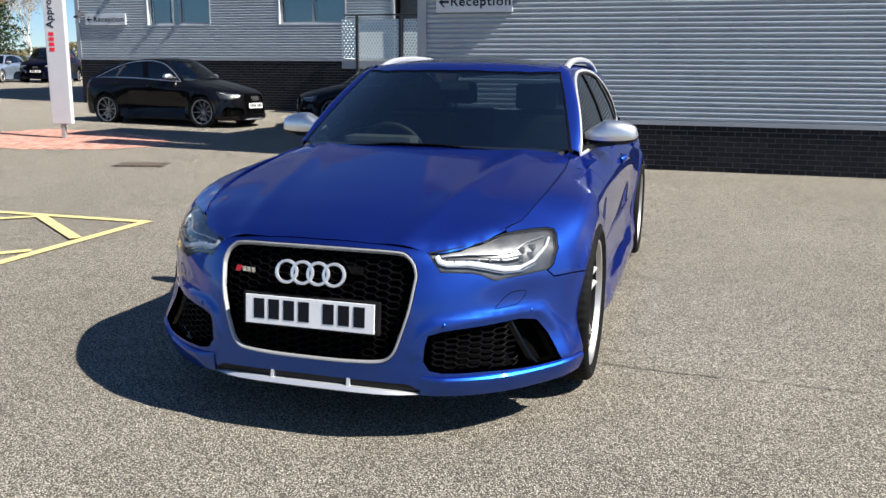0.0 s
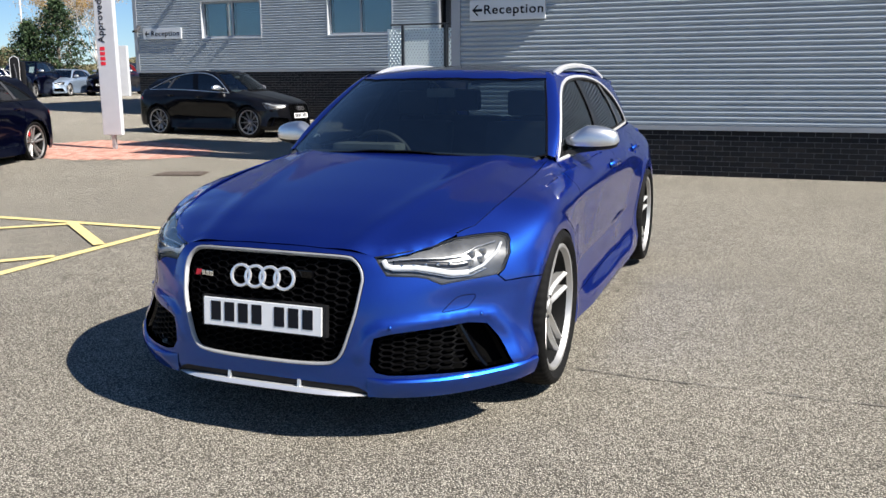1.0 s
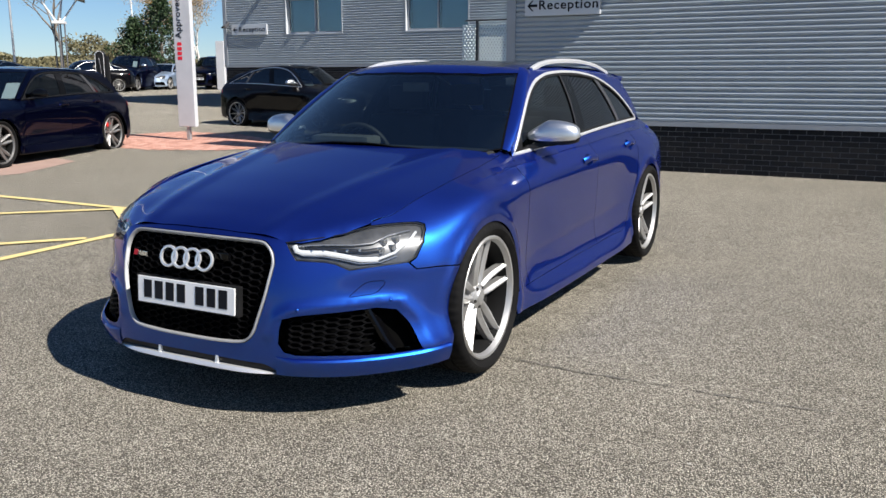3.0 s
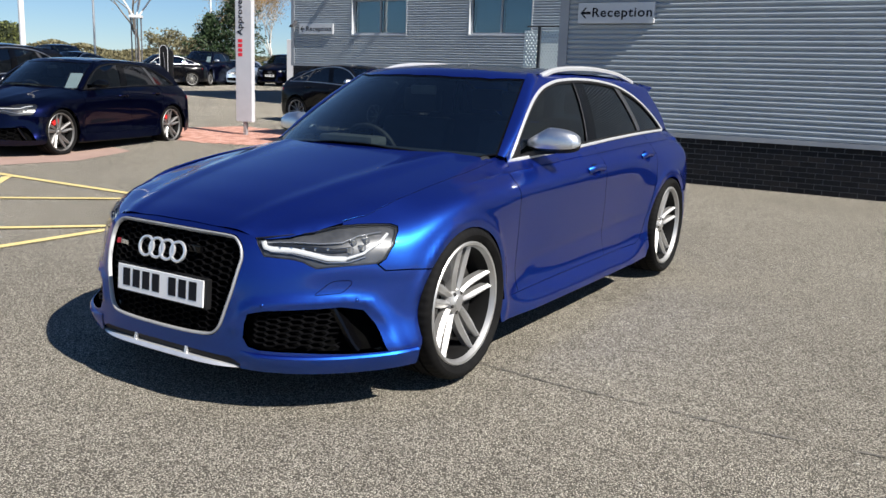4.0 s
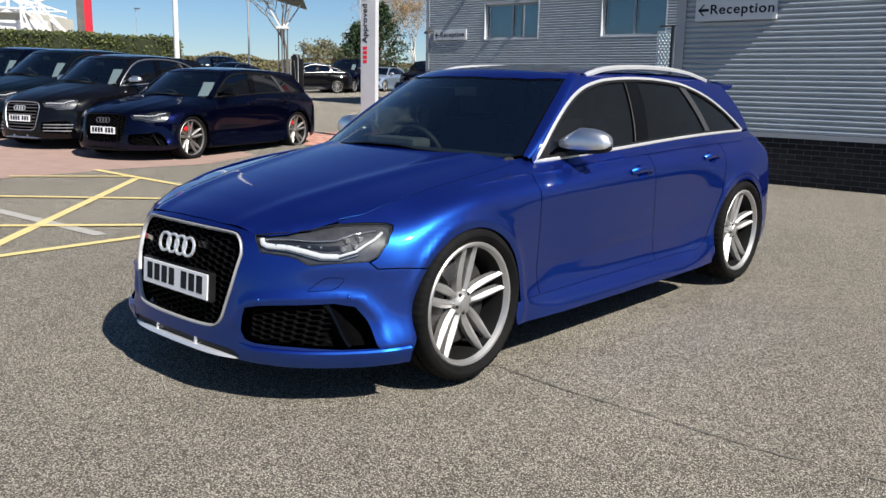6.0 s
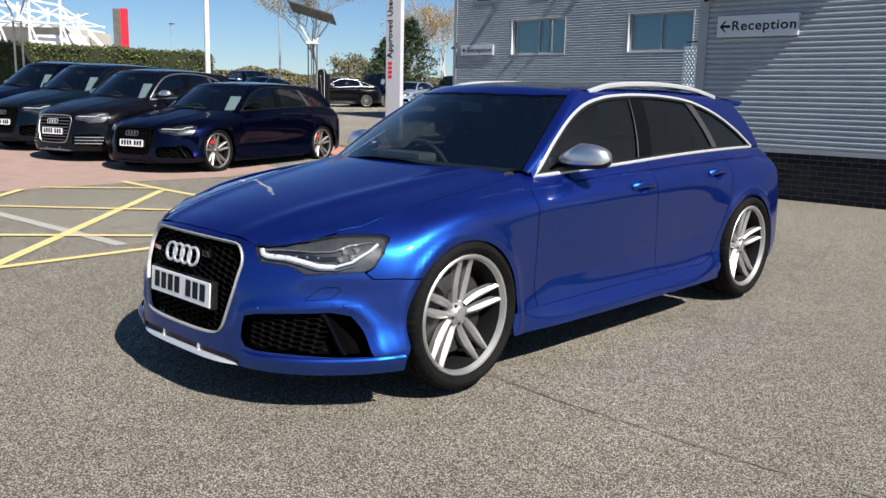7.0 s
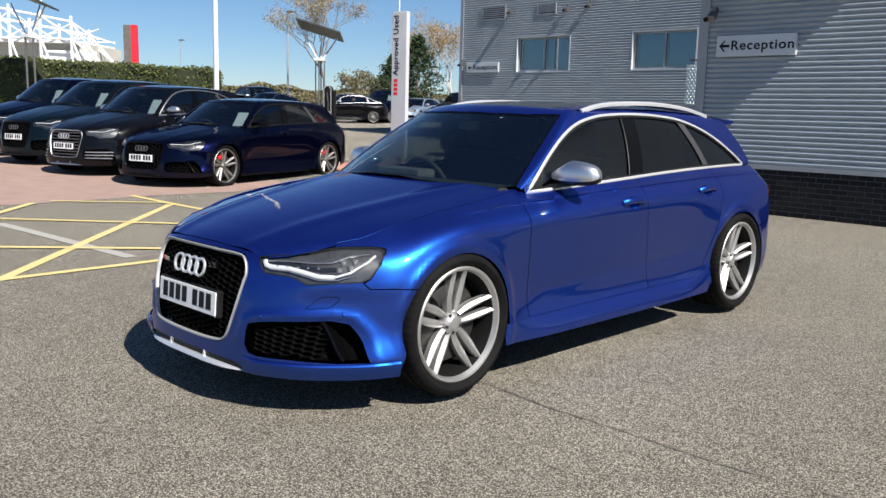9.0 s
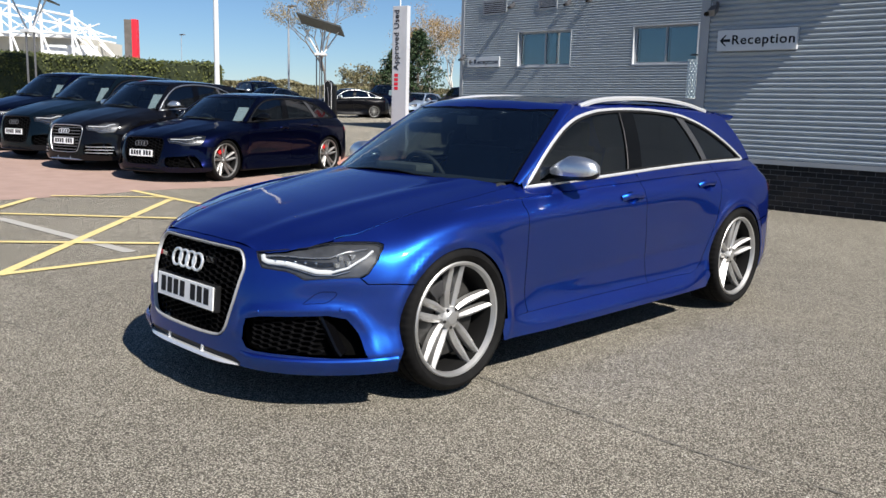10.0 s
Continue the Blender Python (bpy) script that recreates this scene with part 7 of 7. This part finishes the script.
def pine(x, y, h, r, seed, label):
    rng = random.Random(seed)
    t = thing("tree", pose(x, y, ground_z(x, y)), label, "tree")
    bm = bm_tube(bmesh.new(), (0, 0, 0), (0, 0, h * 0.95), 0.12, 0.02, 8)
    pts = []
    for k in range(95):
        z = h * (0.08 + 0.9 * (k / 95) ** 0.9)
        a = k * 2.4 + rng.uniform(-0.4, 0.4)
        L = r * (1 - (z / h) ** 2.4) * rng.uniform(0.45, 1.25) + 0.12
        e = Vector((math.cos(a) * L, math.sin(a) * L, z + 0.15 * L))
        bm_tube(bm, (0, 0, z), e, 0.025, 0.008, 5, False)
        for _ in range(70):
            q = rng.uniform(0.3, 1.05)
            pts.append((e.x * q + rng.gauss(0, 0.10), e.y * q + rng.gauss(0, 0.10), z + (e.z - z) * q + rng.gauss(0, 0.09)))
    part("trunk", bm, M_BARK, t, smooth=True)
    v, f = leaves(pts, 0.075, rng)
    mesh_ob("crown", v, f, M_PINE, t)
    return t


pine(-36.75, 38.15, 5.2, 1.9, 3, "dense dark green pine tree behind the parked cars")
pine(-37.7, 37.0, 3.9, 1.5, 5, "dense dark green pine tree behind the parked cars")
limb_tree(-39.0, 41.7, 10.5, 0.75, 11, M_BIRCH, M_BUDS, "slender birch tree with sparse orange-brown spring leaves", 6000, 0.042, 0.09, fork=0.25)
limb_tree(-38.0, 42.6, 10.5, 0.6, 12, M_BIRCH, M_BUDS, "slender white-barked birch with sparse orange-brown leaves", 6000, 0.042, 0.09, fork=0.25)
limb_tree(-39.9, 40.7, 9.5, 0.9, 14, M_BARK, M_SPRING, "bare-limbed spring tree with sparse pale leaves", 1500, 0.05, 0.11, fork=0.2)
limb_tree(-30.3, 26.0, 9.6, 0.82, 15, M_BARK, M_SPRING, "bare-limbed spring tree with sparse pale leaves", 8500, 0.036, 0.09, fork=0.3)


def hedge(name, a, b, thick, h0, h1, seed, label, dens=430, leaf=0.055):
    rng = random.Random(seed)
    a, b = Vector(a), Vector(b)
    L = (b - a).length
    yaw = math.degrees(math.atan2((b - a).y, (b - a).x))
    t = thing(name, pose(a.x, a.y, 0, 0, 0, yaw), label, "hedge")
    z0 = min(ground_z(*a), ground_z(*b)) - 0.1
    n = int(L / 0.35)
    vs, fs = [], []

    def top(u):
        return h0 + (h1 - h0) * u / L + 0.09 * noise.noise(Vector((u * 0.7, seed, 0))) + 0.05 * noise.noise(Vector((u * 2.3, seed, 4)))

    def off(u, z):
        return 0.12 * noise.noise(Vector((u * 0.9, z * 1.2, seed + 7)))
    for i in range(n + 1):
        u = L * i / n
        hh = top(u)
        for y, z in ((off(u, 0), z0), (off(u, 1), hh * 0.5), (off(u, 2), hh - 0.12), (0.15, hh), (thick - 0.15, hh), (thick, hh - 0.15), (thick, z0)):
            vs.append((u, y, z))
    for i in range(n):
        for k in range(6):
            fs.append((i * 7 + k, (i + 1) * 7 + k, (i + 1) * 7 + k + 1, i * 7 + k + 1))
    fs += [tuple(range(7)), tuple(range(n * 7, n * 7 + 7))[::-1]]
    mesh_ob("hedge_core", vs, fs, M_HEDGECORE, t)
    pts = []
    for _ in range(int(L * dens)):
        u = rng.uniform(0, L)
        hh = top(u)
        if rng.random() < 0.28:
            pts.append((u, rng.uniform(0, thick), hh + abs(rng.gauss(0, 0.04))))
        else:
            z = hh - (hh - z0 - 0.8) * rng.random() ** 1.3
            pts.append((u, off(u, z) - abs(rng.gauss(0, 0.04)), z))
    for k in range(int(dens * 2.2)):
        pts.append((rng.choice((0, L)) + rng.gauss(0, 0.05), rng.uniform(0, thick), rng.uniform(z0 + 1, h1)))
    v, f = leaves(pts, leaf, rng)
    mesh_ob("hedge_leaves", v, f, M_HEDGE, t)
    return t


hedge("hedge", (-40.0, 5.5), (-26.88, 18.05), 1.3, 3.36, 2.76, 2, "dense clipped green hedge behind the car row")


def scrub(a, b, h, seed, mat, label, count=5200, leaf=0.35, depth=8.0):
    """A far belt of scrub and small trees, uneven along its top."""
    rng = random.Random(seed)
    a, b = Vector(a), Vector(b)
    pts = []
    L = (b - a).length
    for _ in range(count):
        u = rng.random()
        hh = h * (0.55 + 0.75 * abs(noise.noise(Vector((u * L * 0.06, seed, 0)))) + 0.35 * abs(noise.noise(Vector((u * L * 0.25, seed, 3)))))
        p = a + (b - a) * u
        d = rng.uniform(0, depth)
        n = Vector((-(b - a).y, (b - a).x)).normalized()
        q = p + n * d
        pts.append((q.x, q.y, ground_z(q.x, q.y) + hh * (1 - rng.random() ** 2.2)))
    v, f = leaves(pts, leaf, rng)
    return tagged(mesh_ob("far_scrub", v, f, mat), label, "scrub", kind="stuff")


scrub((-105.0, 40.0), (-62.0, 96.0), 4.4, 21, M_SCRUB, "pale brown and olive scrub along the far edge", 26000, 0.20)
scrub((-60.0, 45.0), (-44.0, 70.0), 2.8, 22, M_SCRUB, "pale brown and olive scrub along the far edge", 11000, 0.15)
scrub((-52.0, 72.0), (-30.0, 88.0), 5.0, 23, M_SPRING, "yellow-green shrubs beyond the office block", 8000, 0.18)
scrub((-120.0, -10.0), (-104.0, 44.0), 5.5, 24, M_SCRUB, "pale brown and olive scrub along the far edge", 14000, 0.22)
limb_tree(-48.0, 44.0, 3.2, 0.9, 31, M_BARK, M_SCRUB, "small spring tree by the far edge", 1200, 0.10, 0.10)
limb_tree(-60.0, 52.0, 4.6, 0.9, 32, M_BARK, M_SCRUB, "small bare spring tree by the far edge", 1300, 0.12, 0.10)

M_GREYFACE = grained("dark_grey_panel", (0.10, 0.09, 0.08), (0.16, 0.14, 0.13), 0.7, 2.0)
# red advertising pylon and red flags far off
rp = thing("red_pylon", pose(-56.6, 29.1, ground_z(-56.6, 29.1), 0, 0, 47), "tall pylon sign, one face red and one dark grey", "sign")
part("red_face", box(0.0, 0.34, -0.3, 0.3, 0.0, 5.95, 0.02), M_REDLETTER, rp)
part("grey_face", box(-0.52, 0.0, -0.3, 0.3, 0.0, 5.92, 0.02), M_GREYFACE, rp)
for x, y, h in ((-34.5, 47.0, 4.6), (-31.0, 48.0, 2.4)):
    t = thing("banner_flag", pose(x, y, ground_z(x, y), 0, 0, 40), "red upright banner on a white pole", "banner", "red banners")
    part("pole", tube((0, 0, 0), (0, 0, h + 0.3), 0.04, 0.03, 8), M_WHITE, t)
    v = [(0.04 + 0.5 * (i % 2), 0.05 * math.sin(i // 2), h * 0.35 + h * 0.65 * (i // 2) / 6) for i in range(14)]
    mesh_ob("banner", v, [(2 * i, 2 * i + 1, 2 * i + 3, 2 * i + 2) for i in range(6)], M_REDLETTER, t)
# white pillar and low post near the office corner
gp = thing("grey_pillar", pose(-31.2, 36.9, ground_z(-31.2, 36.9), 0, 0, 20), "pale grey rectangular pillar by the far cars", "pillar")
part("pillar_body", box(-0.22, 0.22, -0.15, 0.15, 0, 2.6, 0.02), M_TOTEM, gp)

# ---- the stadium ----
st = thing("stadium", pose(-217.0, 44.0, 0, 0, 0, 44.5), "white steel stadium with raking roof trusses", "stadium")
M_STEEL = grained("white_steelwork", (0.74, 0.75, 0.76), (0.82, 0.82, 0.83), 0.5, 0.3)
# beige stand cladding, paled in its colour for the distance haze
M_STAND = grained("hazed_stand_cladding", (0.46, 0.44, 0.38), (0.56, 0.53, 0.47), 0.7, 0.2)
SL = 52.0


def st_top(u):
    return 24.5 - 7.2 * (max(u, 0) / SL) ** 1.3


part("stand_wall", box(0, SL * 0.93, 4.0, 22.0, 0, 14.0), M_STAND, st)
part("roof_deck", box(-2, SL * 0.90, 1.5, 22.5, 14.0, 14.6), M_STEEL, st)
part("end_wall", box(SL * 0.74, SL * 0.96, 2.5, 3.8, 0, 12.5), M_STEEL, st)
for row, y in ((0, 0.0), (1, 9.0)):
    k = 0
    u = 0.0
    while u < SL - 2:
        z1 = st_top(u) - row * 2.0
        part("mast", tube((u, y, 6.0), (u, y, z1 + 1.2), 0.38, 0.30, 8), M_STEEL, st, smooth=True)
        un = min(u + 6.6, SL)
        z2 = st_top(un) - row * 2.0
        part("top_chord", tube((u, y, z1), (un, y, z2 if un < SL else 10.0), 0.26, 0.26, 8), M_STEEL, st, smooth=True)
        part("low_chord", tube((u, y, 14.9), (un, y, 14.6 if un < SL else 10.0), 0.24, 0.24, 8), M_STEEL, st, smooth=True)
        part("brace", tube((u, y, z1), (un, y, 14.6 if k % 2 else 15.5), 0.18, 0.18, 6), M_STEEL, st, smooth=True)
        part("brace", tube((u, y, 14.8), (un, y, z2 - 0.4), 0.16, 0.16, 6), M_STEEL, st, smooth=True)
        if row == 0:
            part("prop", tube((u, y, 14.8), (min(u + 5.0, SL), y - 3.0, 5.0), 0.22, 0.22, 6), M_STEEL, st, smooth=True)
            part("tie", tube((u, 0.0, z1), (u, 9.0, z1 - 2.0), 0.16, 0.16, 6), M_STEEL, st, smooth=True)
        u += 6.6
        k += 1

# ---- black brick plinths ----
def plinth(name, x0, x1, y, z0, z1, label, near):
    """Mortar bed with bricks laid on it; those within near are parts, the rest one mesh of pieces."""
    bed = tagged(part(name, box(x0, x1, y, y + 0.10, z0 - 0.4, z1), M_MORTAR), label, "wall", kind="structure")
    bl, bh, jt = 0.215, 0.065, 0.010
    bm = bmesh.new()
    bm_box(bm, 0, bl, -0.006, 0.004, 0, bh, 0.003)
    me = bpy.data.meshes.new("brick")
    bm.to_mesh(me)
    bm.free()
    me.materials.append(M_BRICK)
    rv, rf = [], []
    rows = int((z1 - z0) / (bh + jt)) + 2
    rng = random.Random(8)
    for r in range(rows):
        z = z1 - (r + 1) * (bh + jt)
        u = x0 - (0.11 if r % 2 else 0.0)
        while u < x1 - 0.02:
            a = max(u, x0 + 0.002)
            if u >= x0 and near[0] < u < near[1] and u + bl < x1:
                ob = new("brick", me)
                ob.parent = bed
                ob.location = (u, y + rng.uniform(-0.0015, 0.0015), z)
            else:
                e = min(u + bl, x1)
                k = len(rv)
                rv += [(a, y - 0.006, z), (e, y - 0.006, z), (e, y - 0.006, z + bh), (a, y - 0.006, z + bh), (a, y + 0.002, z), (e, y + 0.002, z), (e, y + 0.002, z + bh), (a, y + 0.002, z + bh)]
                rf += [(k, k + 1, k + 2, k + 3), (k + 3, k + 2, k + 6, k + 7), (k, k + 4, k + 5, k + 1), (k + 1, k + 5, k + 6, k + 2), (k, k + 3, k + 7, k + 4)]
            u += bl + jt
    o = mesh_ob("brickwork", rv, rf, M_BRICKSTUFF, bed)
    tagged(o, kind="stuff")
    return bed


M_BRICKSTUFF = material("black_bricks_joined", (0.02, 0.021, 0.025), 0.55, spec=0.2)
_g = node(M_BRICKSTUFF, "ShaderNodeNewGeometry")
_r = ramp(M_BRICKSTUFF, _g, "Random Per Island", [(0.0, (0.005, 0.0055, 0.007)), (0.6, (0.010, 0.0105, 0.013)), (1.0, (0.020, 0.018, 0.019))])
wire(M_BRICKSTUFF, _r, "Color", bsdf(M_BRICKSTUFF), "Base Color")
plinth("plinth_reception", R_X0 - 0.03, R_X1, WALL_R - 0.015, -0.02, R_CLAD - 0.05, "black engineering brick plinth with dark joints", (-4.3, 3.3))
plinth("plinth_office", L_X0, L_X1, WALL_L - 0.015, 0.0, L_CLAD - 0.05, "black engineering brick plinth with dark joints", (99, 100))

# red block island round the totem
ISLAND = [(-13.6, 12.3), (-13.0, 15.0), (-11.4, 15.1), (-9.6, 14.2), (-8.9, 13.2), (-9.4, 12.3), (-10.6, 11.7), (-12.2, 11.6)]
M_REDJOINT = grained("sandy_joint", (0.30, 0.19, 0.15), (0.36, 0.24, 0.19), 0.95, 20.0)
isl = tagged(flat_patch("paving_island", ISLAND, M_REDJOINT, 0.006, 0.6), "red block paving island round the totem", "paving", kind="structure")
bv, bf = [], []
ca, sa = math.cos(radians(28)), math.sin(radians(28))
for i in range(-60, 60):
    for j in range(-30, 30):
        lx, ly = i * 0.105, j * 0.21 + (0.105 if i % 2 else 0)
        cxx, cyy = -11.2 + lx * ca - ly * sa, 13.3 + lx * sa + ly * ca
        if not inside(ISLAND, [(cxx, cyy)])[0]:
            continue
        k = len(bv)
        z = ground_z(cxx, cyy)
        for px, py, h in ((-0.047, -0.1, 0.010), (0.047, -0.1, 0.010), (0.047, 0.1, 0.010), (-0.047, 0.1, 0.010), (-0.05, -0.103, 0.005), (0.05, -0.103, 0.005), (0.05, 0.103, 0.005), (-0.05, 0.103, 0.005)):
            bv.append((cxx + px * ca - py * sa, cyy + px * sa + py * ca, z + h))
        bf += [(k, k + 1, k + 2, k + 3), (k, k + 4, k + 5, k + 1), (k + 1, k + 5, k + 6, k + 2), (k + 2, k + 6, k + 7, k + 3), (k + 3, k + 7, k + 4, k)]
M_BLOCK = material("red_paving_block", (0.42, 0.2, 0.15), 0.85)
_g = node(M_BLOCK, "ShaderNodeNewGeometry")
_r = ramp(M_BLOCK, _g, "Random Per Island", [(0.0, (0.34, 0.17, 0.13)), (0.5, (0.44, 0.23, 0.175)), (1.0, (0.52, 0.30, 0.24))])
wire(M_BLOCK, _r, "Color", bsdf(M_BLOCK), "Base Color")
o = mesh_ob("paving_blocks", bv, bf, M_BLOCK, isl)
tagged(o, kind="stuff")
